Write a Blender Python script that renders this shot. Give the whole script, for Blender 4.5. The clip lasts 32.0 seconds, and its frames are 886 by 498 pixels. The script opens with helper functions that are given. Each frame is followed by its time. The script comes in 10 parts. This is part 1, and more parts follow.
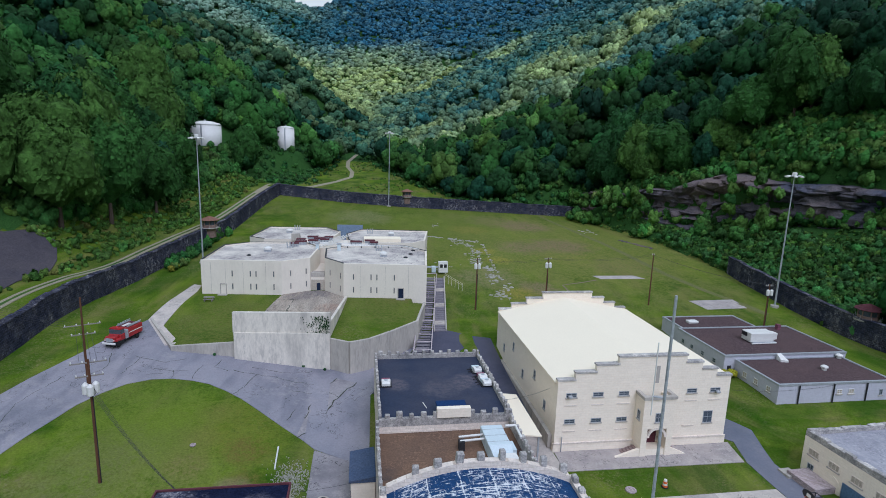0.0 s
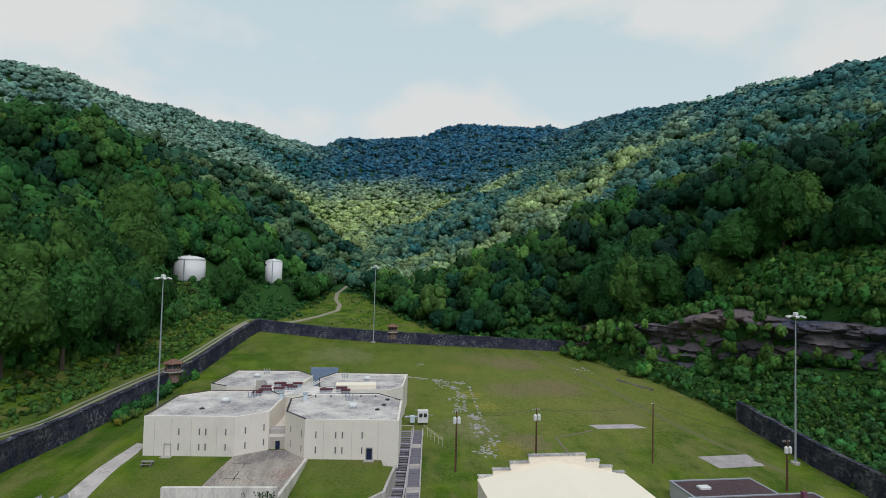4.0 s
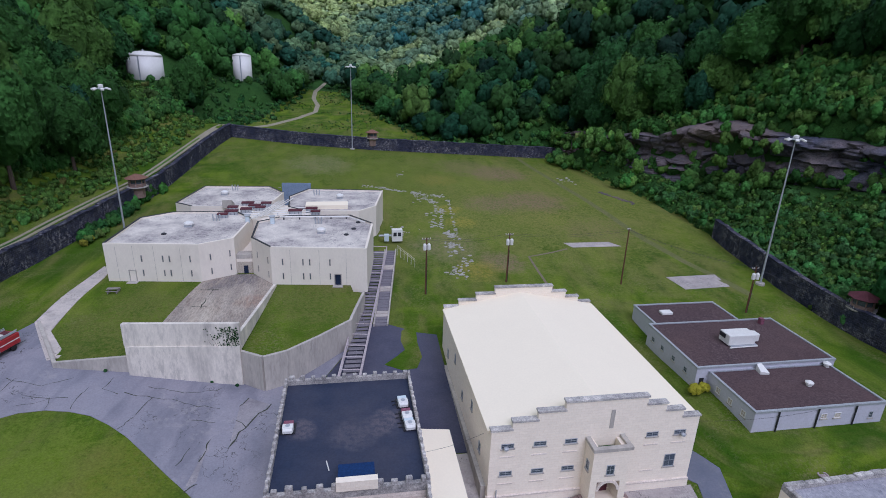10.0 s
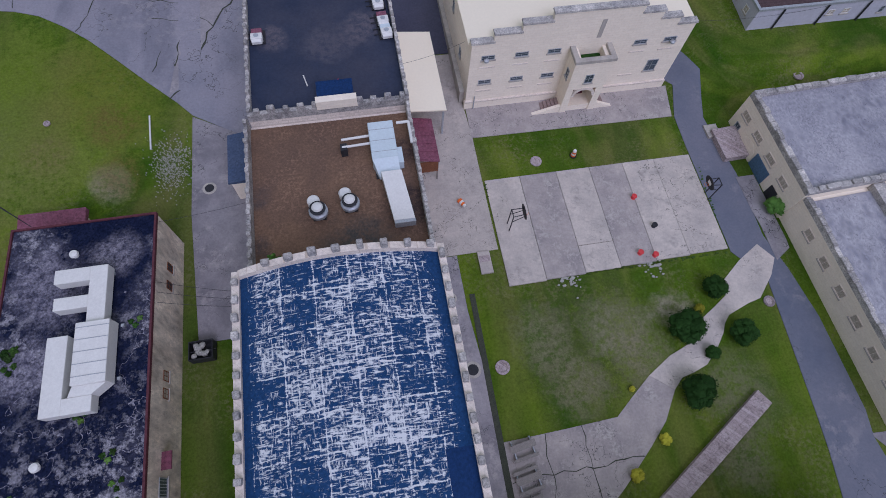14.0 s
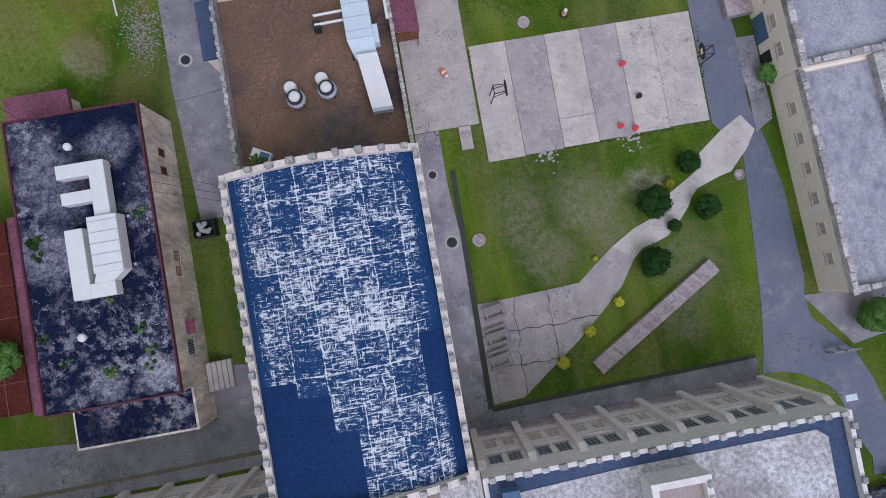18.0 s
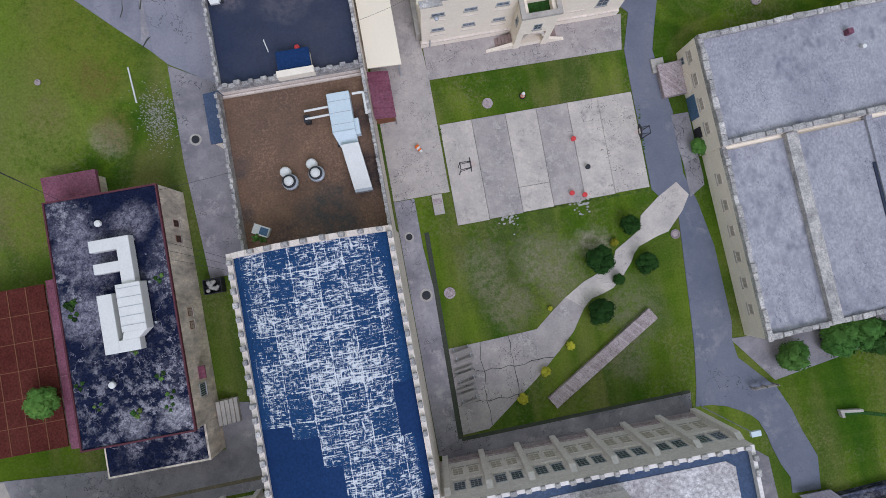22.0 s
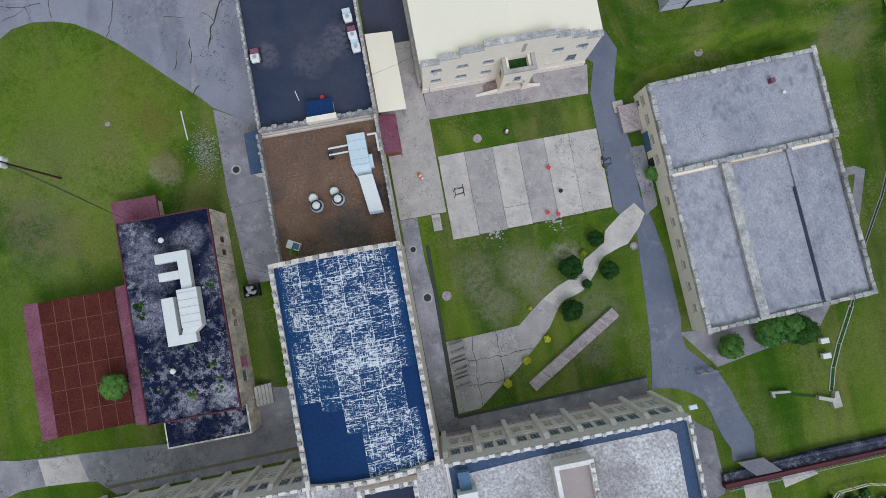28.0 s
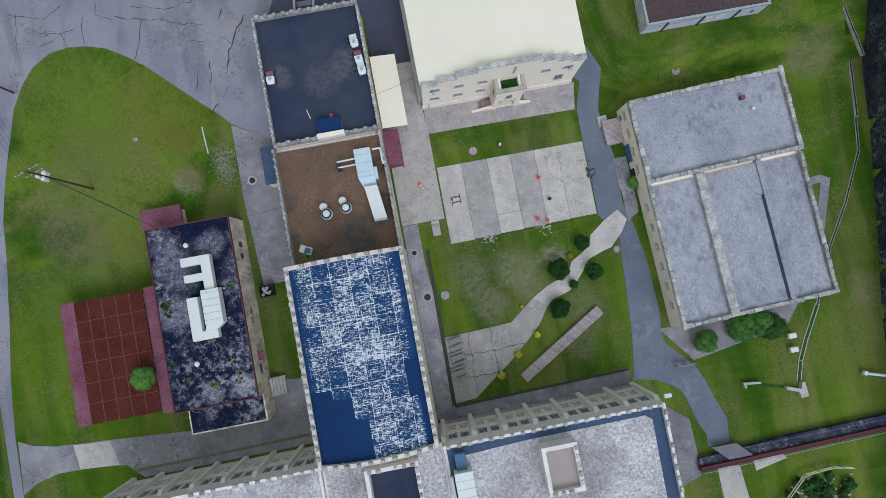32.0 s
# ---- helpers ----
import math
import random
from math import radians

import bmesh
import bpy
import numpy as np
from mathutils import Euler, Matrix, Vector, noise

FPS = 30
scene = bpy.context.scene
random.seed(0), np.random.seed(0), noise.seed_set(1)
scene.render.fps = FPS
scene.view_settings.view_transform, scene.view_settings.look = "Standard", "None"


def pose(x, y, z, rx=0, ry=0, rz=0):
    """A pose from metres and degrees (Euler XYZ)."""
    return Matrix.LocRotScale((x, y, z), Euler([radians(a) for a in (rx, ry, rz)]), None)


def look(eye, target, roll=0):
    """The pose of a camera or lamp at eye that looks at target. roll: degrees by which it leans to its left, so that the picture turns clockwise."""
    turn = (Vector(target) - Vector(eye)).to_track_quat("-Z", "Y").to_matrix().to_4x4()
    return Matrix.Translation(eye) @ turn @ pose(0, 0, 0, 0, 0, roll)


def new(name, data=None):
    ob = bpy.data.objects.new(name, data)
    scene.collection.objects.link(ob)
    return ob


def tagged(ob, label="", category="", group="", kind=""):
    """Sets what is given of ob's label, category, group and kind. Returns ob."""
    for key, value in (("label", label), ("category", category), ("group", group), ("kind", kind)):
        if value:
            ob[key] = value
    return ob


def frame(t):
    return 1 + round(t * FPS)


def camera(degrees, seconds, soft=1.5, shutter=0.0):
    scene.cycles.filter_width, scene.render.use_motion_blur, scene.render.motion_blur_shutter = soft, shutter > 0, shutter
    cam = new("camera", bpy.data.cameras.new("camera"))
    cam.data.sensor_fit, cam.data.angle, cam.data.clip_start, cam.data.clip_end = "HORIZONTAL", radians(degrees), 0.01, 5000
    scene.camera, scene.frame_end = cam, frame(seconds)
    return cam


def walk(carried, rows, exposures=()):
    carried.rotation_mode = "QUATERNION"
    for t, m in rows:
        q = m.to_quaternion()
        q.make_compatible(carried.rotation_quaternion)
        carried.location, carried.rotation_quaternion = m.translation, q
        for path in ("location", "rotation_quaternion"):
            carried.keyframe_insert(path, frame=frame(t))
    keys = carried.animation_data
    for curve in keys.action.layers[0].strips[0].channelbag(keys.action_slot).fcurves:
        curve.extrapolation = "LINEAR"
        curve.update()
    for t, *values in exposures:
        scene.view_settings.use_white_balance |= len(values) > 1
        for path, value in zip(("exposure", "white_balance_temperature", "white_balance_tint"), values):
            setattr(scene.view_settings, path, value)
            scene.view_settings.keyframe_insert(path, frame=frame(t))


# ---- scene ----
cam = camera(78.25, 32.0, soft=0.9)
# seconds, place of the camera (metres), its turn (degrees, Euler XYZ)
PATH = [
    (0, -0.397, 0.202, 40.127, 79.012, -1.801, -8.506),
    (0.5, 0.226, 1.073, 40.822, 79.079, -1.754, -8.510),
    (1, 1.026, 2.439, 41.089, 79.281, -1.689, -8.506),
    (1.5, 1.452, 3.564, 41.572, 81.374, -1.620, -8.576),
    (2, 2.494, 4.617, 41.758, 85.555, -1.543, -8.484),
    (2.5, 3.088, 5.446, 41.979, 89.752, -1.556, -8.565),
    (3, 3.935, 6.445, 42.219, 88.677, -1.541, -8.606),
    (3.5, 4.455, 7.232, 42.714, 87.227, -1.573, -8.678),
    (4, 5.273, 7.943, 43.152, 92.188, -1.506, -8.681),
    (4.5, 5.717, 8.893, 43.419, 92.353, -1.573, -8.761),
    (6.5, 7.984, 11.200, 45.233, 92.596, -1.677, -8.866),
    (7, 8.455, 11.884, 45.772, 92.620, -1.719, -8.891),
    (7.5, 8.843, 12.479, 46.208, 92.690, -1.773, -8.939),
    (8, 9.296, 13.100, 46.793, 91.591, -1.851, -8.961),
    (8.5, 9.743, 13.908, 46.976, 83.466, -1.814, -9.081),
    (9, 9.905, 14.739, 47.605, 73.215, -1.964, -9.270),
    (9.5, 10.350, 15.490, 47.922, 72.056, -1.969, -9.267),
    (10, 10.715, 16.105, 48.214, 70.497, -1.937, -9.328),
    (10.5, 11.061, 16.802, 48.325, 65.711, -1.965, -9.455),
    (11, 11.283, 17.476, 48.476, 59.775, -2.185, -9.534),
    (11.5, 11.623, 18.069, 48.685, 54.071, -2.196, -9.697),
    (12, 11.856, 18.952, 49.441, 48.067, -2.249, -9.820),
    (12.5, 12.385, 19.500, 49.964, 42.468, -2.088, -9.747),
    (13, 12.698, 20.584, 50.928, 36.253, -2.184, -9.745),
    (13.5, 12.968, 21.555, 51.659, 30.287, -2.246, -9.823),
    (14, 13.079, 22.469, 52.347, 24.299, -2.408, -9.954),
    (14.5, 13.763, 23.248, 53.223, 18.146, -2.085, -9.882),
    (15, 14.186, 24.073, 53.755, 12.055, -2.018, -9.848),
    (15.5, 14.784, 24.764, 54.337, 6.002, -1.785, -9.797),
    (17.5, 16.582, 28.467, 56.785, 2.748, -1.456, -9.957),
    (18, 17.113, 29.530, 57.611, 2.613, -1.386, -9.984),
    (18.5, 17.686, 30.728, 58.702, 2.350, -1.342, -10.025),
    (19, 18.228, 31.785, 59.792, 2.236, -1.354, -10.106),
    (19.5, 18.876, 32.852, 61.003, 2.132, -1.271, -10.185),
    (20, 19.542, 33.834, 62.194, 2.023, -1.189, -10.257),
    (20.5, 20.074, 34.620, 63.432, 2.119, -1.230, -10.255),
    (21, 20.646, 35.181, 64.668, 2.156, -1.193, -10.325),
    (21.5, 20.945, 35.376, 65.845, 2.116, -1.210, -10.319),
    (22, 21.208, 35.226, 67.159, 2.311, -1.163, -10.329),
    (22.5, 21.220, 35.023, 68.480, 2.444, -1.188, -10.314),
    (23, 21.242, 35.018, 69.840, 2.325, -1.184, -10.386),
    (23.5, 21.104, 34.574, 71.240, 2.610, -1.188, -10.450),
    (24, 21.020, 34.523, 72.545, 2.611, -1.182, -10.551),
    (24.5, 20.811, 34.460, 73.611, 2.750, -1.212, -10.616),
    (25, 20.760, 34.711, 74.428, 2.759, -1.244, -10.580),
    (25.5, 20.781, 34.865, 75.461, 2.854, -1.296, -10.562),
    (27.5, 20.971, 35.326, 80.068, 2.948, -1.269, -10.573),
    (28, 21.046, 35.221, 81.098, 3.028, -1.268, -10.588),
    (28.5, 21.098, 35.285, 82.069, 2.950, -1.294, -10.633),
    (29, 21.308, 35.181, 82.985, 2.977, -1.207, -10.641),
    (29.5, 21.307, 35.117, 83.882, 3.027, -1.186, -10.638),
    (30, 21.349, 35.195, 84.656, 3.003, -1.175, -10.634),
    (30.5, 21.429, 35.411, 85.499, 2.892, -1.152, -10.628),
    (31, 21.509, 35.485, 86.431, 2.881, -1.114, -10.709),
    (31.5, 21.564, 35.349, 87.465, 2.976, -1.021, -10.719),
    (32, 21.527, 35.353, 88.581, 2.993, -1.007, -10.713),
]
# the clip's own exposure and white balance
EXPOSURES = [(0, 0.08, 5020, 24), (4, 0.0, 5360, 21), (8, 0.06, 5340, 22), (9, 0.07, 5040, 30), (10, -0.03, 5040, 33), (11, -0.27, 5050, 35), (12, -0.51, 4990, 37), (13, -0.57, 5020, 37), (14, -0.38, 5060, 36), (18, -0.05, 5160, 32), (22, -0.01, 5220, 27), (32, -0.05, 5100, 19)]
walk(cam, [(t, pose(*p)) for t, *p in PATH], EXPOSURES)
# ---- sky, sun ----
SUN_AZ, SUN_EL = 166.0, 50.0          # degrees: from north towards east, and above the horizon
world = bpy.data.worlds.new("sky")
scene.world = world
world.use_nodes = True
wt = world.node_tree
wt.nodes.clear()


def wnode(kind, **sets):
    n = wt.nodes.new(kind)
    for k, v in sets.items():
        n.inputs[k].default_value = v
    return n


w_out = wt.nodes.new("ShaderNodeOutputWorld")
w_bg = wnode("ShaderNodeBackground", Strength=0.15)
w_sky = wt.nodes.new("ShaderNodeTexSky")
w_sky.sky_type, w_sky.sun_disc = "NISHITA", False
w_sky.sun_elevation, w_sky.sun_rotation = radians(SUN_EL), radians(SUN_AZ)
w_sky.air_density, w_sky.dust_density, w_sky.ozone_density = 1.0, 1.6, 1.2
w_co = wt.nodes.new("ShaderNodeTexCoord")
w_map = wnode("ShaderNodeMapping", Scale=(1.0, 1.0, 1.7), Location=(0.3, 0.1, 0.25))
w_noise = wnode("ShaderNodeTexNoise", Scale=3.1, Detail=5.0, Roughness=0.48, Distortion=0.15)
w_ramp = wt.nodes.new("ShaderNodeValToRGB")
w_ramp.color_ramp.elements[0].position, w_ramp.color_ramp.elements[1].position = 0.46, 0.58
w_mix = wt.nodes.new("ShaderNodeMixRGB")
w_mix.inputs[2].default_value = (5.05, 4.8, 3.6, 1)
w_soft = wnode("ShaderNodeMath")
w_soft.operation = "MULTIPLY_ADD"
w_soft.inputs[1].default_value, w_soft.inputs[2].default_value = 0.52, 0.38
wt.links.new(w_co.outputs["Generated"], w_map.inputs["Vector"])
wt.links.new(w_map.outputs[0], w_noise.inputs["Vector"])
wt.links.new(w_noise.outputs["Fac"], w_ramp.inputs[0])
wt.links.new(w_ramp.outputs[0], w_soft.inputs[0])
w_sep = wt.nodes.new("ShaderNodeSeparateXYZ")
w_low = wnode("ShaderNodeMapRange")
w_low.inputs["From Min"].default_value, w_low.inputs["From Max"].default_value = 0.0, 0.5
w_low.inputs["To Min"].default_value, w_low.inputs["To Max"].default_value = 0.38, 0.0
w_sum = wnode("ShaderNodeMath")
w_sum.use_clamp = True
wt.links.new(w_co.outputs["Generated"], w_sep.inputs[0])
wt.links.new(w_sep.outputs["Z"], w_low.inputs["Value"])
wt.links.new(w_soft.outputs[0], w_sum.inputs[0])
wt.links.new(w_low.outputs[0], w_sum.inputs[1])
wt.links.new(w_sum.outputs[0], w_mix.inputs[0])
w_pale = wt.nodes.new("ShaderNodeMixRGB")
w_pale.inputs[0].default_value, w_pale.inputs[2].default_value = 0.78, (3.3, 4.55, 3.45, 1)
wt.links.new(w_sky.outputs[0], w_pale.inputs[1])
wt.links.new(w_pale.outputs[0], w_mix.inputs[1])
wt.links.new(w_mix.outputs[0], w_bg.inputs["Color"])
wt.links.new(w_bg.outputs[0], w_out.inputs[0])

sun_data = bpy.data.lights.new("sun", "SUN")
sun_data.energy, sun_data.angle, sun_data.color = 1.5, radians(35), (1.0, 0.95, 0.87)
sun = new("sun", sun_data)
sa, se = radians(SUN_AZ), radians(SUN_EL)
sun.matrix_world = look((300 * math.sin(sa) * math.cos(se), 300 * math.cos(sa) * math.cos(se), 300 * math.sin(se)), (0, 0, 0))


# ---- materials ----
def shade(name, base, alt=None, scale=1.0, rough=0.85, metal=0.0, big=None, big_scale=0.06, big_amount=0.5, bump=0.25, bump_scale=6.0,
          stretch=(1, 1, 1), sharp=0.0, random=0.0, spec=0.14, local=False, grain=0.25, big_at=0.5, veins=None, vein_scale=0.5, vein_width=0.02, spots=(), streak=(), fleck=None):
    """A surface of two mottled tones, a third in larger stains, fine relief, and an uneven gloss."""
    m = bpy.data.materials.new(name)
    m.use_nodes = True
    t = m.node_tree
    p = t.nodes["Principled BSDF"]
    alt = alt or tuple(c * 0.8 for c in base)
    if local:
        co = t.nodes.new("ShaderNodeTexCoord").outputs["Object"]
    else:
        co = t.nodes.new("ShaderNodeNewGeometry").outputs["Position"]
    mp = t.nodes.new("ShaderNodeMapping")
    mp.inputs["Scale"].default_value = stretch
    t.links.new(co, mp.inputs["Vector"])

    def noise_node(s, detail=9.0, rough_=0.68):
        n = t.nodes.new("ShaderNodeTexNoise")
        n.inputs["Scale"].default_value, n.inputs["Detail"].default_value, n.inputs["Roughness"].default_value = s, detail, rough_
        t.links.new(mp.outputs[0], n.inputs["Vector"])
        return n.outputs["Fac"]

    def ramp(src, a, b):
        r = t.nodes.new("ShaderNodeMapRange")
        r.inputs["From Min"].default_value, r.inputs["From Max"].default_value = a, b
        t.links.new(src, r.inputs["Value"])
        return r.outputs[0]

    def mix(fac, a, b, mode="MIX"):
        n = t.nodes.new("ShaderNodeMixRGB")
        n.blend_type = mode
        for i, v in ((0, fac), (1, a), (2, b)):
            if isinstance(v, (int, float)):
                n.inputs[i].default_value = v
            elif isinstance(v, tuple):
                n.inputs[i].default_value = (*v, 1)
            else:
                t.links.new(v, n.inputs[i])
        return n.outputs[0]

    w = 0.25 * (1 - sharp) + 0.02
    col = mix(ramp(noise_node(scale), 0.5 - w, 0.5 + w), base, alt)
    if big:
        f = ramp(noise_node(big_scale, 5.0, 0.65), big_at - w, big_at + w)
        k = t.nodes.new("ShaderNodeMath")
        k.operation = "MULTIPLY"
        k.inputs[1].default_value = big_amount
        t.links.new(f, k.inputs[0])
        col = mix(k.outputs[0], col, big)
    for tone, along, across, amount in streak:
        sm = t.nodes.new("ShaderNodeMapping")
        sm.inputs["Scale"].default_value, sm.inputs["Rotation"].default_value = (along, across, 1.0), (0, 0, 0.16)
        t.links.new(co, sm.inputs["Vector"])
        sn = t.nodes.new("ShaderNodeTexNoise")
        sn.inputs["Scale"].default_value, sn.inputs["Detail"].default_value, sn.inputs["Distortion"].default_value = 1.0, 4.0, 0.6
        t.links.new(sm.outputs[0], sn.inputs["Vector"])
        k = t.nodes.new("ShaderNodeMath")
        k.operation = "MULTIPLY"
        k.inputs[1].default_value = amount
        t.links.new(ramp(sn.outputs["Fac"], 0.47, 0.66), k.inputs[0])
        col = mix(k.outputs[0], col, tone)
    if fleck:
        tone, fs, ps, at, amount = fleck
        k1, k2 = t.nodes.new("ShaderNodeMath"), t.nodes.new("ShaderNodeMath")
        k1.operation = k2.operation = "MULTIPLY"
        k2.inputs[1].default_value = amount
        t.links.new(ramp(noise_node(fs, 6.0, 0.75), 0.49, 0.60), k1.inputs[0])
        t.links.new(ramp(noise_node(ps, 4.0, 0.6), at - 0.08, at + 0.08), k1.inputs[1])
        t.links.new(k1.outputs[0], k2.inputs[0])
        col = mix(k2.outputs[0], col, tone)
    if veins:
        v = noise_node(vein_scale, 5.0, 0.62)
        d = t.nodes.new("ShaderNodeMath")
        d.operation = "COMPARE"
        d.inputs[1].default_value, d.inputs[2].default_value = 0.5, vein_width
        t.links.new(v, d.inputs[0])
        here = ramp(noise_node(vein_scale * 0.35, 3.0, 0.6), 0.44, 0.56)
        k = t.nodes.new("ShaderNodeMath")
        k.operation = "MULTIPLY"
        t.links.new(d.outputs[0], k.inputs[0])
        t.links.new(here, k.inputs[1])
        col = mix(k.outputs[0], col, veins)
    mottle = noise_node(0.28, 9.0, 0.72) if spots else None
    if spots:
        lot = t.nodes.new("ShaderNodeMapRange")
        lot.inputs["From Min"].default_value, lot.inputs["From Max"].default_value = 0.42, 0.56
        lot.inputs["To Min"].default_value, lot.inputs["To Max"].default_value = 0.3, 1.15
        t.links.new(noise_node(1.5, 8.0, 0.78), lot.inputs["Value"])
        worn = lot.outputs[0]
    for sx, sy, sr, tone, amount in spots:
        far = t.nodes.new("ShaderNodeVectorMath")
        far.operation = "DISTANCE"
        flat = t.nodes.new("ShaderNodeVectorMath")
        flat.operation = "MULTIPLY"
        flat.inputs[1].default_value = (1, 1, 0)
        t.links.new(co, flat.inputs[0])
        t.links.new(flat.outputs[0], far.inputs[0])
        far.inputs[1].default_value = (sx, sy, 0)
        w1 = t.nodes.new("ShaderNodeMath")
        w1.operation = "MULTIPLY_ADD"
        w1.inputs[1].default_value = 1.8 * sr
        t.links.new(mottle, w1.inputs[0])
        t.links.new(far.outputs["Value"], w1.inputs[2])
        f = ramp(w1.outputs[0], 2.1 * sr, 1.45 * sr)
        k = t.nodes.new("ShaderNodeMath")
        k.operation = "MULTIPLY"
        k.inputs[1].default_value = amount
        t.links.new(f, k.inputs[0])
        k3 = t.nodes.new("ShaderNodeMath")
        k3.operation = "MULTIPLY"
        t.links.new(k.outputs[0], k3.inputs[0])
        t.links.new(worn, k3.inputs[1])
        col = mix(k3.outputs[0], col, tone)
    if grain:
        g = t.nodes.new("ShaderNodeMapRange")
        g.inputs["From Min"].default_value, g.inputs["From Max"].default_value = 0.35, 0.65
        g.inputs["To Min"].default_value, g.inputs["To Max"].default_value = 1 - grain, 1 + grain
        t.links.new(noise_node(max(scale * 4.5, 4.0), 6.0, 0.72), g.inputs["Value"])
        col = mix(1.0, col, g.outputs[0], "MULTIPLY")
    if random:
        info = t.nodes.new("ShaderNodeObjectInfo")
        r = t.nodes.new("ShaderNodeMapRange")
        r.inputs["To Min"].default_value, r.inputs["To Max"].default_value = 1 - random, 1 + random
        t.links.new(info.outputs["Random"], r.inputs["Value"])
        col = mix(1.0, col, r.outputs[0], "MULTIPLY")
    fine = noise_node(bump_scale, 4.0, 0.65)
    rr = t.nodes.new("ShaderNodeMapRange")
    rr.inputs["To Min"].default_value, rr.inputs["To Max"].default_value = max(rough - 0.12, 0.03), min(rough + 0.1, 1)
    t.links.new(fine, rr.inputs["Value"])
    t.links.new(rr.outputs[0], p.inputs["Roughness"])
    if bump:
        b = t.nodes.new("ShaderNodeBump")
        b.inputs["Strength"].default_value, b.inputs["Distance"].default_value = bump, 0.08
        t.links.new(fine, b.inputs["Height"])
        t.links.new(b.outputs[0], p.inputs["Normal"])
    t.links.new(col, p.inputs["Base Color"])
    p.inputs["Metallic"].default_value = metal
    p.inputs["Specular IOR Level"].default_value = spec
    m["tail"] = 0
    return m


def coursed(m, mortar, bw=0.9, bh=0.32, gap=0.02, depth=0.35, vary=0.25):
    """Lays coursed masonry over a material made by shade(): joints, tone from stone to stone, relief."""
    t = m.node_tree
    p = t.nodes["Principled BSDF"]
    was = p.inputs["Base Color"].links[0].from_socket
    geo = t.nodes.new("ShaderNodeNewGeometry")
    sep, nsep = t.nodes.new("ShaderNodeSeparateXYZ"), t.nodes.new("ShaderNodeSeparateXYZ")
    t.links.new(geo.outputs["Position"], sep.inputs[0])
    t.links.new(geo.outputs["True Normal"], nsep.inputs[0])
    along = t.nodes.new("ShaderNodeMath")
    along.operation = "ADD"
    t.links.new(sep.outputs["X"], along.inputs[0])
    t.links.new(sep.outputs["Y"], along.inputs[1])
    com = t.nodes.new("ShaderNodeCombineXYZ")
    t.links.new(along.outputs[0], com.inputs["X"])
    t.links.new(sep.outputs["Z"], com.inputs["Y"])
    br = t.nodes.new("ShaderNodeTexBrick")
    br.offset = 0.47
    for k, v in (("Scale", 1.0), ("Mortar Size", gap), ("Mortar Smooth", 0.3), ("Brick Width", bw), ("Row Height", bh), ("Bias", 0.0)):
        br.inputs[k].default_value = v
    br.inputs["Color1"].default_value, br.inputs["Color2"].default_value = (1, 1, 1, 1), (1 - vary, 1 - vary * 1.05, 1 - vary * 1.15, 1)
    br.inputs["Mortar"].default_value = (*mortar, 1)
    t.links.new(com.outputs[0], br.inputs["Vector"])
    mul = t.nodes.new("ShaderNodeMixRGB")
    mul.blend_type = "MULTIPLY"
    mul.inputs[0].default_value = 1.0
    t.links.new(was, mul.inputs[1])
    t.links.new(br.outputs["Color"], mul.inputs[2])
    t.links.new(mul.outputs[0], p.inputs["Base Color"])
    b = t.nodes.new("ShaderNodeBump")
    b.inputs["Strength"].default_value, b.inputs["Distance"].default_value = depth, 0.05
    b.invert = True
    t.links.new(br.outputs["Fac"], b.inputs["Height"])
    if p.inputs["Normal"].links:
        t.links.new(p.inputs["Normal"].links[0].from_socket, b.inputs["Normal"])
    t.links.new(b.outputs[0], p.inputs["Normal"])
    return m


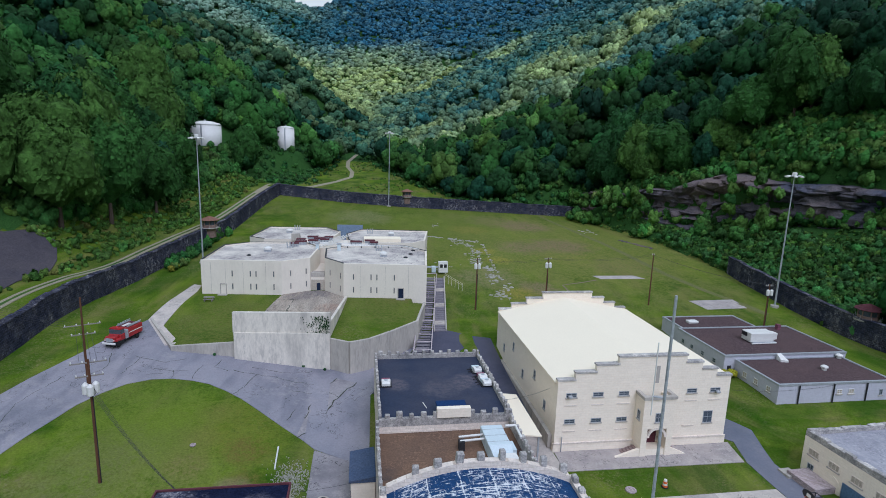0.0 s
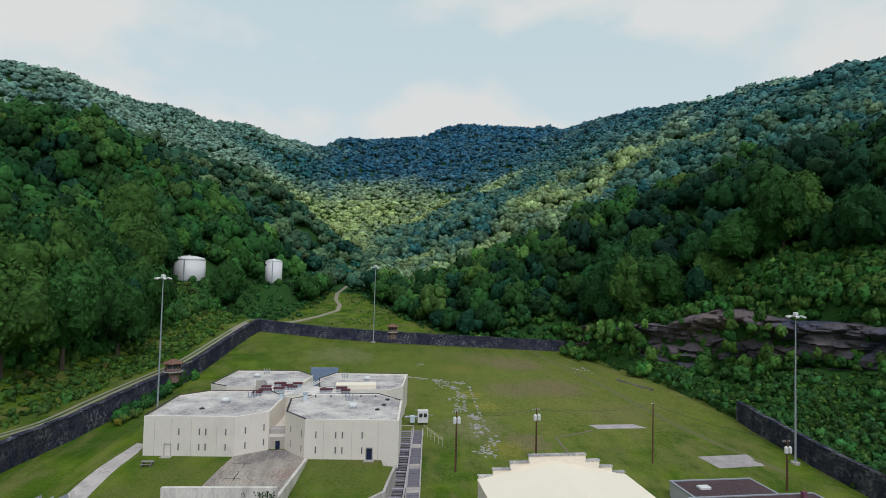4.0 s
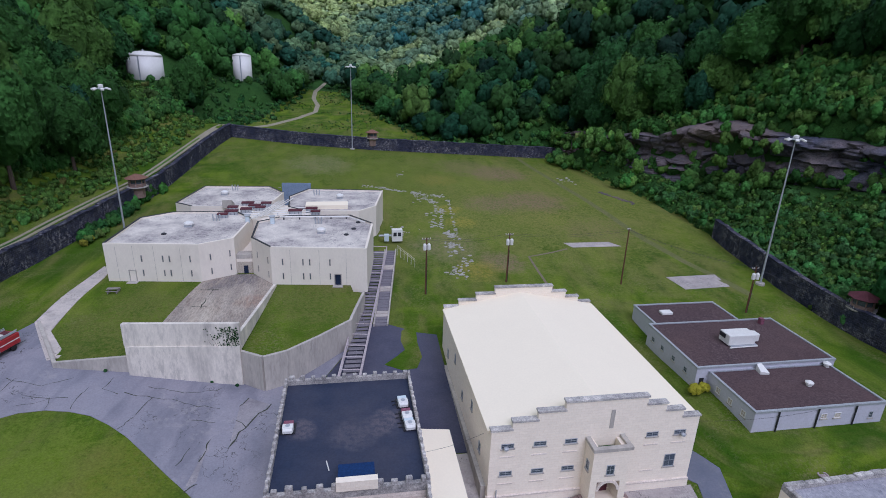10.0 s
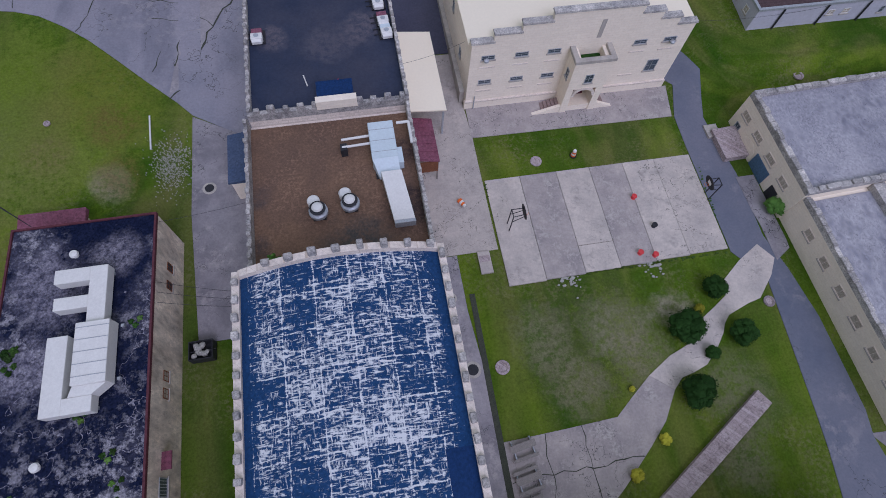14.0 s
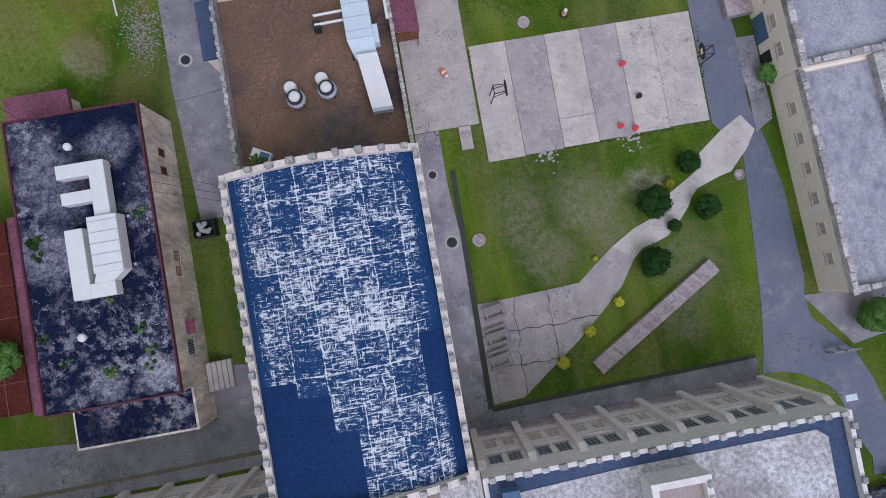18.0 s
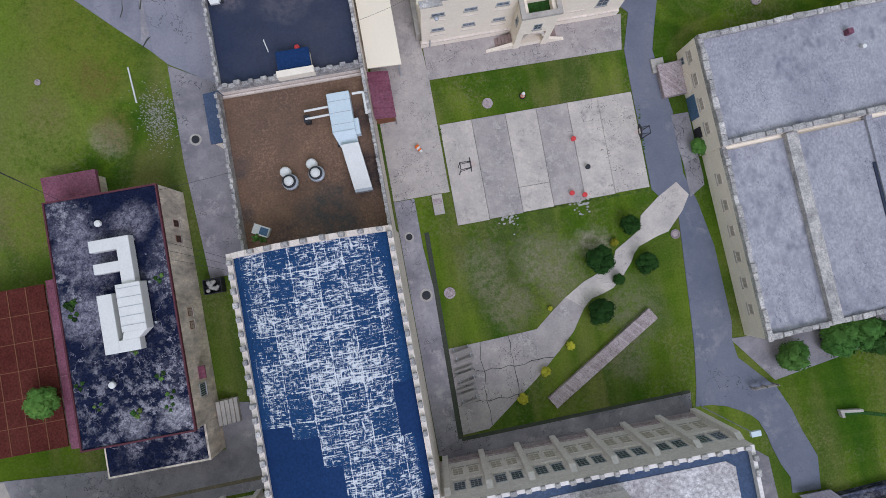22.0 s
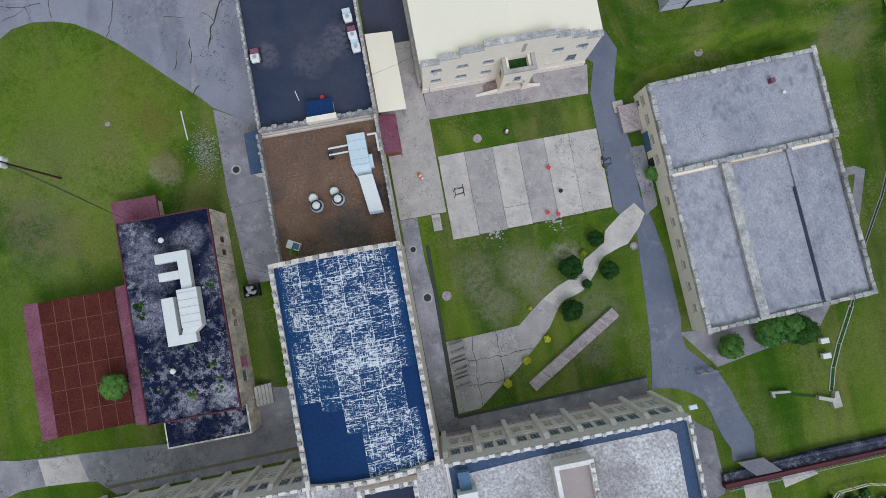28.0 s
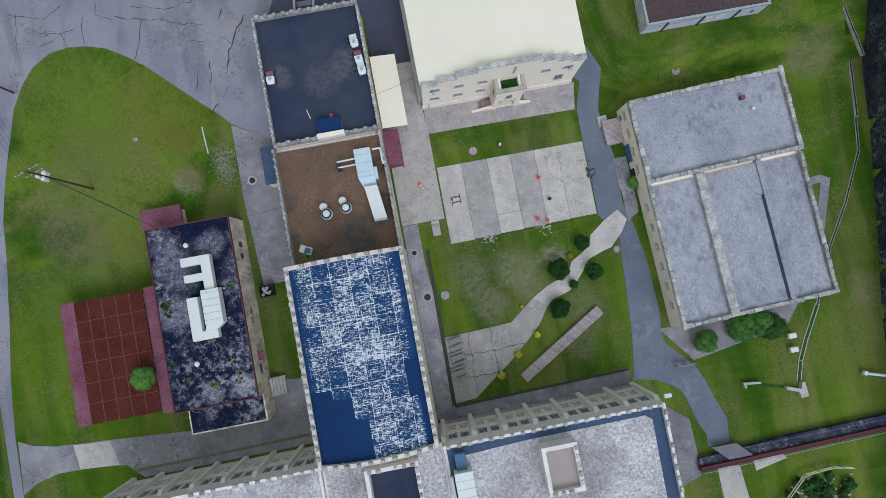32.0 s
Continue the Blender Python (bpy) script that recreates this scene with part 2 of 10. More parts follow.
def leafy(name, dark, light, big, vary=1.0):
    """Foliage: its tone changes from leaf clump to leaf clump, and from tree to tree over the hillside."""
    m = bpy.data.materials.new(name)
    m.use_nodes = True
    t = m.node_tree
    p = t.nodes["Principled BSDF"]
    geo = t.nodes.new("ShaderNodeNewGeometry")
    n = t.nodes.new("ShaderNodeTexNoise")
    n.inputs["Scale"].default_value, n.inputs["Detail"].default_value = 0.10, 3.0
    t.links.new(geo.outputs["Position"], n.inputs["Vector"])
    n2 = t.nodes.new("ShaderNodeTexNoise")
    n2.inputs["Scale"].default_value, n2.inputs["Detail"].default_value, n2.inputs["Roughness"].default_value = 1.3, 8.0, 0.72
    t.links.new(geo.outputs["Position"], n2.inputs["Vector"])
    add = t.nodes.new("ShaderNodeMath")
    add.operation = "MULTIPLY_ADD"
    add.inputs[1].default_value = 0.2
    t.links.new(geo.outputs["Random Per Island"], add.inputs[0])
    half = t.nodes.new("ShaderNodeMath")
    half.operation = "MULTIPLY_ADD"
    half.inputs[1].default_value, half.inputs[2].default_value = 1.1, -0.18
    t.links.new(n2.outputs["Fac"], half.inputs[0])
    t.links.new(half.outputs[0], add.inputs[2])
    m1 = t.nodes.new("ShaderNodeMixRGB")
    m1.inputs[1].default_value, m1.inputs[2].default_value = (*dark, 1), (*light, 1)
    m1.use_clamp = True
    t.links.new(add.outputs[0], m1.inputs[0])
    r = t.nodes.new("ShaderNodeMapRange")
    r.inputs["From Min"].default_value, r.inputs["From Max"].default_value = 0.42, 0.66
    t.links.new(n.outputs["Fac"], r.inputs["Value"])
    m2 = t.nodes.new("ShaderNodeMixRGB")
    m2.inputs[2].default_value = (*big, 1)
    k = t.nodes.new("ShaderNodeMath")
    k.operation = "MULTIPLY"
    k.inputs[1].default_value = 0.6 * vary
    t.links.new(r.outputs[0], k.inputs[0])
    t.links.new(k.outputs[0], m2.inputs[0])
    t.links.new(m1.outputs[0], m2.inputs[1])
    n3 = t.nodes.new("ShaderNodeTexNoise")
    n3.inputs["Scale"].default_value, n3.inputs["Detail"].default_value = 0.032, 4.0
    t.links.new(geo.outputs["Position"], n3.inputs["Vector"])
    r3 = t.nodes.new("ShaderNodeMapRange")
    r3.inputs["From Min"].default_value, r3.inputs["From Max"].default_value = 0.36, 0.64
    r3.inputs["To Min"].default_value, r3.inputs["To Max"].default_value = 0.62, 1.3
    t.links.new(n3.outputs["Fac"], r3.inputs["Value"])
    m3 = t.nodes.new("ShaderNodeMixRGB")
    m3.blend_type = "MULTIPLY"
    m3.inputs[0].default_value = vary
    t.links.new(m2.outputs[0], m3.inputs[1])
    t.links.new(r3.outputs[0], m3.inputs[2])
    info = t.nodes.new("ShaderNodeObjectInfo")
    r5 = t.nodes.new("ShaderNodeMapRange")
    r5.inputs["To Min"].default_value, r5.inputs["To Max"].default_value = 0.72, 1.35
    t.links.new(info.outputs["Random"], r5.inputs["Value"])
    m5 = t.nodes.new("ShaderNodeMixRGB")
    m5.blend_type = "MULTIPLY"
    m5.inputs[0].default_value = 1.0
    t.links.new(m3.outputs[0], m5.inputs[1])
    t.links.new(r5.outputs[0], m5.inputs[2])
    last = m5.outputs[0]
    t.links.new(last, p.inputs["Base Color"])
    p.inputs["Roughness"].default_value = 0.8
    p.inputs["Specular IOR Level"].default_value = 0.08
    return m


def by_tree_tint(name):
    """Foliage whose colour is kept per tree in the mesh as leaf_colour, mottled from clump to clump."""
    m = bpy.data.materials.new(name)
    m.use_nodes = True
    t = m.node_tree
    p = t.nodes["Principled BSDF"]
    own = t.nodes.new("ShaderNodeAttribute")
    own.attribute_name = "leaf_colour"
    geo = t.nodes.new("ShaderNodeNewGeometry")
    n = t.nodes.new("ShaderNodeTexNoise")
    n.inputs["Scale"].default_value, n.inputs["Detail"].default_value, n.inputs["Roughness"].default_value = 0.7, 6.0, 0.7
    t.links.new(geo.outputs["Position"], n.inputs["Vector"])
    r = t.nodes.new("ShaderNodeMapRange")
    r.inputs["From Min"].default_value, r.inputs["From Max"].default_value = 0.3, 0.7
    r.inputs["To Min"].default_value, r.inputs["To Max"].default_value = 0.5, 1.5
    t.links.new(n.outputs["Fac"], r.inputs["Value"])
    isl = t.nodes.new("ShaderNodeMapRange")
    isl.inputs["To Min"].default_value, isl.inputs["To Max"].default_value = 0.72, 1.28
    t.links.new(geo.outputs["Random Per Island"], isl.inputs["Value"])
    k = t.nodes.new("ShaderNodeMath")
    k.operation = "MULTIPLY"
    t.links.new(r.outputs[0], k.inputs[0])
    t.links.new(isl.outputs[0], k.inputs[1])
    mul = t.nodes.new("ShaderNodeMixRGB")
    mul.blend_type = "MULTIPLY"
    mul.inputs[0].default_value = 1.0
    t.links.new(own.outputs["Color"], mul.inputs[1])
    t.links.new(k.outputs[0], mul.inputs[2])
    t.links.new(mul.outputs[0], p.inputs["Base Color"])
    fine = t.nodes.new("ShaderNodeTexNoise")
    fine.inputs["Scale"].default_value, fine.inputs["Detail"].default_value, fine.inputs["Roughness"].default_value = 1.1, 5.0, 0.75
    t.links.new(geo.outputs["Position"], fine.inputs["Vector"])
    b = t.nodes.new("ShaderNodeBump")
    b.inputs["Strength"].default_value, b.inputs["Distance"].default_value = 0.9, 1.1
    t.links.new(fine.outputs["Fac"], b.inputs["Height"])
    t.links.new(b.outputs[0], p.inputs["Normal"])
    p.inputs["Roughness"].default_value = 0.75
    p.inputs["Specular IOR Level"].default_value = 0.1
    return m


LIMESTONE = coursed(shade("limestone", (0.88, 0.785, 0.695), (0.79, 0.70, 0.615), 0.7, 0.9, big=(0.52, 0.45, 0.39), big_scale=0.12, big_amount=0.4, grain=0.14), (0.74, 0.70, 0.65), 0.95, 0.34, 0.018, 0.25, 0.12)
PALE_STONE = coursed(shade("pale_stone", (0.91, 0.82, 0.68), (0.88, 0.785, 0.65), 0.5, 0.9, big=(0.80, 0.70, 0.57), big_scale=0.1, big_amount=0.25, grain=0.05), (0.90, 0.86, 0.80), 0.9, 0.34, 0.012, 0.15, 0.05)
CELL_STONE = coursed(shade("whitewashed_stone", (0.88, 0.825, 0.775), (0.80, 0.745, 0.70), 0.8, 0.9, big=(0.62, 0.56, 0.52), big_scale=0.15, big_amount=0.4, grain=0.12), (0.84, 0.80, 0.78), 0.9, 0.34, 0.014, 0.25, 0.10)
BLOTCHED = shade("blotched_render", (0.88, 0.78, 0.65), (0.76, 0.64, 0.50), 0.6, 0.92, big=(0.16, 0.14, 0.125), big_scale=0.4, big_amount=0.6, big_at=0.55, stretch=(1, 1, 0.4), sharp=0.4, fleck=((0.16, 0.14, 0.125), 2.0, 0.4, 0.5, 0.6))
CONCRETE = shade("weathered_concrete", (0.57, 0.525, 0.46), (0.46, 0.425, 0.375), 0.5, 0.9, big=(0.16, 0.15, 0.145), big_scale=0.35, big_amount=0.6, big_at=0.57, stretch=(1, 1, 0.22), grain=0.12, fleck=((0.18, 0.17, 0.165), 1.4, 0.3, 0.55, 0.45))
CAST = shade("cast_panel", (0.80, 0.735, 0.63), (0.765, 0.70, 0.60), 0.2, 0.85, big=(0.60, 0.545, 0.47), big_scale=0.10, big_amount=0.3, big_at=0.56, stretch=(1, 1, 0.5), grain=0.04, bump=0.12, fleck=((0.48, 0.43, 0.37), 0.5, 0.2, 0.58, 0.3))
SCREEN = shade("stained_pale_concrete", (0.74, 0.685, 0.595), (0.66, 0.61, 0.53), 0.3, 0.9, big=(0.24, 0.225, 0.215), big_scale=0.30, big_amount=0.6, big_at=0.60, stretch=(1, 1, 0.3), sharp=0.3, grain=0.1, fleck=((0.25, 0.235, 0.225), 1.2, 0.25, 0.56, 0.4))
SLAB = shade("slab_concrete", (0.66, 0.585, 0.51), (0.48, 0.43, 0.385), 0.4, 0.92, big=(0.25, 0.232, 0.228), big_scale=0.3, big_amount=0.7, big_at=0.56, random=0.08, veins=(0.11, 0.11, 0.095), vein_scale=0.22, vein_width=0.002, grain=0.09, fleck=((0.16, 0.15, 0.15), 1.1, 0.33, 0.56, 0.4))
SLAB_DARK = shade("stained_slab", (0.41, 0.38, 0.385), (0.26, 0.245, 0.26), 0.35, 0.92, big=(0.09, 0.085, 0.105), big_scale=0.22, big_amount=0.75, random=0.15, veins=(0.06, 0.06, 0.06), vein_scale=0.3, vein_width=0.0035, grain=0.09, fleck=((0.55, 0.50, 0.47), 0.9, 0.28, 0.56, 0.4))
ASPHALT = shade("aged_asphalt", (0.225, 0.232, 0.275), (0.165, 0.172, 0.215), 0.35, 0.92, big=(0.37, 0.335, 0.36), big_scale=0.045, big_amount=0.75, streak=(((0.125, 0.13, 0.165), 0.25, 0.05, 0.55),), fleck=((0.40, 0.375, 0.37), 0.6, 0.12, 0.56, 0.35), bump_scale=14, grain=0.09, veins=(0.105, 0.102, 0.106), vein_scale=0.14, vein_width=0.003)
ASPHALT_LANE = shade("slate_asphalt", (0.125, 0.140, 0.190), (0.095, 0.115, 0.16), 0.5, 0.92, big=(0.25, 0.24, 0.27), big_scale=0.10, big_amount=0.65, fleck=((0.34, 0.32, 0.33), 0.6, 0.16, 0.58, 0.45), bump_scale=14, grain=0.08, veins=(0.06, 0.062, 0.06), vein_scale=0.14, vein_width=0.0018)
ASPHALT_DARK = shade("dark_asphalt", (0.065, 0.070, 0.111), (0.044, 0.047, 0.076), 0.6, 0.85, big=(0.126, 0.121, 0.154), big_scale=0.14, big_amount=0.6, bump_scale=14, grain=0.12)
CRACK_AND_SHADE = shade("weedy_crack_and_shade", (0.045, 0.050, 0.040), (0.07, 0.075, 0.05), 2.0, 0.9)
GRASS = shade("mown_grass", (0.013, 0.056, 0.002), (0.036, 0.094, 0.004), 0.30, 0.95, big=(0.112, 0.160, 0.009), big_scale=0.055, big_amount=0.75, bump=0.6, bump_scale=9, spec=0.05, grain=0.22, streak=(((0.135, 0.155, 0.028), 0.05, 0.45, 0.3), ((0.185, 0.165, 0.055), 0.16, 0.022, 0.6), ((0.150, 0.210, 0.012), 0.11, 0.035, 0.55), ((0.016, 0.066, 0.003), 0.21, 0.03, 0.5)), fleck=((0.175, 0.165, 0.075), 2.4, 0.11, 0.53, 0.62),
              spots=((-24.0, 66.0, 13.0, (0.150, 0.215, 0.012), 0.85), (-20.0, 67.5, 2.6, (0.19, 0.155, 0.05), 0.6), (-20.6, 62.0, 2.6, (0.19, 0.155, 0.05), 0.6), (-19.4, 73.0, 2.8, (0.17, 0.15, 0.045), 0.6), (-14.6, 58.0, 2.2, (0.28, 0.25, 0.17), 0.7), (64.0, 172.0, 62.0, (0.170, 0.182, 0.042), 0.85), (10.0, 208.0, 45.0, (0.108, 0.136, 0.022), 0.75),
                     (62.0, 200.0, 11.0, (0.20, 0.15, 0.085), 0.85), (64.0, 167.0, 10.0, (0.20, 0.15, 0.085), 0.85), (50.0, 165.0, 8.0, (0.19, 0.15, 0.08), 0.8), (43.0, 124.5, 5.5, (0.19, 0.15, 0.085), 0.85), (38.0, 190.0, 7.0, (0.22, 0.19, 0.04), 0.4), (62.0, 152.0, 9.0, (0.20, 0.19, 0.05), 0.4), (37.0, 121.0, 5.0, (0.24, 0.21, 0.04), 0.7), (39.0, 150.0, 4.0, (0.25, 0.23, 0.04), 0.7), (37.0, 160.0, 4.0, (0.25, 0.23, 0.04), 0.7), (74.0, 142.0, 10.0, (0.19, 0.16, 0.07), 0.5), (32.0, 134.0, 9.0, (0.20, 0.175, 0.10), 0.55), (0.0, 205.0, 11.0, (0.20, 0.19, 0.10), 0.5), (52.0, 208.0, 12.0, (0.17, 0.14, 0.07), 0.5),
                     (32.5, 33.5, 7.5, (0.060, 0.078, 0.022), 0.7), (27.5, 34.5, 3.2, (0.20, 0.19, 0.11), 0.6), (35.0, 34.0, 3.6, (0.21, 0.20, 0.12), 0.65), (30.0, 29.5, 3.2, (0.20, 0.185, 0.11), 0.6), (37.0, 31.0, 3.2, (0.20, 0.185, 0.11), 0.6), (41.3, 35.3, 2.2, (0.27, 0.25, 0.17), 0.8), (43.0, 20.5, 3.0, (0.18, 0.165, 0.10), 0.6), (-24.0, 62.0, 8.0, (0.14, 0.14, 0.05), 0.5), (-16.0, 70.0, 7.0, (0.13, 0.145, 0.02), 0.7), (-33.0, 52.0, 6.0, (0.15, 0.125, 0.075), 0.6), (-27.0, 72.0, 9.0, (0.115, 0.155, 0.022), 0.65), (-31.0, 62.0, 6.0, (0.13, 0.14, 0.05), 0.5), (-14.6, 65.0, 3.0, (0.135, 0.105, 0.03), 0.6), (-13.6, 59.0, 2.6, (0.135, 0.105, 0.03), 0.6), (-26.0, 50.0, 5.0, (0.15, 0.14, 0.04), 0.55), (-36.0, 42.0, 7.0, (0.10, 0.145, 0.02), 0.6),
                     (45.0, 26.0, 4.0, (0.16, 0.155, 0.09), 0.6), (85.0, 12.0, 8.0, (0.13, 0.15, 0.03), 0.5), (92.0, 20.0, 3.5, (0.20, 0.19, 0.10), 0.5), (90.0, 60.0, 4.0, (0.17, 0.16, 0.09), 0.6), (6.0, 104.0, 12.0, (0.12, 0.135, 0.03), 0.8), (-22.0, 100.0, 13.0, (0.12, 0.135, 0.03), 0.8), (8.0, 112.0, 5.0, (0.16, 0.14, 0.05), 0.6)))
COURT_DARK = shade("darker_court_slab", (0.57, 0.505, 0.455), (0.38, 0.34, 0.325), 0.4, 0.92, big=(0.17, 0.155, 0.17), big_scale=0.3, big_amount=0.75, big_at=0.54, random=0.08, grain=0.09, veins=(0.09, 0.09, 0.085), vein_scale=0.22, vein_width=0.002, fleck=((0.60, 0.56, 0.50), 1.0, 0.3, 0.55, 0.45))
STEP_STEEL = shade("worn_mauve_steel", (0.60, 0.54, 0.56), (0.50, 0.45, 0.47), 1.5, 0.6, big=(0.36, 0.28, 0.27), big_scale=0.5)
STEP_DARK = shade("slate_worn_treads", (0.20, 0.185, 0.21), (0.145, 0.135, 0.16), 1.5, 0.85, big=(0.27, 0.25, 0.26), big_scale=0.4)
PALE_TURF = shade("pale_trodden_turf", (0.185, 0.170, 0.085), (0.135, 0.145, 0.05), 1.6, 0.95, big=(0.10, 0.135, 0.03), big_scale=0.3, big_amount=0.6, bump=0.6, bump_scale=9, spec=0.05, grain=0.4)
DIRT = shade("dirt", (0.23, 0.19, 0.14), (0.17, 0.14, 0.10), 1.2, 0.95, big=(0.12, 0.12, 0.05), big_scale=0.2, big_amount=0.5)
TAR = shade("tar_roof", (0.026, 0.040, 0.078), (0.018, 0.029, 0.060), 0.3, 0.8, big=(0.079, 0.076, 0.098), big_scale=0.12, big_amount=0.7, bump_scale=3, spec=0.1, grain=0.10, spots=((4.4, 69.3, 1.9, (0.168, 0.145, 0.159), 0.5), (14.4, 69.6, 2.4, (0.168, 0.145, 0.159), 0.5), (10.0, 67.5, 2.6, (0.116, 0.107, 0.127), 0.5)))
TAR_WORN = shade("worn_tar_roof", (0.007, 0.010, 0.030), (0.014, 0.018, 0.044), 1.0, 0.85, big=(0.20, 0.19, 0.235), big_scale=0.20, big_amount=0.6, big_at=0.68, bump_scale=3, sharp=0.4, spec=0.04, grain=0.5, veins=(0.22, 0.21, 0.25), vein_scale=0.11, vein_width=0.002, fleck=((0.44, 0.42, 0.46), 1.1, 0.10, 0.53, 0.6),
                 spots=((-15.6, 44.0, 3.6, (0.30, 0.28, 0.34), 0.5), (-17.0, 37.0, 2.8, (0.30, 0.28, 0.34), 0.5), (-10.6, 46.6, 2.2, (0.30, 0.28, 0.33), 0.5), (-9.0, 25.0, 1.8, (0.45, 0.43, 0.46), 0.5), (-13.5, 24.6, 1.6, (0.40, 0.38, 0.42), 0.45), (-14.4, 47.2, 1.0, (0.007, 0.010, 0.030), 0.9)))
BLUE_TAR = shade("blue_black_membrane", (0.012, 0.036, 0.115), (0.018, 0.046, 0.135), 0.4, 0.75, big=(0.010, 0.026, 0.085), big_scale=0.1, big_amount=0.5, bump_scale=2, spec=0.08)
BLUE_FELT = shade("grey_blue_felt", (0.052, 0.085, 0.165), (0.035, 0.060, 0.125), 0.5, 0.8, big=(0.11, 0.13, 0.18), big_scale=0.2, big_amount=0.6, bump_scale=2, spec=0.08)
GREY_FELT = shade("grey_felt_roof", (0.345, 0.34, 0.385), (0.195, 0.195, 0.24), 0.35, 0.9, big=(0.47, 0.455, 0.475), big_scale=0.10, big_amount=0.75, stretch=(1, 0.7, 1), bump_scale=3, sharp=0.2, grain=0.26, veins=(0.13, 0.13, 0.17), vein_scale=0.5, vein_width=0.003, fleck=((0.13, 0.135, 0.18), 1.0, 0.14, 0.52, 0.6))
GRAVEL_ROOF = shade("white_gravel_roof", (0.80, 0.765, 0.755), (0.30, 0.28, 0.29), 2.6, 0.95, big=(0.150, 0.118, 0.112), big_scale=0.13, big_amount=0.75, big_at=0.55, sharp=0.45, grain=0.45)
WEATHERED = shade("weathered_parapet_stone", (0.60, 0.56, 0.515), (0.40, 0.38, 0.36), 1.4, 0.92, big=(0.11, 0.11, 0.125), big_scale=0.55, big_amount=0.7, big_at=0.54, sharp=0.45, random=0.2, grain=0.4)
BROWN_ROOF = shade("brown_gravel_roof", (0.118, 0.078, 0.076), (0.088, 0.058, 0.058), 0.9, 0.95, big=(0.045, 0.033, 0.042), big_scale=0.10, big_amount=0.7, big_at=0.53, fleck=((0.19, 0.14, 0.135), 2.4, 0.2, 0.54, 0.35))
# Dark spots along the roof's edges put the parapet's shade into the colour.
RUST_GRIT = shade("rust_brown_grit", (0.250, 0.150, 0.088), (0.165, 0.102, 0.066), 0.4, 0.95, big=(0.060, 0.046, 0.047), big_scale=0.09, big_amount=0.7, big_at=0.53, grain=0.2, fleck=((0.36, 0.22, 0.14), 2.0, 0.3, 0.52, 0.25), spots=((17.0, 47.5, 2.0, (0.05, 0.038, 0.038), 0.85), (16.8, 53.5, 1.6, (0.06, 0.042, 0.04), 0.7), (6.0, 41.8, 2.0, (0.075, 0.055, 0.05), 0.75), (12.5, 42.0, 2.4, (0.07, 0.055, 0.052), 0.75), (2.2, 50.0, 1.3, (0.08, 0.065, 0.062), 0.7), (2.2, 45.0, 1.3, (0.08, 0.065, 0.062), 0.7), (10.8, 43.4, 3.6, (0.075, 0.07, 0.066), 0.8), (16.0, 46.5, 2.6, (0.05, 0.038, 0.036), 0.7)))
CREAM_ROOF = shade("cream_coated_roof", (0.89, 0.80, 0.625), (0.87, 0.78, 0.61), 0.3, 0.85, big=(0.83, 0.74, 0.58), big_scale=0.1, big_amount=0.4, bump=0.05, grain=0.02, spec=0.05)
PALE_ROOF = shade("pale_chalky_roof", (0.70, 0.655, 0.58), (0.60, 0.555, 0.50), 0.5, 0.9, big=(0.15, 0.13, 0.16), big_scale=0.16, big_amount=0.75, big_at=0.55, sharp=0.3, fleck=((0.13, 0.115, 0.14), 1.2, 0.16, 0.52, 0.6), veins=(0.22, 0.20, 0.21), vein_scale=0.3, vein_width=0.006, grain=0.15)
GREY_BLOCK = coursed(shade("grey_painted_block", (0.56, 0.555, 0.62), (0.52, 0.515, 0.58), 0.5, 0.8, big=(0.43, 0.425, 0.49), big_scale=0.2, big_amount=0.35, grain=0.06), (0.90, 0.90, 0.90), 0.6, 0.6, 0.02, 0.12, 0.05)
DARK_STONE = coursed(shade("dark_rubble_stone", (0.046, 0.050, 0.080), (0.025, 0.028, 0.050), 1.0, 0.92, big=(0.16, 0.152, 0.158), big_scale=0.4, big_amount=0.45, big_at=0.60, sharp=0.4, spec=0.05, grain=0.45, fleck=((0.30, 0.285, 0.30), 1.4, 0.22, 0.54, 0.75)), (1.5, 1.5, 1.5), 0.8, 0.4, 0.022, 0.5, 0.35)
ROCK = shade("cliff_rock", (0.086, 0.092, 0.132), (0.036, 0.042, 0.070), 0.35, 0.92, big=(0.33, 0.23, 0.15), big_scale=0.06, big_amount=0.8, big_at=0.64, stretch=(0.7, 0.7, 1.0), bump=0.9, bump_scale=1.5, grain=0.45)
METAL_WHITE = shade("white_painted_metal", (0.76, 0.75, 0.71), (0.70, 0.69, 0.655), 1.2, 0.5, big=(0.58, 0.56, 0.53), big_scale=0.8, big_amount=0.4, bump=0.05, spec=0.5, grain=0.06)
METAL_GREY = shade("galvanised_metal", (0.44, 0.46, 0.49), (0.36, 0.38, 0.41), 2.0, 0.5, metal=0.3, bump=0.05, spec=0.5)
METAL_DARK = shade("dark_metal", (0.035, 0.036, 0.042), (0.05, 0.05, 0.055), 2.0, 0.55, metal=0.3, bump=0.05)
PALE_BLUE = shade("pale_blue_metal", (0.60, 0.68, 0.71), (0.54, 0.62, 0.66), 0.8, 0.55, big=(0.48, 0.56, 0.61), big_scale=0.5, big_amount=0.25, grain=0.06, bump=0.05, spec=0.5)
RED_TIN = shade("red_brown_tin", (0.20, 0.055, 0.085), (0.12, 0.038, 0.055), 0.6, 0.7, big=(0.27, 0.12, 0.17), big_scale=0.18, big_amount=0.7, spec=0.2, sharp=0.3, grain=0.35)
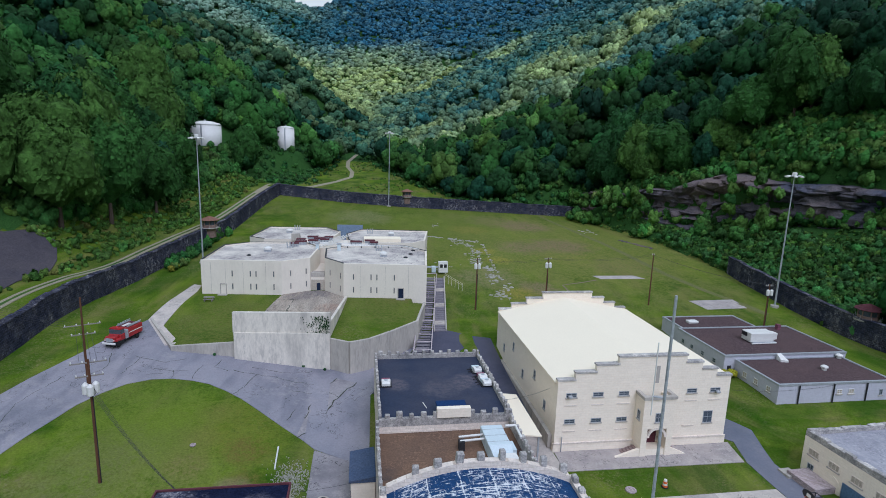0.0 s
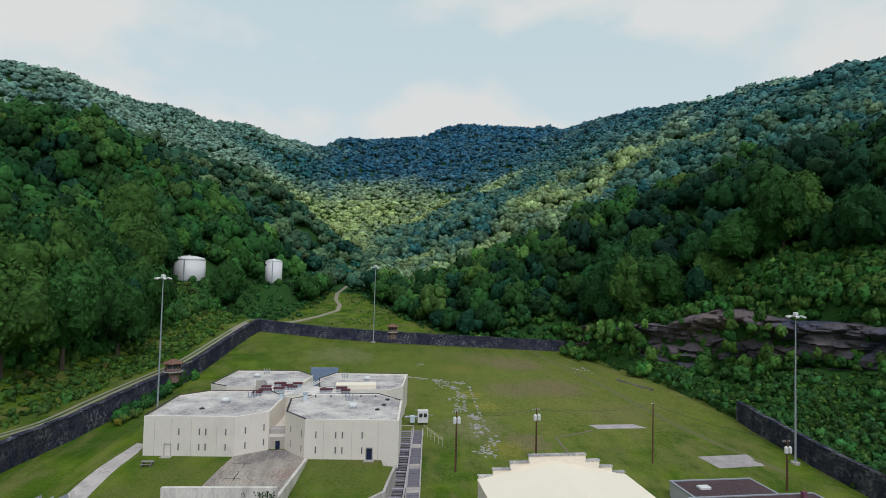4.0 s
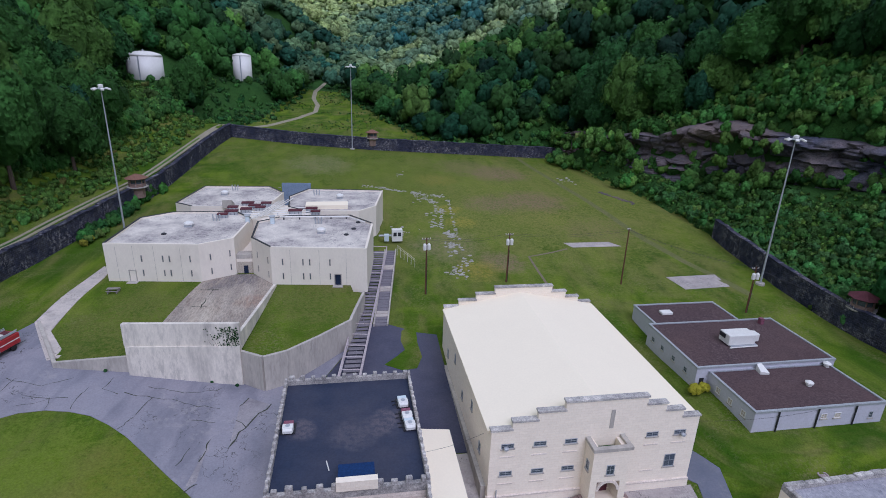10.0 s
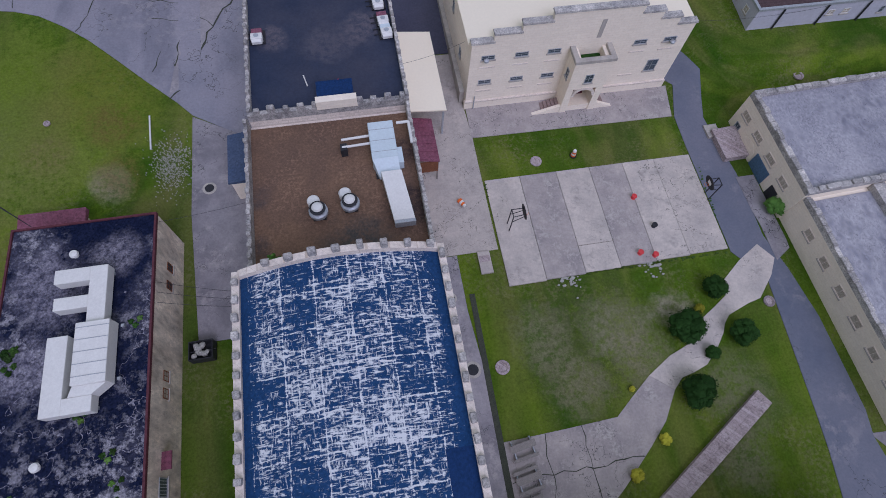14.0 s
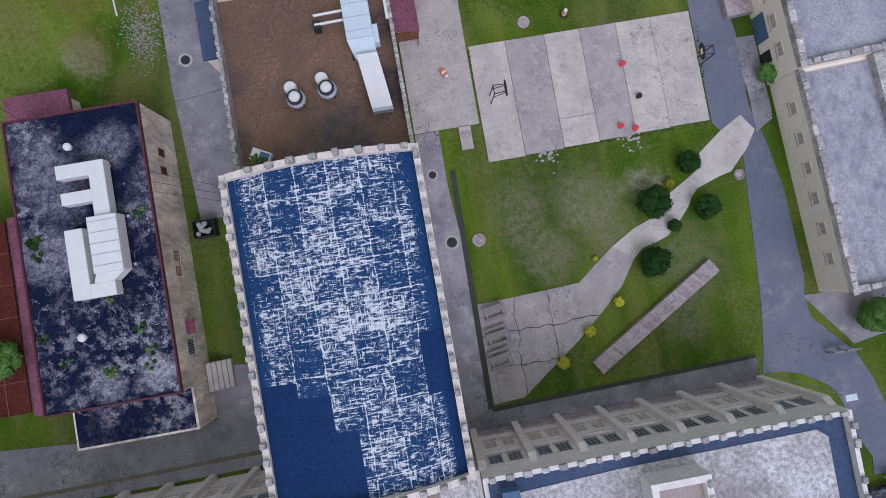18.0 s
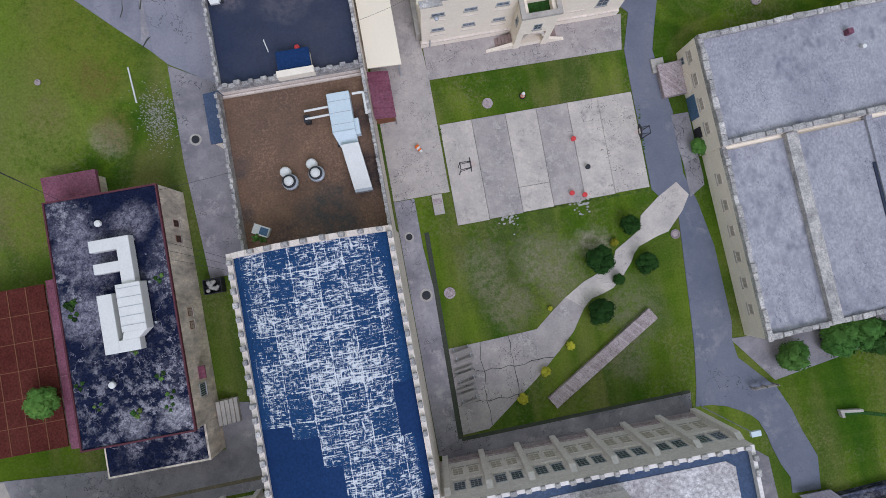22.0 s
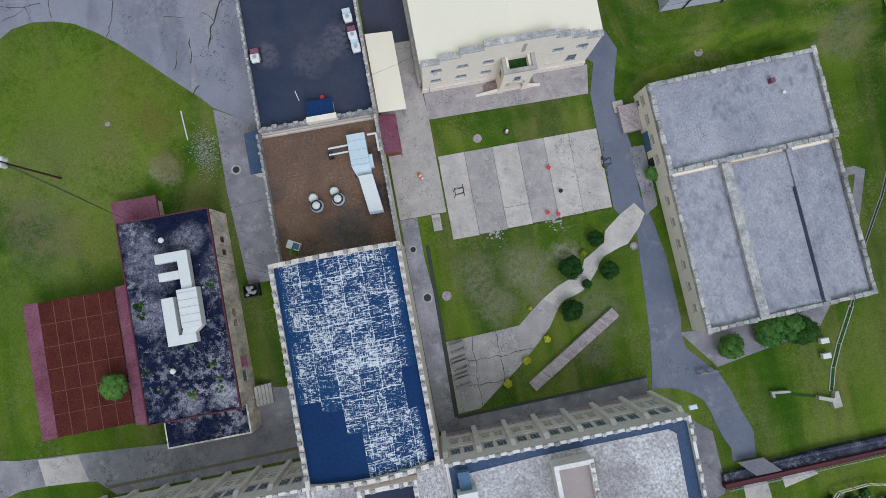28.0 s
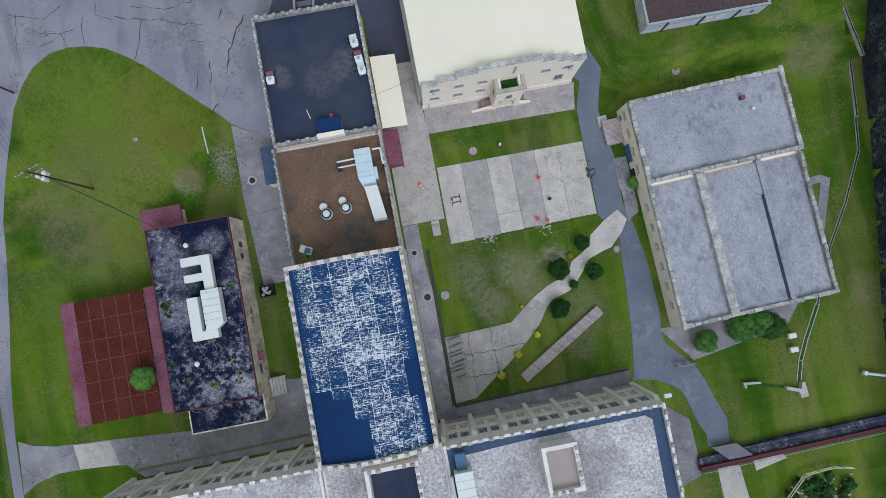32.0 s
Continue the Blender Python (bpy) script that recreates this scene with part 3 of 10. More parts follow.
DARK_RED = shade("dark_red_roof", (0.080, 0.018, 0.014), (0.058, 0.014, 0.012), 0.8, 0.85, big=(0.13, 0.040, 0.028), big_scale=0.25, big_amount=0.6, spec=0.05, grain=0.35)
RUST = shade("rusted_metal", (0.24, 0.10, 0.05), (0.14, 0.06, 0.035), 1.5, 0.85)
RED_PAINT = shade("red_vehicle_paint", (0.40, 0.020, 0.022), (0.30, 0.016, 0.02), 1.2, 0.35, bump=0.0, spec=0.5)
RED_PLASTIC = shade("red_plastic", (0.62, 0.07, 0.07), (0.55, 0.05, 0.05), 2.0, 0.5, bump=0.02)
ORANGE = shade("orange_plastic", (0.75, 0.17, 0.03), (0.68, 0.14, 0.03), 2.0, 0.5, bump=0.02)
WOOD_POLE = shade("creosoted_pole", (0.135, 0.065, 0.035), (0.09, 0.045, 0.03), 1.0, 0.85, stretch=(4, 4, 0.4))
WOOD_GREY = shade("greyed_timber", (0.30, 0.275, 0.25), (0.22, 0.20, 0.185), 1.5, 0.9, stretch=(3, 3, 1))
PINK_WOOD = coursed(shade("pinkish_brick", (0.50, 0.415, 0.42), (0.38, 0.305, 0.31), 1.8, 0.9, big=(0.58, 0.51, 0.50), big_scale=0.4, sharp=0.3, fleck=((0.20, 0.16, 0.165), 2.6, 0.5, 0.48, 0.6)), (0.55, 0.55, 0.55), 0.45, 0.22, 0.02)
GLASS = shade("dusty_window_glass", (0.055, 0.075, 0.10), (0.09, 0.11, 0.135), 0.7, 0.18, bump=0.0, spec=0.7)
BOARD = shade("boarded_window", (0.47, 0.42, 0.345), (0.42, 0.37, 0.30), 1.0, 0.85)
DARK_BLUE = shade("dark_blue_doorway", (0.018, 0.028, 0.06), (0.012, 0.02, 0.045), 1.0, 0.7, bump=0.05)
BLUE_DOOR = shade("blue_painted_steel", (0.10, 0.17, 0.27), (0.08, 0.14, 0.23), 1.0, 0.6, bump=0.05)
RUBBER = shade("tyre_rubber", (0.02, 0.02, 0.022), (0.03, 0.03, 0.03), 2.0, 0.85)
MAROON = shade("maroon_tile", (0.12, 0.04, 0.05), (0.09, 0.03, 0.04), 1.0, 0.75)
BARK = shade("bark", (0.11, 0.085, 0.065), (0.07, 0.055, 0.042), 1.5, 0.95, stretch=(2, 2, 0.4))
LEAF = leafy("broadleaf_foliage", (0.008, 0.032, 0.015), (0.044, 0.134, 0.044), (0.070, 0.158, 0.038))
LEAF_YOUNG = leafy("young_tree_foliage", (0.034, 0.100, 0.020), (0.110, 0.250, 0.046), (0.150, 0.26, 0.046))
FOREST = by_tree_tint("forest_foliage")
LEAF_SHRUB = leafy("clipped_shrub_foliage", (0.014, 0.048, 0.010), (0.044, 0.110, 0.020), (0.040, 0.100, 0.016))
LEAF_YELLOW = leafy("yellow_foliage", (0.20, 0.21, 0.012), (0.46, 0.42, 0.03), (0.30, 0.30, 0.02))
UNDERGROWTH = leafy("undergrowth", (0.022, 0.060, 0.014), (0.072, 0.150, 0.028), (0.120, 0.150, 0.030))
FOREST_FLOOR = shade("hillside_undergrowth", (0.016, 0.052, 0.013), (0.032, 0.085, 0.018), 0.5, 0.95, big=(0.045, 0.105, 0.022), big_scale=0.08, big_amount=0.6, bump=0.9, bump_scale=3, spec=0.05, grain=0.45)
SHALE = shade("bare_shale", (0.075, 0.068, 0.085), (0.045, 0.042, 0.056), 0.8, 0.9, big=(0.12, 0.105, 0.105), big_scale=0.15, big_amount=0.5, bump=0.8, bump_scale=2)


# ---- building blocks ----
PLAN = 0.8          # metres to a unit of the site plan


def u(*v):
    return tuple(PLAN * a for a in v)

def linked(name, bm, material, parent=None, smooth=False):
    me = bpy.data.meshes.new(name)
    bmesh.ops.recalc_face_normals(bm, faces=bm.faces[:])
    bm.to_mesh(me)
    bm.free()
    me.materials.append(material)
    if smooth:
        me.polygons.foreach_set("use_smooth", [True] * len(me.polygons))
    ob = new(name, me)
    ob.parent = parent
    return ob


def part(name, bm, material, parent, label="", smooth=False):
    ob = linked(name, bm, material, parent, smooth)
    if label:
        ob["label"] = label
    return ob


def thing(name, label, category, at=(0, 0, 0), turn=0.0, group="", kind=""):
    ob = new(name)
    ob.matrix_world = pose(*at, 0, 0, turn)
    ob.empty_display_size = 0.3
    return tagged(ob, label, category, group, kind)


def box(x0, y0, z0, x1, y1, z1, bm=None, bevel=0.0):
    bm = bm or bmesh.new()
    own = bmesh.new() if bevel else bm
    v = [own.verts.new((x, y, z)) for z in (z0, z1) for x, y in ((x0, y0), (x1, y0), (x1, y1), (x0, y1))]
    for f in ((3, 2, 1, 0), (4, 5, 6, 7), (0, 1, 5, 4), (1, 2, 6, 5), (2, 3, 7, 6), (3, 0, 4, 7)):
        own.faces.new([v[i] for i in f])
    if bevel:
        bmesh.ops.bevel(own, geom=own.edges[:], offset=bevel, segments=1, affect="EDGES")
        me = bpy.data.meshes.new("tmp")
        own.to_mesh(me)
        own.free()
        bm.from_mesh(me)
        bpy.data.meshes.remove(me)
    return bm


def prism(poly, z0, z1, bm=None):
    """An upright solid over a polygon; z0, z1: numbers or functions of x, y."""
    bm = bm or bmesh.new()
    f0 = z0 if callable(z0) else lambda x, y: z0
    f1 = z1 if callable(z1) else lambda x, y: z1
    lo = [bm.verts.new((x, y, f0(x, y))) for x, y in poly]
    hi = [bm.verts.new((x, y, f1(x, y))) for x, y in poly]
    bm.faces.new(lo[::-1])
    bm.faces.new(hi)
    for i in range(len(poly)):
        j = (i + 1) % len(poly)
        bm.faces.new((lo[i], lo[j], hi[j], hi[i]))
    return bm


def rod(a, b, r0, r1=None, sides=8, bm=None):
    bm = bm or bmesh.new()
    a, b = Vector(a), Vector(b)
    d = (b - a).normalized()
    u = d.orthogonal().normalized()
    w = d.cross(u)
    r1 = r0 if r1 is None else r1
    rings = [[bm.verts.new(p + (u * math.cos(k) + w * math.sin(k)) * r) for k in (2 * math.pi * i / sides for i in range(sides))] for p, r in ((a, r0), (b, r1))]
    for i in range(sides):
        j = (i + 1) % sides
        bm.faces.new((rings[0][i], rings[0][j], rings[1][j], rings[1][i]))
    bm.faces.new(rings[0][::-1])
    bm.faces.new(rings[1])
    return bm


def lathe(profile, at=(0, 0, 0), sides=16, bm=None):
    """A turned form: profile of (radius, height)."""
    bm = bm or bmesh.new()
    rings = []
    for r, z in profile:
        rings.append([bm.verts.new((at[0] + r * math.cos(a), at[1] + r * math.sin(a), at[2] + z)) for a in (2 * math.pi * i / sides for i in range(sides))])
    for lo, hi in zip(rings, rings[1:]):
        for i in range(sides):
            j = (i + 1) % sides
            bm.faces.new((lo[i], lo[j], hi[j], hi[i]))
    bm.faces.new(rings[0][::-1])
    bm.faces.new(rings[-1])
    return bm


def shared_box(name, sx, sy, sz, material, bevel=0.0):
    bm = box(-sx / 2, -sy / 2, 0, sx / 2, sy / 2, sz, bevel=bevel)
    me = bpy.data.meshes.new(name)
    bmesh.ops.recalc_face_normals(bm, faces=bm.faces[:])
    bm.to_mesh(me)
    bm.free()
    me.materials.append(material)
    return me


def put(name, me, parent, m):
    ob = new(name, me)
    ob.parent = parent
    ob.matrix_local = m
    return ob


def built(name, bm, material, parent, label="", smooth=False):
    """A part drawn in plan units, at its place on the site."""
    bmesh.ops.scale(bm, vec=(PLAN,) * 3, verts=bm.verts[:])
    ob = part(name, bm, material, parent, label, smooth)
    if parent:
        top = parent
        shift = Vector((0, 0, 0))
        while top:
            shift += top.location
            top = top.parent
        ob.data.transform(Matrix.Translation(-shift))
    return ob


def site(name, label, category, x, y, z, group="", kind=""):
    """An Empty at the base of a thing, given in plan units."""
    return thing(name, label, category, u(x, y, z), group=group, kind=kind)


# ---- ground and hills: the plan is drawn in units of 0.8 m ----
def sstep(a, b, x):
    t = np.clip((np.asarray(x, float) - a) / (b - a), 0, 1)
    return t * t * (3 - 2 * t)


def smax(a, b, k):
    return 0.5 * (a + b + np.sqrt((a - b) ** 2 + k * k))


def wave(x, y, size, seed):
    """Smooth random relief of about unit height."""
    rng = np.random.RandomState(seed)
    out = 0.0
    for k in range(7):
        a, f, p = rng.uniform(0, 2 * math.pi), rng.uniform(0.6, 1.9) * 2 * math.pi / size, rng.uniform(0, 6.28)
        out = out + np.sin((x * math.cos(a) + y * math.sin(a)) * f + p)
    return out / 4.0


def ridge(x, y, crest, slope, round_off):
    """The height of a mountain side that falls off from a crest line of (x, y, z)."""
    best = np.full(np.shape(x), -1e4)
    for (x0, y0, z0), (x1, y1, z1) in zip(crest, crest[1:]):
        dx, dy = x1 - x0, y1 - y0
        s = np.clip(((x - x0) * dx + (y - y0) * dy) / (dx * dx + dy * dy), 0, 1)
        d = np.hypot(x - x0 - s * dx, y - y0 - s * dy)
        best = np.maximum(best, z0 + s * (z1 - z0) - slope * (np.sqrt(d * d + round_off * round_off) - round_off))
    return best


SPUR_WEST = [(-420, -200, 140), (-330, 0, 128), (-255, 160, 118), (-189, 336, 120), (-173, 390, 135), (-139, 446, 137), (-108, 558, 124), (-70, 645, 106), (-9, 790, 88)]
RANGE_WEST = [(-760, 500, 310), (-511, 865, 330), (-446, 1067, 352), (-299, 1274, 360), (-115, 1455, 357)]
RANGE_BACK = [(-115, 1455, 357), (93, 1507, 402), (278, 1485, 440), (527, 1363, 417), (667, 1187, 429)]
RANGE_EAST = [(667, 1187, 429), (655, 959, 381), (632, 725, 335), (600, 547, 289), (620, 300, 265), (660, 0, 240)]
SPUR_MID = [(168, 742, 128), (317, 692, 186), (402, 588, 201), (480, 480, 240)]
SPUR_EAST = [(196, 290, 78), (216, 252, 96), (211, 191, 87), (236, 100, 84), (265, 0, 78), (300, -100, 70)]
RANGE_SOUTH = [(-420, -200, 140), (-200, -420, 130), (150, -480, 120), (420, -300, 120)]


def valley(x, y):
    """The floor of the valley: level yard, sloping field, rising ground beyond."""
    z = np.interp(y, (-400, -100, 0, 68, 80, 95, 110, 125, 138, 166, 290, 340, 430, 760, 1500), (-9, -4, -0.6, 0, 0.7, 1.9, 3.0, 4.9, 6.3, 8.0, 15.6, 22.5, 33, 74, 190))
    z = z + 0.118 * np.maximum(0, np.minimum(-8 - x, 60)) * sstep(52, 84, y) * (1 - 0.68 * sstep(112, 160, y))
    z = z + (2.4 - 0.053 * np.clip(x, -60, 125)) * sstep(205, 290, y)
    z = z + 2.9 * sstep(63, 76, x) * sstep(71, 83, y) * (1 - sstep(88, 124, y))
    return z


def hill(x, y):
    z = ridge(x, y, SPUR_WEST, 0.68, 25)
    z = np.maximum(z, ridge(x, y, RANGE_WEST, 0.78, 40))
    z = np.maximum(z, ridge(x, y, RANGE_BACK, 0.62, 50))
    z = np.maximum(z, ridge(x, y, RANGE_EAST, 0.50, 60))
    z = np.maximum(z, ridge(x, y, SPUR_MID, 0.50, 50))
    z = np.maximum(z, ridge(x, y, SPUR_EAST, 0.80, 10))
    z = np.maximum(z, ridge(x, y, RANGE_SOUTH, 0.5, 40))
    return z + (wave(x, y, 210, 3) * 9 + wave(x, y, 90, 5) * 4) * sstep(15, 70, z)


PLATEAU = 10.3
EDGE = [(-47, 126), (-38.3, 112.6), (-25.5, 112.2), (-7, 110.4), (-2.5, 107.6), (1.2, 109.2), (6.6, 114.0), (12.4, 119.6), (13.4, 124), (15.4, 132), (17.2, 150), (19.5, 166)]
WALL_WEST = [(-63, -60), (-63, 60), (-65, 104), (-64, 150), (-57, 190), (-51.8, 215), (-41.4, 290)]
WALL_NORTH = [(-41.4, 290), (23.5, 286), (70, 288), (119, 290.5)]
WALL_EAST = [(112, -30), (117, 20), (119.2, 33), (122.8, 57), (124.6, 76), (124.9, 90), (124.6, 112), (123.4, 136), (126, 160), (128, 170)]
FIELD_EAST = WALL_EAST + [(126, 205), (121, 250), (120, 300)]
GLEN = [(14, 280), (2, 360), (-6, 440), (10, 540)]
TANKS = [(-81.8, 312, 45.0), (-47.8, 371, 42.5)]
CLIFF = [(124, 306), (125, 280), (129, 250), (135, 220), (146, 204), (153, 176), (161, 152), (172, 120), (184, 88)]
TALUS = ((88, 120, 150, 176, 200, 215, 260, 302), (33, 31, 28, 24, 17, 18, 20, 20))
BROW = ((88, 120, 150, 176, 200, 215, 225, 260, 302), (40, 41, 41, 41, 42, 38, 34, 29, 24))


def side_of(x, y, line, swap=False):
    """Distance from an edge line, positive on its left."""
    best, sign = np.full(np.shape(x), 1e9), np.zeros(np.shape(x))
    for (x0, y0), (x1, y1) in zip(line, line[1:]):
        dx, dy = x1 - x0, y1 - y0
        n = math.hypot(dx, dy)
        s = np.clip(((x - x0) * dx + (y - y0) * dy) / (n * n), 0, 1)
        d = np.hypot(x - x0 - s * dx, y - y0 - s * dy)
        c = (dx * (y - y0) - dy * (x - x0)) / n
        near = d < best
        best, sign = np.where(near, d, best), np.where(near, np.sign(c), sign)
    return best * sign


def terrace_top(x, y):
    """The lawn of the terrace: level by the cell wings, falling gently to its front edge."""
    return PLATEAU - (1 - sstep(110, 138, y)) * (0.9 + 1.9 * (1 - sstep(-34, -14, x)))


def height(x, y):
    """The ground's height in metres at x, y in metres."""
    x, y = np.asarray(x, float) / PLAN, np.asarray(y, float) / PLAN
    floor = valley(x, y)
    west = side_of(x, y, WALL_WEST)
    bench = 5.3 * sstep(0.5, 1.6, west) * sstep(-40, 20, y) * (1 - sstep(288, 300, y))
    floor = floor + bench
    h = hill(x, y) + wave(x, y, 34, 9) * 1.3
    steep = np.interp(y, (150, 205, 320, 350, 430), (1.0, 0.5, 0.5, 0.8, 4.0))
    back = side_of(x, y, WALL_WEST + [(-25, 430)])
    h = np.where((y < 430) & (back > 0), np.minimum(h, floor + steep * (back - 10.5)), h)
    east = -side_of(x, y, FIELD_EAST)
    north = y - np.interp(x, [p[0] for p in WALL_NORTH], [p[1] for p in WALL_NORTH])
    h = np.where((west < 0.6) & (north < 1) & (east < 0.6), -99.0, h)
    glen = np.abs(side_of(x, y, GLEN)) - np.interp(y, (286, 320, 380, 440, 540), (70, 48, 26, 14, 10))
    h = np.where(y > 284, np.minimum(h, floor - 2 + 0.75 * np.maximum(0, glen) + np.maximum(0, y - 500)), h)
    beyond = np.maximum(east, north)
    h = np.where((x > 60) & (y > 60) & (beyond > 0), np.minimum(h, floor - 2 + 1.3 * np.maximum(0, beyond - 2)), h)
    z = np.where(h > floor - 12, smax(floor, h, 3.0) - 0.3 * np.exp(-np.abs(h - floor) / 6), floor)
    # rock face on the east side, with a bank of fallen stone at its foot
    rock = side_of(x, y, CLIFF)
    foot, brow = np.interp(y, *TALUS) + 1.5 * wave(x, y, 40, 12), np.interp(y, *BROW)
    share = np.clip(east, 0, 999) / np.maximum(np.clip(east, 0, 999) + np.maximum(-rock, 0), 0.1)
    low = floor + np.minimum(3.0, np.maximum(0, foot - floor)) * sstep(0.6, 3, east) + np.maximum(0, foot - floor - 3.0) * sstep(0.02, 1.05, share)
    high = np.maximum(np.minimum(h, brow + 0.85 * rock), brow - 3 + 0.5 * rock)
    face = low + (high - low) * sstep(2.6, 5.6, rock)
    mask = sstep(62, 92, y) * (1 - sstep(270, 296, y)) * sstep(0, 0.5, east) * (1 - sstep(34, 60, rock))
    z = z + (face - z) * mask
    for tx, ty, tz in TANKS:
        z = z + (tz - z) * (1 - sstep(9, 20, np.hypot(x - tx, y - ty)))
    top = terrace_top(x, y)
    flat = sstep(1.4, 2.4, side_of(x, y, EDGE)) * sstep(-64, -47, x) * (1 - sstep(20.5, 26, x)) * (1 - sstep(176, 206, y))
    return PLAN * (z + (np.maximum(top, z) - z) * flat * (west < 0))


def zat(x, y):
    return float(height(x, y))


def axis_steps(lo, hi, near_lo, near_hi, fine, growth):
    out = list(np.arange(near_lo, near_hi + 1e-6, fine))
    s = fine
    while out[-1] < hi:
        s *= growth
        out.append(out[-1] + s)
    s = fine
    while out[0] > lo:
        s *= growth
        out.insert(0, out[0] - s)
    return np.array(out)


gx, gy = axis_steps(-1300, 1400, -75, 125, 1.2, 1.06), axis_steps(-700, 1700, -16, 250, 1.2, 1.055)
GX, GY = np.meshgrid(gx, gy, indexing="ij")
GZ = height(GX, GY)


def sheet(name, X, Y, Z, material):
    nx, ny = X.shape
    me = bpy.data.meshes.new(name)
    idx = np.arange(nx * ny).reshape(nx, ny)
    quads = np.stack([idx[:-1, :-1], idx[1:, :-1], idx[1:, 1:], idx[:-1, 1:]], -1).reshape(-1, 4)
    me.from_pydata(np.stack([X, Y, Z], -1).reshape(-1, 3), [], quads.tolist())
    me.polygons.foreach_set("use_smooth", [True] * len(me.polygons))
    me.materials.append(material)
    return new(name, me)


ground = tagged(sheet("ground", GX, GY, GZ, GRASS), "mown green lawn and rising valley ground", "ground", kind="structure")
ground.data.materials.append(FOREST_FLOOR)
MX, MY = (GX[:-1, :-1] + GX[1:, 1:]) / 2 / PLAN, (GY[:-1, :-1] + GY[1:, 1:]) / 2 / PLAN
wild = (side_of(MX, MY, WALL_WEST) > 22 + 3 * wave(MX, MY, 20, 4)) | (-side_of(MX, MY, FIELD_EAST) > 0.8) | (MY > 292)
glen_grass = (MY > 285) & (MY < 420) & (np.abs(side_of(MX, MY, GLEN)) < np.interp(MY, (286, 320, 380, 440), (62, 40, 22, 10)))
ground.data.polygons.foreach_set("material_index", (wild & ~glen_grass).astype(np.int32).ravel())


def draped(name, poly, material, lift=0.05, step=4.0, parent=None, drop=0.25, label="", kind="structure", category="pavement", fn=None):
    """A paved sheet that follows the ground, with a thin edge."""
    from mathutils.geometry import tessellate_polygon
    pts = [Vector((x, y, 0)) for x, y in poly]
    bm = bmesh.new()
    vs = [bm.verts.new(p) for p in pts]
    for tri in tessellate_polygon([pts]):
        try:
            bm.faces.new([vs[i] for i in tri])
        except ValueError:
            pass
    bmesh.ops.recalc_face_normals(bm, faces=bm.faces[:])
    for ax in (0, 1):
        lo, hi = min(p[ax] for p in poly), max(p[ax] for p in poly)
        c = lo + step
        while c < hi:
            co, no = [0, 0, 0], [0, 0, 0]
            co[ax], no[ax] = c, 1
            bmesh.ops.bisect_plane(bm, geom=bm.verts[:] + bm.edges[:] + bm.faces[:], plane_co=co, plane_no=no)
            c += step
    if drop:
        rim = [e for e in bm.edges if e.is_boundary]
        got = bmesh.ops.extrude_edge_only(bm, edges=rim)["geom"]
        low = {v for v in got if isinstance(v, bmesh.types.BMVert)}
    else:
        low = set()
    f = fn or zat
    for v in bm.verts:
        v.co.z = f(v.co.x, v.co.y) + (lift - drop if v in low else lift)
    for fc in bm.faces:
        if fc.normal.z < 0 and abs(fc.normal.z) > 0.5:
            fc.normal_flip()
    me = bpy.data.meshes.new(name)
    bm.to_mesh(me)
    bm.free()
    me.materials.append(material)
    ob = new(name, me)
    ob.parent = parent
    if not parent:
        tagged(ob, label, category, kind=kind)
    return ob


# ---- roads, paths, yards ----
draped("road", [u(*p) for p in [(1.6, 98.5), (14, 121.5), (13.4, 120.4), (6.4, 114), (1.2, 109), (-2.5, 107.4), (-7, 110), (-25.5, 112), (-38.5, 112.4), (-47.5, 126), (-52.5, 112), (-57, 98), (-60.5, 84), (-62, 60), (-62.2, 24), (-62.2, 0), (-61.6, 0), (-60.3, 16.7), (-60.2, 28), (-59.3, 40), (-57.2, 56), (-53.6, 70), (-50.2, 79), (-48, 85.5), (-46.4, 90.8), (-44.2, 95), (-41.6, 98.4), (-38.3, 100.6), (-34.9, 101.4), (-31.4, 101.2), (-28.2, 100.4), (-24.8, 98.4), (-21.6, 96), (-18, 92.6), (-13.8, 88.5), (-9.8, 84.8), (-7.6, 82.4), (1, 77)]],
       ASPHALT, 0.06, 3.0, label="weathered grey asphalt drive with sealed cracks", category="road")
draped("road_strip", [u(*p) for p in [(-5.0, 105.4), (-7.1, 101.6), (-9.3, 95.7), (-10.8, 85.8), (-8.2, 88.3), (-6.5, 93.6), (-4.2, 98.8), (-1.2, 103.3)]], SLAB_DARK, 0.072, 3.0, drop=0, label="paler patched strip across the drive", category="road")
draped("road_alley", [u(*p) for p in [(22.7, 88.6), (30.6, 88.6), (30.6, 121.5), (26.7, 122.6), (20, 126.5), (17, 126.5), (14.2, 121.4), (2, 99), (22.7, 99)]], ASPHALT_DARK, 0.08, 3.0, label="dark patched asphalt lane", category="road")
draped("lawn_patch", [u(*p) for p in [(23.3, 123.4), (24.6, 124.6), (26.4, 123.8), (26.2, 119), (26.6, 114.4), (25.2, 111), (22.4, 110.6), (19.0, 112.6), (21.2, 114.6), (23.4, 116.9), (22.8, 120)]], GRASS, 0.11, 3.0, drop=0.1, label="rough grass patch between two asphalt pads", category="lawn")
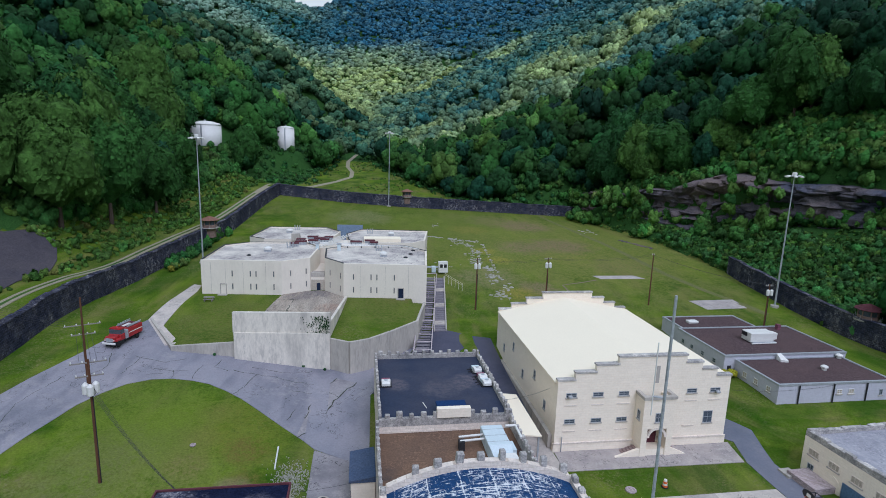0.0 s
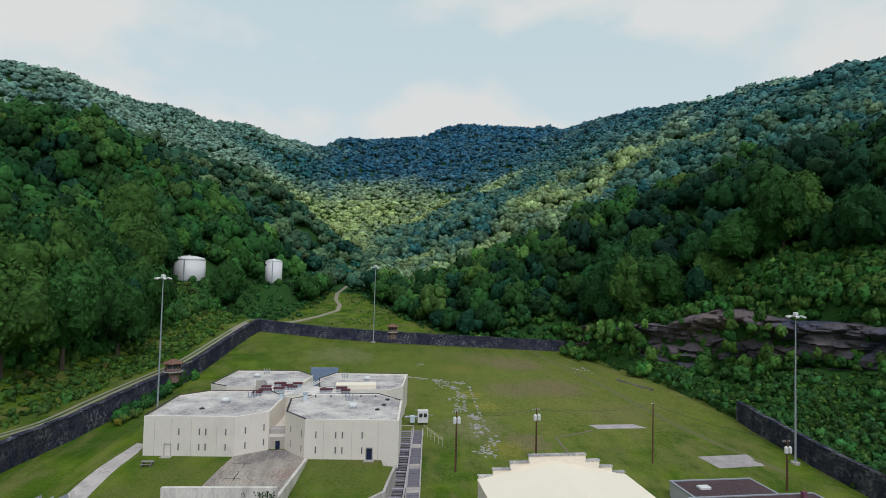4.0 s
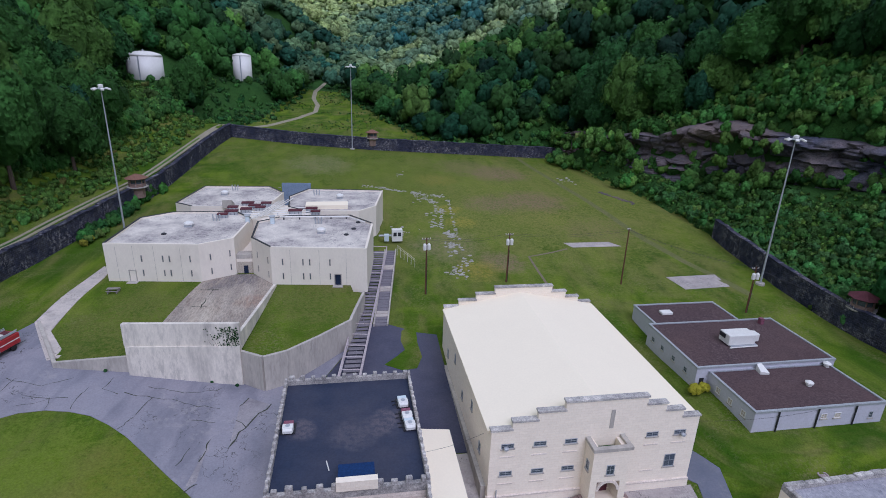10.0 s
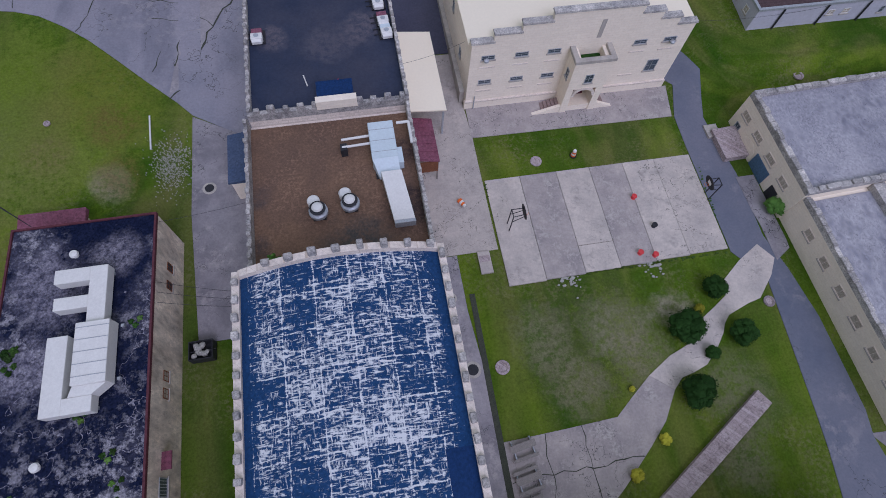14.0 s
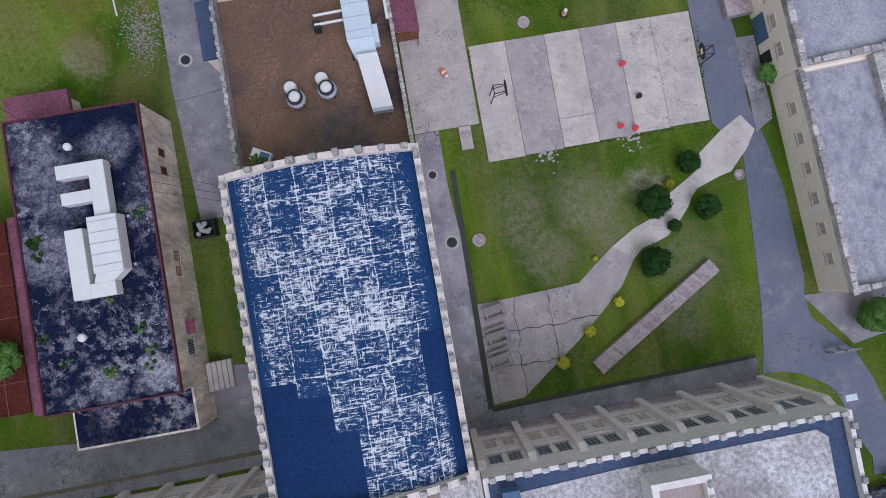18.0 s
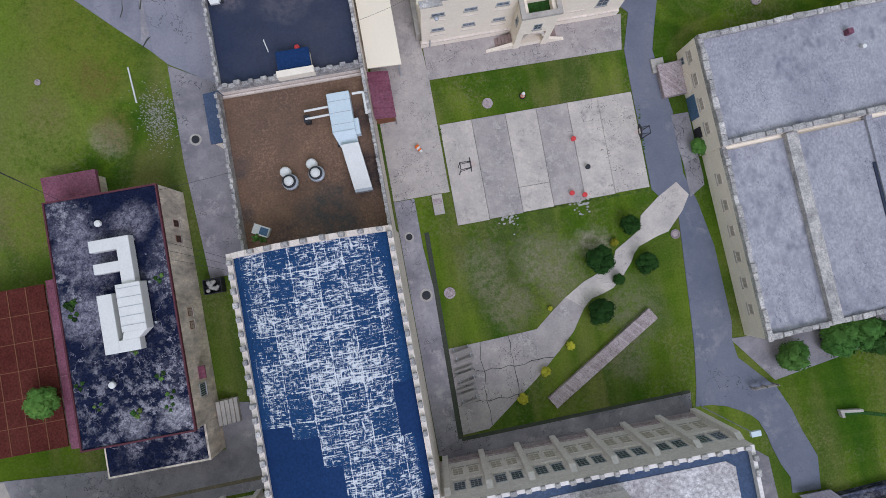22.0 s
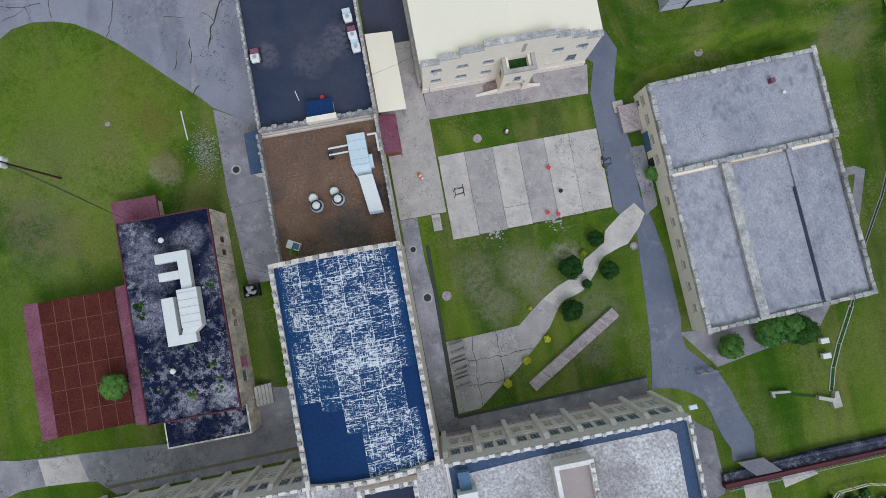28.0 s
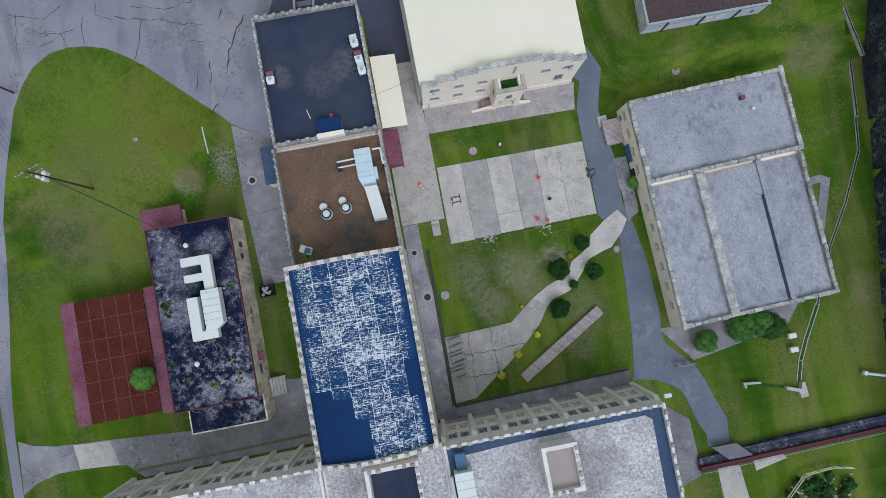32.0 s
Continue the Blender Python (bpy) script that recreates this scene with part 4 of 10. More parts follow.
draped("road_east", [u(*p) for p in [(62.5, 80), (64, 78.4), (62.4, 72.8), (62.6, 50.4), (66, 46), (64.8, 29), (64.4, 24.6), (63.6, 19.1), (62.9, 16.1), (65.5, 15.9), (67.8, 15.2), (69.7, 14.2), (71.2, 13.2), (72.2, 12.1), (73.0, 10), (73.5, 7.6), (74.3, 5), (75.4, 2.7), (75.2, 0.3), (79.7, 0.1), (79.9, 2.2), (80.2, 5.1), (79.4, 7.4), (78.6, 9.4), (77.6, 13), (76, 16.7), (73.5, 19.4), (70.9, 22.3), (70.5, 25), (71, 28), (70.6, 40), (69.4, 47), (68, 52), (68.2, 62), (66.8, 72), (68.6, 80), (66, 86)]],
       ASPHALT_LANE, 0.06, 3.0, label="grey asphalt lane through the yard", category="road")
draped("pavement_dock", [u(*p) for p in [(67.8, 61.4), (70.6, 61.4), (70.8, 56), (71, 51), (70.9, 49.7), (68.4, 48.2), (68.3, 53.8), (68.0, 55.8)]], SLAB_DARK, 0.085, 3.0, label="broken concrete apron before the workshop doors")
draped("pavement_west", [u(*p) for p in [(-7.7, 82.2), (1.4, 77), (1.6, 51), (-2.6, 49), (-7, 49), (-8, 67)]], SLAB_DARK, 0.07, 3.0, label="stained concrete drive beside the castellated wall")
draped("pavement_south_west", [u(*p) for p in [(-9.2, 30.2), (1.4, 28.6), (1.4, 16.2), (-36.5, 16.0), (-39.6, 19.0), (-46, 19.8), (-53, 19.9), (-57.5, 18.8), (-60.2, 17.0), (-59.8, 27.6), (-57, 26.2), (-53, 25.3), (-42.2, 24.5), (-27.6, 23.3), (-23.5, 23), (-9, 23)]], SLAB_DARK, 0.07, 3.0, label="stained concrete paving behind the cell block")
draped("pavement_pale", [u(*p) for p in [(-49.3, 24.8), (-42.2, 24.3), (-40.9, 19.3), (-48.6, 19.9)]], SLAB, 0.095, 3.0, label="newer pale concrete bay in the drive")
draped("gutter_south", [u(*p) for p in [(-37.8, 17.3), (-3.2, 17.7), (-3.2, 18.3), (-20, 18.0), (-37.8, 17.9)]], DIRT, 0.10, 3.0, drop=0, label="mossy open gutter behind the cell wing", category="gutter")
draped("pavement_walk", [u(*p) for p in [(22.6, 16.0), (26.6, 16.0), (26.9, 33), (25.8, 48), (25.8, 55.5), (22.6, 55.5)]], SLAB_DARK, 0.06, 3.0, label="stained dark concrete walk beside the arched hall")
draped("pavement_alley", [u(*p) for p in [(22.6, 55.6), (31.4, 55.6), (31.4, 73.2), (31.1, 78.2), (30.6, 88.4), (22.7, 88.4)]], SLAB, 0.06, 3.0, label="pale concrete walk between the roofs and the yard")
draped("pavement_gym", [u(*p) for p in [(31.3, 73.3), (62.0, 72.9), (62.8, 78.4), (31.3, 78.4)]], COURT_DARK, 0.09, 3.0, label="grey concrete terrace in front of the gymnasium")
draped("pavement_cell_front", [u(*p) for p in [(26.2, 18.0), (62.5, 18.4), (62.2, 15.3), (23.2, 15.4), (23.2, 17.0)]], SLAB_DARK, 0.08, 3.0, label="grey concrete walk along the cell block")
# Flat dark strip drawn for the shadow of the low retaining wall.
draped("lawn_kerb", [u(*p) for p in [(26.4, 17.6), (62.4, 18.3), (62.4, 18.8), (26.4, 18.2)]], CRACK_AND_SHADE, 0.095, 3.0, drop=0, label="dark strip painted as the retaining wall's shadow along the lawn", category="kerb")
draped("pavement_plaza", [u(*p) for p in [(26.7, 31.8), (33.8, 32.0), (40.8, 32.3), (43.5, 34.4), (46.1, 36.3), (48.7, 34.2), (46.4, 30.9), (43.8, 28.5), (39.4, 24.8), (35.2, 21.8), (30.9, 18.7), (26.7, 18.5)]], COURT_DARK, 0.05, 3.0, label="cracked concrete patio with benches")
draped("path_yard", [u(*p) for p in [(46.1, 36.3), (49.4, 38.2), (51.7, 39.0), (53.9, 39.9), (54.7, 41.0), (55.2, 42.1), (57.5, 43.4), (59.5, 44.6), (60.1, 46.7), (63.2, 49.0), (66.6, 50.9), (68.2, 48.6), (66.7, 46.3), (63.9, 43.5), (62.1, 43.1), (58.9, 42.0), (57.9, 41.0), (57.3, 39.9), (55.7, 38.1), (53.7, 36.4), (51.9, 35.8), (50.1, 35.4), (48.7, 34.2)]], SLAB, 0.085, 3.0, label="winding concrete garden path")
draped("path_industry", [u(*p) for p in [(70.2, 25.4), (76, 17.8), (90.8, 20.2), (95, 19.5), (99.6, 25.1), (101, 25.1), (108.2, 38.8), (111.8, 49.2), (109.8, 50.2), (107.2, 50.1), (107.2, 48.6), (109.6, 48.6), (106.4, 39.4), (99.2, 27), (97.8, 25.3), (72, 25.3)]], SLAB_DARK, 0.05, 3.0, label="concrete path round the stone building")
draped("path_upper", [u(*p) for p in [(-45.0, 152.2), (-42.8, 151), (-42.2, 145), (-42.9, 130.6), (-43.3, 122.7), (-37.8, 115.4), (-40.2, 113.9), (-44.4, 120.6), (-47.4, 125.6), (-46.5, 135.9)]], SLAB, 0.06, 1.5, label="pale cracked concrete path up to the cell wings",
       fn=lambda x, y: max(zat(x, y), PLAN * float(valley(x / PLAN, y / PLAN) + (terrace_top(x / PLAN, y / PLAN) - valley(x / PLAN, y / PLAN)) * sstep(113.5, 124, y / PLAN))))
# The two dark spots by the doors are painted shade; the brown one is rust.
draped("apron", [u(*p) for p in [(-20.3, 140.9), (-13.6, 144.6), (-9.8, 144.6), (-4.4, 138.1), (-7.2, 112.5), (-25.2, 114)]], shade("stained_shaded_apron", (0.52, 0.46, 0.375), (0.38, 0.32, 0.25), 0.5, 0.92, big=(0.17, 0.15, 0.145), big_scale=0.16, big_amount=0.75, sharp=0.3, stretch=(1.0, 0.3, 1), grain=0.3, fleck=((0.20, 0.15, 0.12), 1.4, 0.3, 0.5, 0.6), spots=((-9.0, 113.5, 3.4, (0.16, 0.145, 0.15), 0.8), (-13.2, 111.0, 2.6, (0.17, 0.15, 0.15), 0.7), (-6.2, 104.0, 2.4, (0.30, 0.20, 0.15), 0.6))), 0.09, 4.0, label="rust-stained concrete entrance apron with shade painted by the doors")
draped("ball_pad", [u(*p) for p in [(76.5, 168), (91, 168), (93.5, 164.5), (78, 164.5)]], COURT_DARK, 0.06, 4.0, label="bare concrete pad in the field")
draped("ball_pad_near", [u(*p) for p in [(95.8, 143), (110.5, 143.6), (110.2, 136.6), (97.2, 136)]], COURT_DARK, 0.06, 4.0, label="grey concrete pad in the field")
TRACK = [(-69, 20), (-69.8, 60), (-71.3, 104), (-68.8, 137), (-64, 171), (-60.6, 190), (-55.4, 215), (-48.2, 262), (-45.6, 280), (-42.5, 296), (-36, 305), (-27, 313), (-14, 334), (-6, 352), (-5.5, 370), (-9, 390), (-9, 414), (-3, 452)]


def ribbon(line, w):
    """A strip of even width along a line."""
    left, right = [], []
    for i, (x, y) in enumerate(line):
        a, b = line[max(i - 1, 0)], line[min(i + 1, len(line) - 1)]
        d = Vector((b[0] - a[0], b[1] - a[1])).normalized()
        left.append((x - d.y * w / 2, y + d.x * w / 2))
        right.append((x + d.y * w / 2, y - d.x * w / 2))
    return [u(*p) for p in left + right[::-1]]


GRAVEL = shade("pale_track_gravel", (0.36, 0.32, 0.255), (0.27, 0.235, 0.18), 1.4, 0.95, big=(0.16, 0.17, 0.07), big_scale=0.25, big_amount=0.5)
draped("dirt_track", ribbon(TRACK, 2.6), GRAVEL, 0.10, 3.0, label="rutted pale gravel track outside the wall", category="road")
draped("track_verge", ribbon([(x, y) for x, y in TRACK[:8]], 0.8), UNDERGROWTH, 0.115, 3.0, drop=0, label="grass strip between the ruts", category="verge")
draped("shale_bank", [u(*p) for p in [(-78, 104), (-76.5, 112), (-75.3, 124), (-76.2, 131), (-75, 141), (-76.8, 149), (-80, 156), (-84, 155), (-87, 147), (-91, 144), (-94, 132), (-91, 121), (-92, 110), (-86, 101)]], SHALE, 0.15, 3.0, label="bare dark shale bank above the track", category="bank")
draped("path_cliff", ribbon([(96.8, 289), (98, 258), (99.5, 225.4), (102.2, 195.5), (103.6, 170.5), (107, 152), (113, 132)], 2.4), PALE_TURF, 0.05, 3.0, drop=0, label="faint worn track along the side of the field", category="path")
draped("path_field", ribbon([(76, 163.5), (70, 161), (62.6, 158.6), (62.2, 150), (62, 142), (63, 137)], 0.7), DIRT, 0.05, 3.0, drop=0, label="narrow worn dirt path across the field", category="path")


# sealed cracks in the drive
def crack_line(pts, w=0.05, lift=0.075):
    bm = bmesh.new()
    rows, rng = [], random.Random(len(pts) * 7 + int(pts[0][0] * 10))
    dense = []
    for (x0, y0), (x1, y1) in zip(pts, pts[1:]):
        n = max(2, int(math.hypot(x1 - x0, y1 - y0) / 0.9))
        dense += [(x0 + (x1 - x0) * i / n + rng.uniform(-0.2, 0.2), y0 + (y1 - y0) * i / n + rng.uniform(-0.2, 0.2)) for i in range(n)]
    dense.append(pts[-1])
    for i, (x, y) in enumerate(dense):
        a, b = dense[max(i - 1, 0)], dense[min(i + 1, len(dense) - 1)]
        d = Vector((b[0] - a[0], b[1] - a[1])).normalized()
        k = w * rng.uniform(0.4, 1.2)
        rows.append([bm.verts.new((x - d.y * s * k, y + d.x * s * k, zat(x, y) + lift)) for s in (-1, 1)])
    for p, q in zip(rows, rows[1:]):
        bm.faces.new((p[0], p[1], q[1], q[0]))
    return bm


for wide, line in ((0.05, [(-42.8, 108.5), (-43.9, 101.7)]), (0.06, [(-25, 106.1), (-20.5, 105.2), (-17.5, 104.8), (-13.1, 103.4), (-8.4, 102.9)]), (0.06, [(-20.5, 105.2), (-21.7, 101.7), (-22.4, 99.1), (-23.3, 97.5)]),
                   (0.05, [(-31, 107.1), (-31.6, 105.6), (-31.6, 101.8)]), (0.05, [(-39.6, 104.8), (-35.4, 103.9), (-33, 104.6)]), (0.04, [(-35.4, 104.2), (-35.1, 101.5)]), (0.04, [(-35.4, 103.9), (-39.6, 102.1)]),
                   (0.10, [(-5.2, 105.2), (-7.1, 101.6), (-8.2, 98.6), (-9.3, 95.7), (-10, 91)]), (0.12, [(-1.1, 103.3), (-4.2, 98.8), (-6.4, 93.6), (-8.0, 88.3), (-10.7, 85.3)]), (0.08, [(-7.2, 101), (-4.4, 98)]), (0.06, [(-13, 100.1), (-8.1, 99)]),
                   (0.06, [(-11.7, 93.8), (-13, 90.1)]), (0.05, [(-46, 120), (-49, 112), (-47, 104), (-50, 98)]), (0.05, [(-34, 110), (-38, 107), (-44, 109)]), (0.05, [(-10, 108), (-16, 106.6), (-22, 108)]), (0.04, [(-52, 100), (-55, 90), (-54, 82)]), (0.05, [(-28, 110), (-29, 107), (-26, 105.8)])):
    tagged(linked("crack", crack_line([u(*p) for p in line], wide), CRACK_AND_SHADE), "dark sealed crack in the asphalt", "crack", "drive cracks", "structure")

for line in ([(-23.7, 120.5), (-6.5, 119.2)], [(-22.4, 128.6), (-5.7, 127.6)], [(-21.0, 136.4), (-4.8, 135.4)], [(-18.6, 113.8), (-16.6, 142.6)], [(-12.6, 113.2), (-11.2, 144.2)]):
    tagged(linked("crack", crack_line([u(*p) for p in line], 0.09), CRACK_AND_SHADE), "dark open joint in the concrete apron", "joint", "apron joints", "structure")

for line in ([(26.9, 27.5), (42.6, 27.6)], [(26.9, 23.0), (36.8, 22.9)], [(31.6, 31.9), (31.4, 19.2)], [(36.4, 32.1), (36.2, 22.6)]):
    tagged(linked("crack", crack_line([u(*p) for p in line], 0.045, 0.062), CRACK_AND_SHADE), "dark cracked joint in the concrete patio", "joint", "patio joints", "structure")

# ball court of concrete bays
court = tagged(new("court"), "worn concrete basketball court cast in wide bays", "court", kind="structure")
edges = [31.7, 36.75, 42.1, 47.0, 52.0, 56.8, 62.3]
rng = random.Random(5)
for i, (a, b) in enumerate(zip(edges, edges[1:])):
    lo, hi = 50.2 + 0.13 * i, 66.15
    cuts = [lo, lo + 3.9, hi] if i == 2 else [lo, hi]
    for y0, y1 in zip(cuts, cuts[1:]):
        bm = box(a + 0.03, y0 + 0.03, -0.3, b - 0.03, y1 - 0.03, 0.10 + rng.uniform(-0.012, 0.02))
        built("slab", bm, COURT_DARK if i in (1, 3) else SLAB, court)
draped("terrace_joint", [u(*p) for p in [(25.9, 16.2), (26.7, 16.2), (27.1, 50), (26.4, 50)]], CRACK_AND_SHADE, 0.075, 3.0, drop=0, label="mossy open gutter along the walk", category="gutter")


# ---- perimeter walls ----
def run_wall(name, line, tall, thick, material, label, down=1.0, cap=None, step=6.0):
    """A wall that follows the ground along a line of plan points, in bays with stepped tops."""
    root = tagged(new(name), label, "wall", kind="structure")
    for k, ((x0, y0), (x1, y1)) in enumerate(zip(line, line[1:])):
        n = max(1, round(math.hypot(x1 - x0, y1 - y0) / step))
        for i in range(n):
            a, b = Vector((x0 + (x1 - x0) * i / n, y0 + (y1 - y0) * i / n)), Vector((x0 + (x1 - x0) * (i + 1) / n, y0 + (y1 - y0) * (i + 1) / n))
            d = (b - a).normalized()
            s = Vector((-d.y, d.x)) * thick / 2
            e = d * 0.02
            poly = [tuple(p) for p in (a - s, b - s + e, b + s + e, a + s)]
            za, zb = valley(a.x, a.y), valley(b.x, b.y)
            lift = tall + 0.14 * math.sin(3.1 * i + k)
            top = lambda x, y: float(valley(x, y)) + lift
            built("bay", prism(poly, min(za, zb) - down, top), material, root)
            if cap:
                w = s * 1.25
                built("coping", prism([tuple(p) for p in (a - w, b - w, b + w, a + w)], top, lambda x, y: top(x, y) + 0.28), cap, root)
    return root


run_wall("wall_west", WALL_WEST[1:], 5.9, 1.2, DARK_STONE, "high dark rubble-stone prison wall with a pale coping", 1.5, DARK_STONE)
run_wall("wall_north", WALL_NORTH, 5.4, 1.2, DARK_STONE, "dark rubble-stone prison wall across the field", 1.5, DARK_STONE)
run_wall("wall_east", WALL_EAST, 6.0, 1.2, DARK_STONE, "high dark rubble-stone prison wall below the cliff", 1.5, DARK_STONE)

# retaining walls of the upper terrace
terrace = tagged(new("wall_terrace"), "streaked grey concrete retaining wall of the terrace", "wall", kind="structure")
for (x0, y0), (x1, y1) in zip(EDGE[1:9], EDGE[2:10]):
    d = Vector((x1 - x0, y1 - y0)).normalized()
    s = Vector((d.y, -d.x)) * 0.55
    q = d * 0.1
    poly = [(x0 - q.x, y0 - q.y), (x0 + s.x - q.x, y0 + s.y - q.y), (x1 + s.x + q.x, y1 + s.y + q.y), (x1 + q.x, y1 + q.y)]
    built("panel", prism(poly, lambda x, y: float(valley(x, y)) - 1.0, lambda x, y: float(terrace_top(x, y)) + 0.35), CONCRETE, terrace)
rim = []
for i, (x, y) in enumerate(EDGE[1:10]):
    (xa, ya), (xb, yb) = EDGE[max(i, 1)], EDGE[min(i + 2, 9)]
    d = Vector((xb - xa, yb - ya)).normalized()
    rim.append((x - d.y * 3.4, y + d.x * 3.4))
draped("lawn_edge", [u(*p) for p in EDGE[1:10] + rim[::-1]], GRASS, 0.03, 3.0, drop=0.3, label="mown lawn along the terrace edge", category="lawn", fn=lambda x, y: PLAN * float(terrace_top(x / PLAN, y / PLAN)))
built("kerb", prism([(-47.2, 126), (-38.6, 112.4), (-38.1, 112.8), (-46.7, 126.3)], 6.0, lambda x, y: float(terrace_top(x, y)) + 0.25), CONCRETE, terrace)
screen = site("screen_wall", "tall streaked concrete screen wall with ivy at one end", "wall", -16, 111, 5, kind="structure")
built("lower_wall", prism([(-25.9, 110.9), (-6.6, 109.2), (-6.5, 110.3), (-25.8, 112.2)], lambda x, y: float(valley(x, y)) - 1, 10.9), SCREEN, screen)
built("upper_wall", prism([(-26.1, 111.2), (-6.5, 109.6), (-6.4, 110.2), (-26.0, 111.9)], 10.9, 15.2), SCREEN, screen)
built("side_wall", prism([(-7.0, 110.2), (-6.4, 110.2), (-3.6, 137), (-4.2, 137)], 10.0, lambda x, y: 13.2 - 0.085 * (y - 110)), SCREEN, screen, "stained white side wall")


# ---- buildings ----
MERLON = shared_box("merlon", 0.66, 0.48, 0.58, WEATHERED, 0.07)
MERLON_SMALL = shared_box("merlon", 0.52, 0.36, 0.5, WEATHERED, 0.05)
WEAR = random.Random(41)
COPING = [shared_box("coping_stone", l, 0.62, 0.16, WEATHERED, 0.04) for l in (0.8, 1.1, 1.45)]


def ragged(root, line, z):
    """Broken coping stones along a wall top, uneven in length, height and lie."""
    for (x0, y0), (x1, y1) in zip(line, line[1:]):
        far, s, a = math.hypot(x1 - x0, y1 - y0) * PLAN, 0.0, math.degrees(math.atan2(y1 - y0, x1 - x0))
        while s < far:
            k = WEAR.randrange(3)
            long = (0.8, 1.1, 1.45)[k]
            t = min((s + long / 2) / far, 0.99)
            if WEAR.random() > 0.08:
                m = pose(PLAN * (x0 + (x1 - x0) * t), PLAN * (y0 + (y1 - y0) * t), PLAN * z - 0.04, WEAR.uniform(-2, 2), WEAR.uniform(-2, 2), a + WEAR.uniform(-3, 3))
                put("coping_stone", COPING[k], root, Matrix.Translation(-root.location) @ m @ Matrix.Diagonal((1, WEAR.uniform(0.8, 1.2), WEAR.uniform(0.6, 2.0), 1)))
            s += long + WEAR.uniform(0.0, 0.12)


def crenels(root, line, base, gap=1.75, name="merlon", mesh=None, tall=1.0):
    """Merlons along a parapet; base: its height in plan units, or a function of the share along the line."""
    for (x0, y0), (x1, y1) in zip(line, line[1:]):
        n = max(2, round(math.hypot(x1 - x0, y1 - y0) / gap))
        a = math.degrees(math.atan2(y1 - y0, x1 - x0))
        for i in range(n):
            s = (i + 0.5) / n
            z = base(s) if callable(base) else base
            if WEAR.random() < 0.05:
                continue
            m = pose(*u(x0 + (x1 - x0) * s, y0 + (y1 - y0) * s, z - 0.05), WEAR.uniform(-3, 3), WEAR.uniform(-3, 3), a + WEAR.uniform(-4, 4))
            m = Matrix.Translation(-root.location) @ m @ Matrix.Diagonal((WEAR.uniform(0.72, 1.12), WEAR.uniform(0.85, 1.1), tall * WEAR.uniform(0.65, 1.15), 1))
            put(name, mesh or MERLON, root, m)


def parapet(root, line, z0, z1, thick=0.7, material=None, name="parapet", inward=1):
    for (x0, y0), (x1, y1) in zip(line, line[1:]):
        d = Vector((x1 - x0, y1 - y0)).normalized()
        s = Vector((-d.y, d.x)) * thick * inward
        built(name, prism([(x0, y0), (x1, y1), (x1 + s.x, y1 + s.y), (x0 + s.x, y0 + s.y)], z0, z1), material or WEATHERED, root)


def window(root, x, y, z, w, h, face, pane=None, frame_mat=None, bars=(2, 2), deep=0.22, name="window", label="", sill=True):
    """A window set into a wall; x, y, z: the middle of its sill in plan units, w, h in metres; face: where it looks, degrees from +x."""
    a = radians(face)
    m = Matrix.Translation(Vector(u(x, y, z)) - root.location) @ Matrix.Rotation(a - math.pi / 2, 4, "Z")
    top = new(name)
    top.parent, top.matrix_local = root, m
    top.empty_display_size = 0.2
    bm = bmesh.new()
    t = 0.07
    for x0, z0, x1, z1 in ((-w / 2, 0, -w / 2 + t, h), (w / 2 - t, 0, w / 2, h), (-w / 2 + t, h - t, w / 2 - t, h), (-w / 2 + t, 0, w / 2 - t, t)):
        box(x0, -0.03, z0, x1, 0.06, z1, bm)
    for i in range(1, bars[0]):
        c = -w / 2 + w * i / bars[0]
        box(c - 0.02, -0.02, t, c + 0.02, 0.035, h - t, bm)
    for i in range(1, bars[1]):
        c = h * i / bars[1]
        box(-w / 2 + t, -0.02, c - 0.02, w / 2 - t, 0.03, c + 0.02, bm)
    part("frame", bm, frame_mat or METAL_GREY, top)
    part("pane", box(-w / 2 + t, -0.02, t, w / 2 - t, 0.015, h - t), pane or GLASS, top)
    if sill:
        part("sill", box(-w / 2 - 0.12, -0.02, -0.14, w / 2 + 0.12, 0.14, 0.0), CONCRETE, top)
    return top


# gymnasium
gym = site("gymnasium", "large cream limestone gymnasium with stepped gables and a low cream roof", "building", 46.5, 98, 0)
GX0, GX1, GY0, GY1 = 31.2, 61.9, 78.5, 117.6
STEPS = [31.2, 34.1, 37.6, 41.4, 53.4, 56.4, 59.2, 61.9]
TOPS = [13.1, 14.35, 15.6, 16.9, 15.6, 14.35, 13.1]
for name, y0, y1 in (("front_wall", GY0, GY0 + 0.7), ("back_wall", GY1 - 0.7, GY1)):
    bm = bmesh.new()
    for a, b, z in zip(STEPS, STEPS[1:], TOPS):
        box(a, y0, -1.5, b, y1, z, bm)
    bmesh.ops.remove_doubles(bm, verts=bm.verts[:], dist=0.001)
    built(name, bm, PALE_STONE, gym)
    for a, b, z in zip(STEPS, STEPS[1:], TOPS):
        built("coping", box(a - 0.12, y0 - 0.15, z, b + 0.12, y1 + 0.15, z + 0.28), WEATHERED, gym, "weather-stained stone coping")
built("west_wall", box(GX0, GY0 + 0.7, -1.5, GX0 + 0.7, GY1 - 0.7, 12.75), PALE_STONE, gym)
built("east_wall", box(GX1 - 0.7, GY0 + 0.7, -1.5, GX1, GY1 - 0.7, 12.75), PALE_STONE, gym)
bm = bmesh.new()
ys = (GY0 + 0.71, GY1 - 0.71)
prof = [(GX0 - 0.35, 12.75), (46.55, 15.9), (GX1 + 0.35, 12.75), (GX1 + 0.35, 12.45), (46.55, 15.5), (GX0 - 0.35, 12.45)]
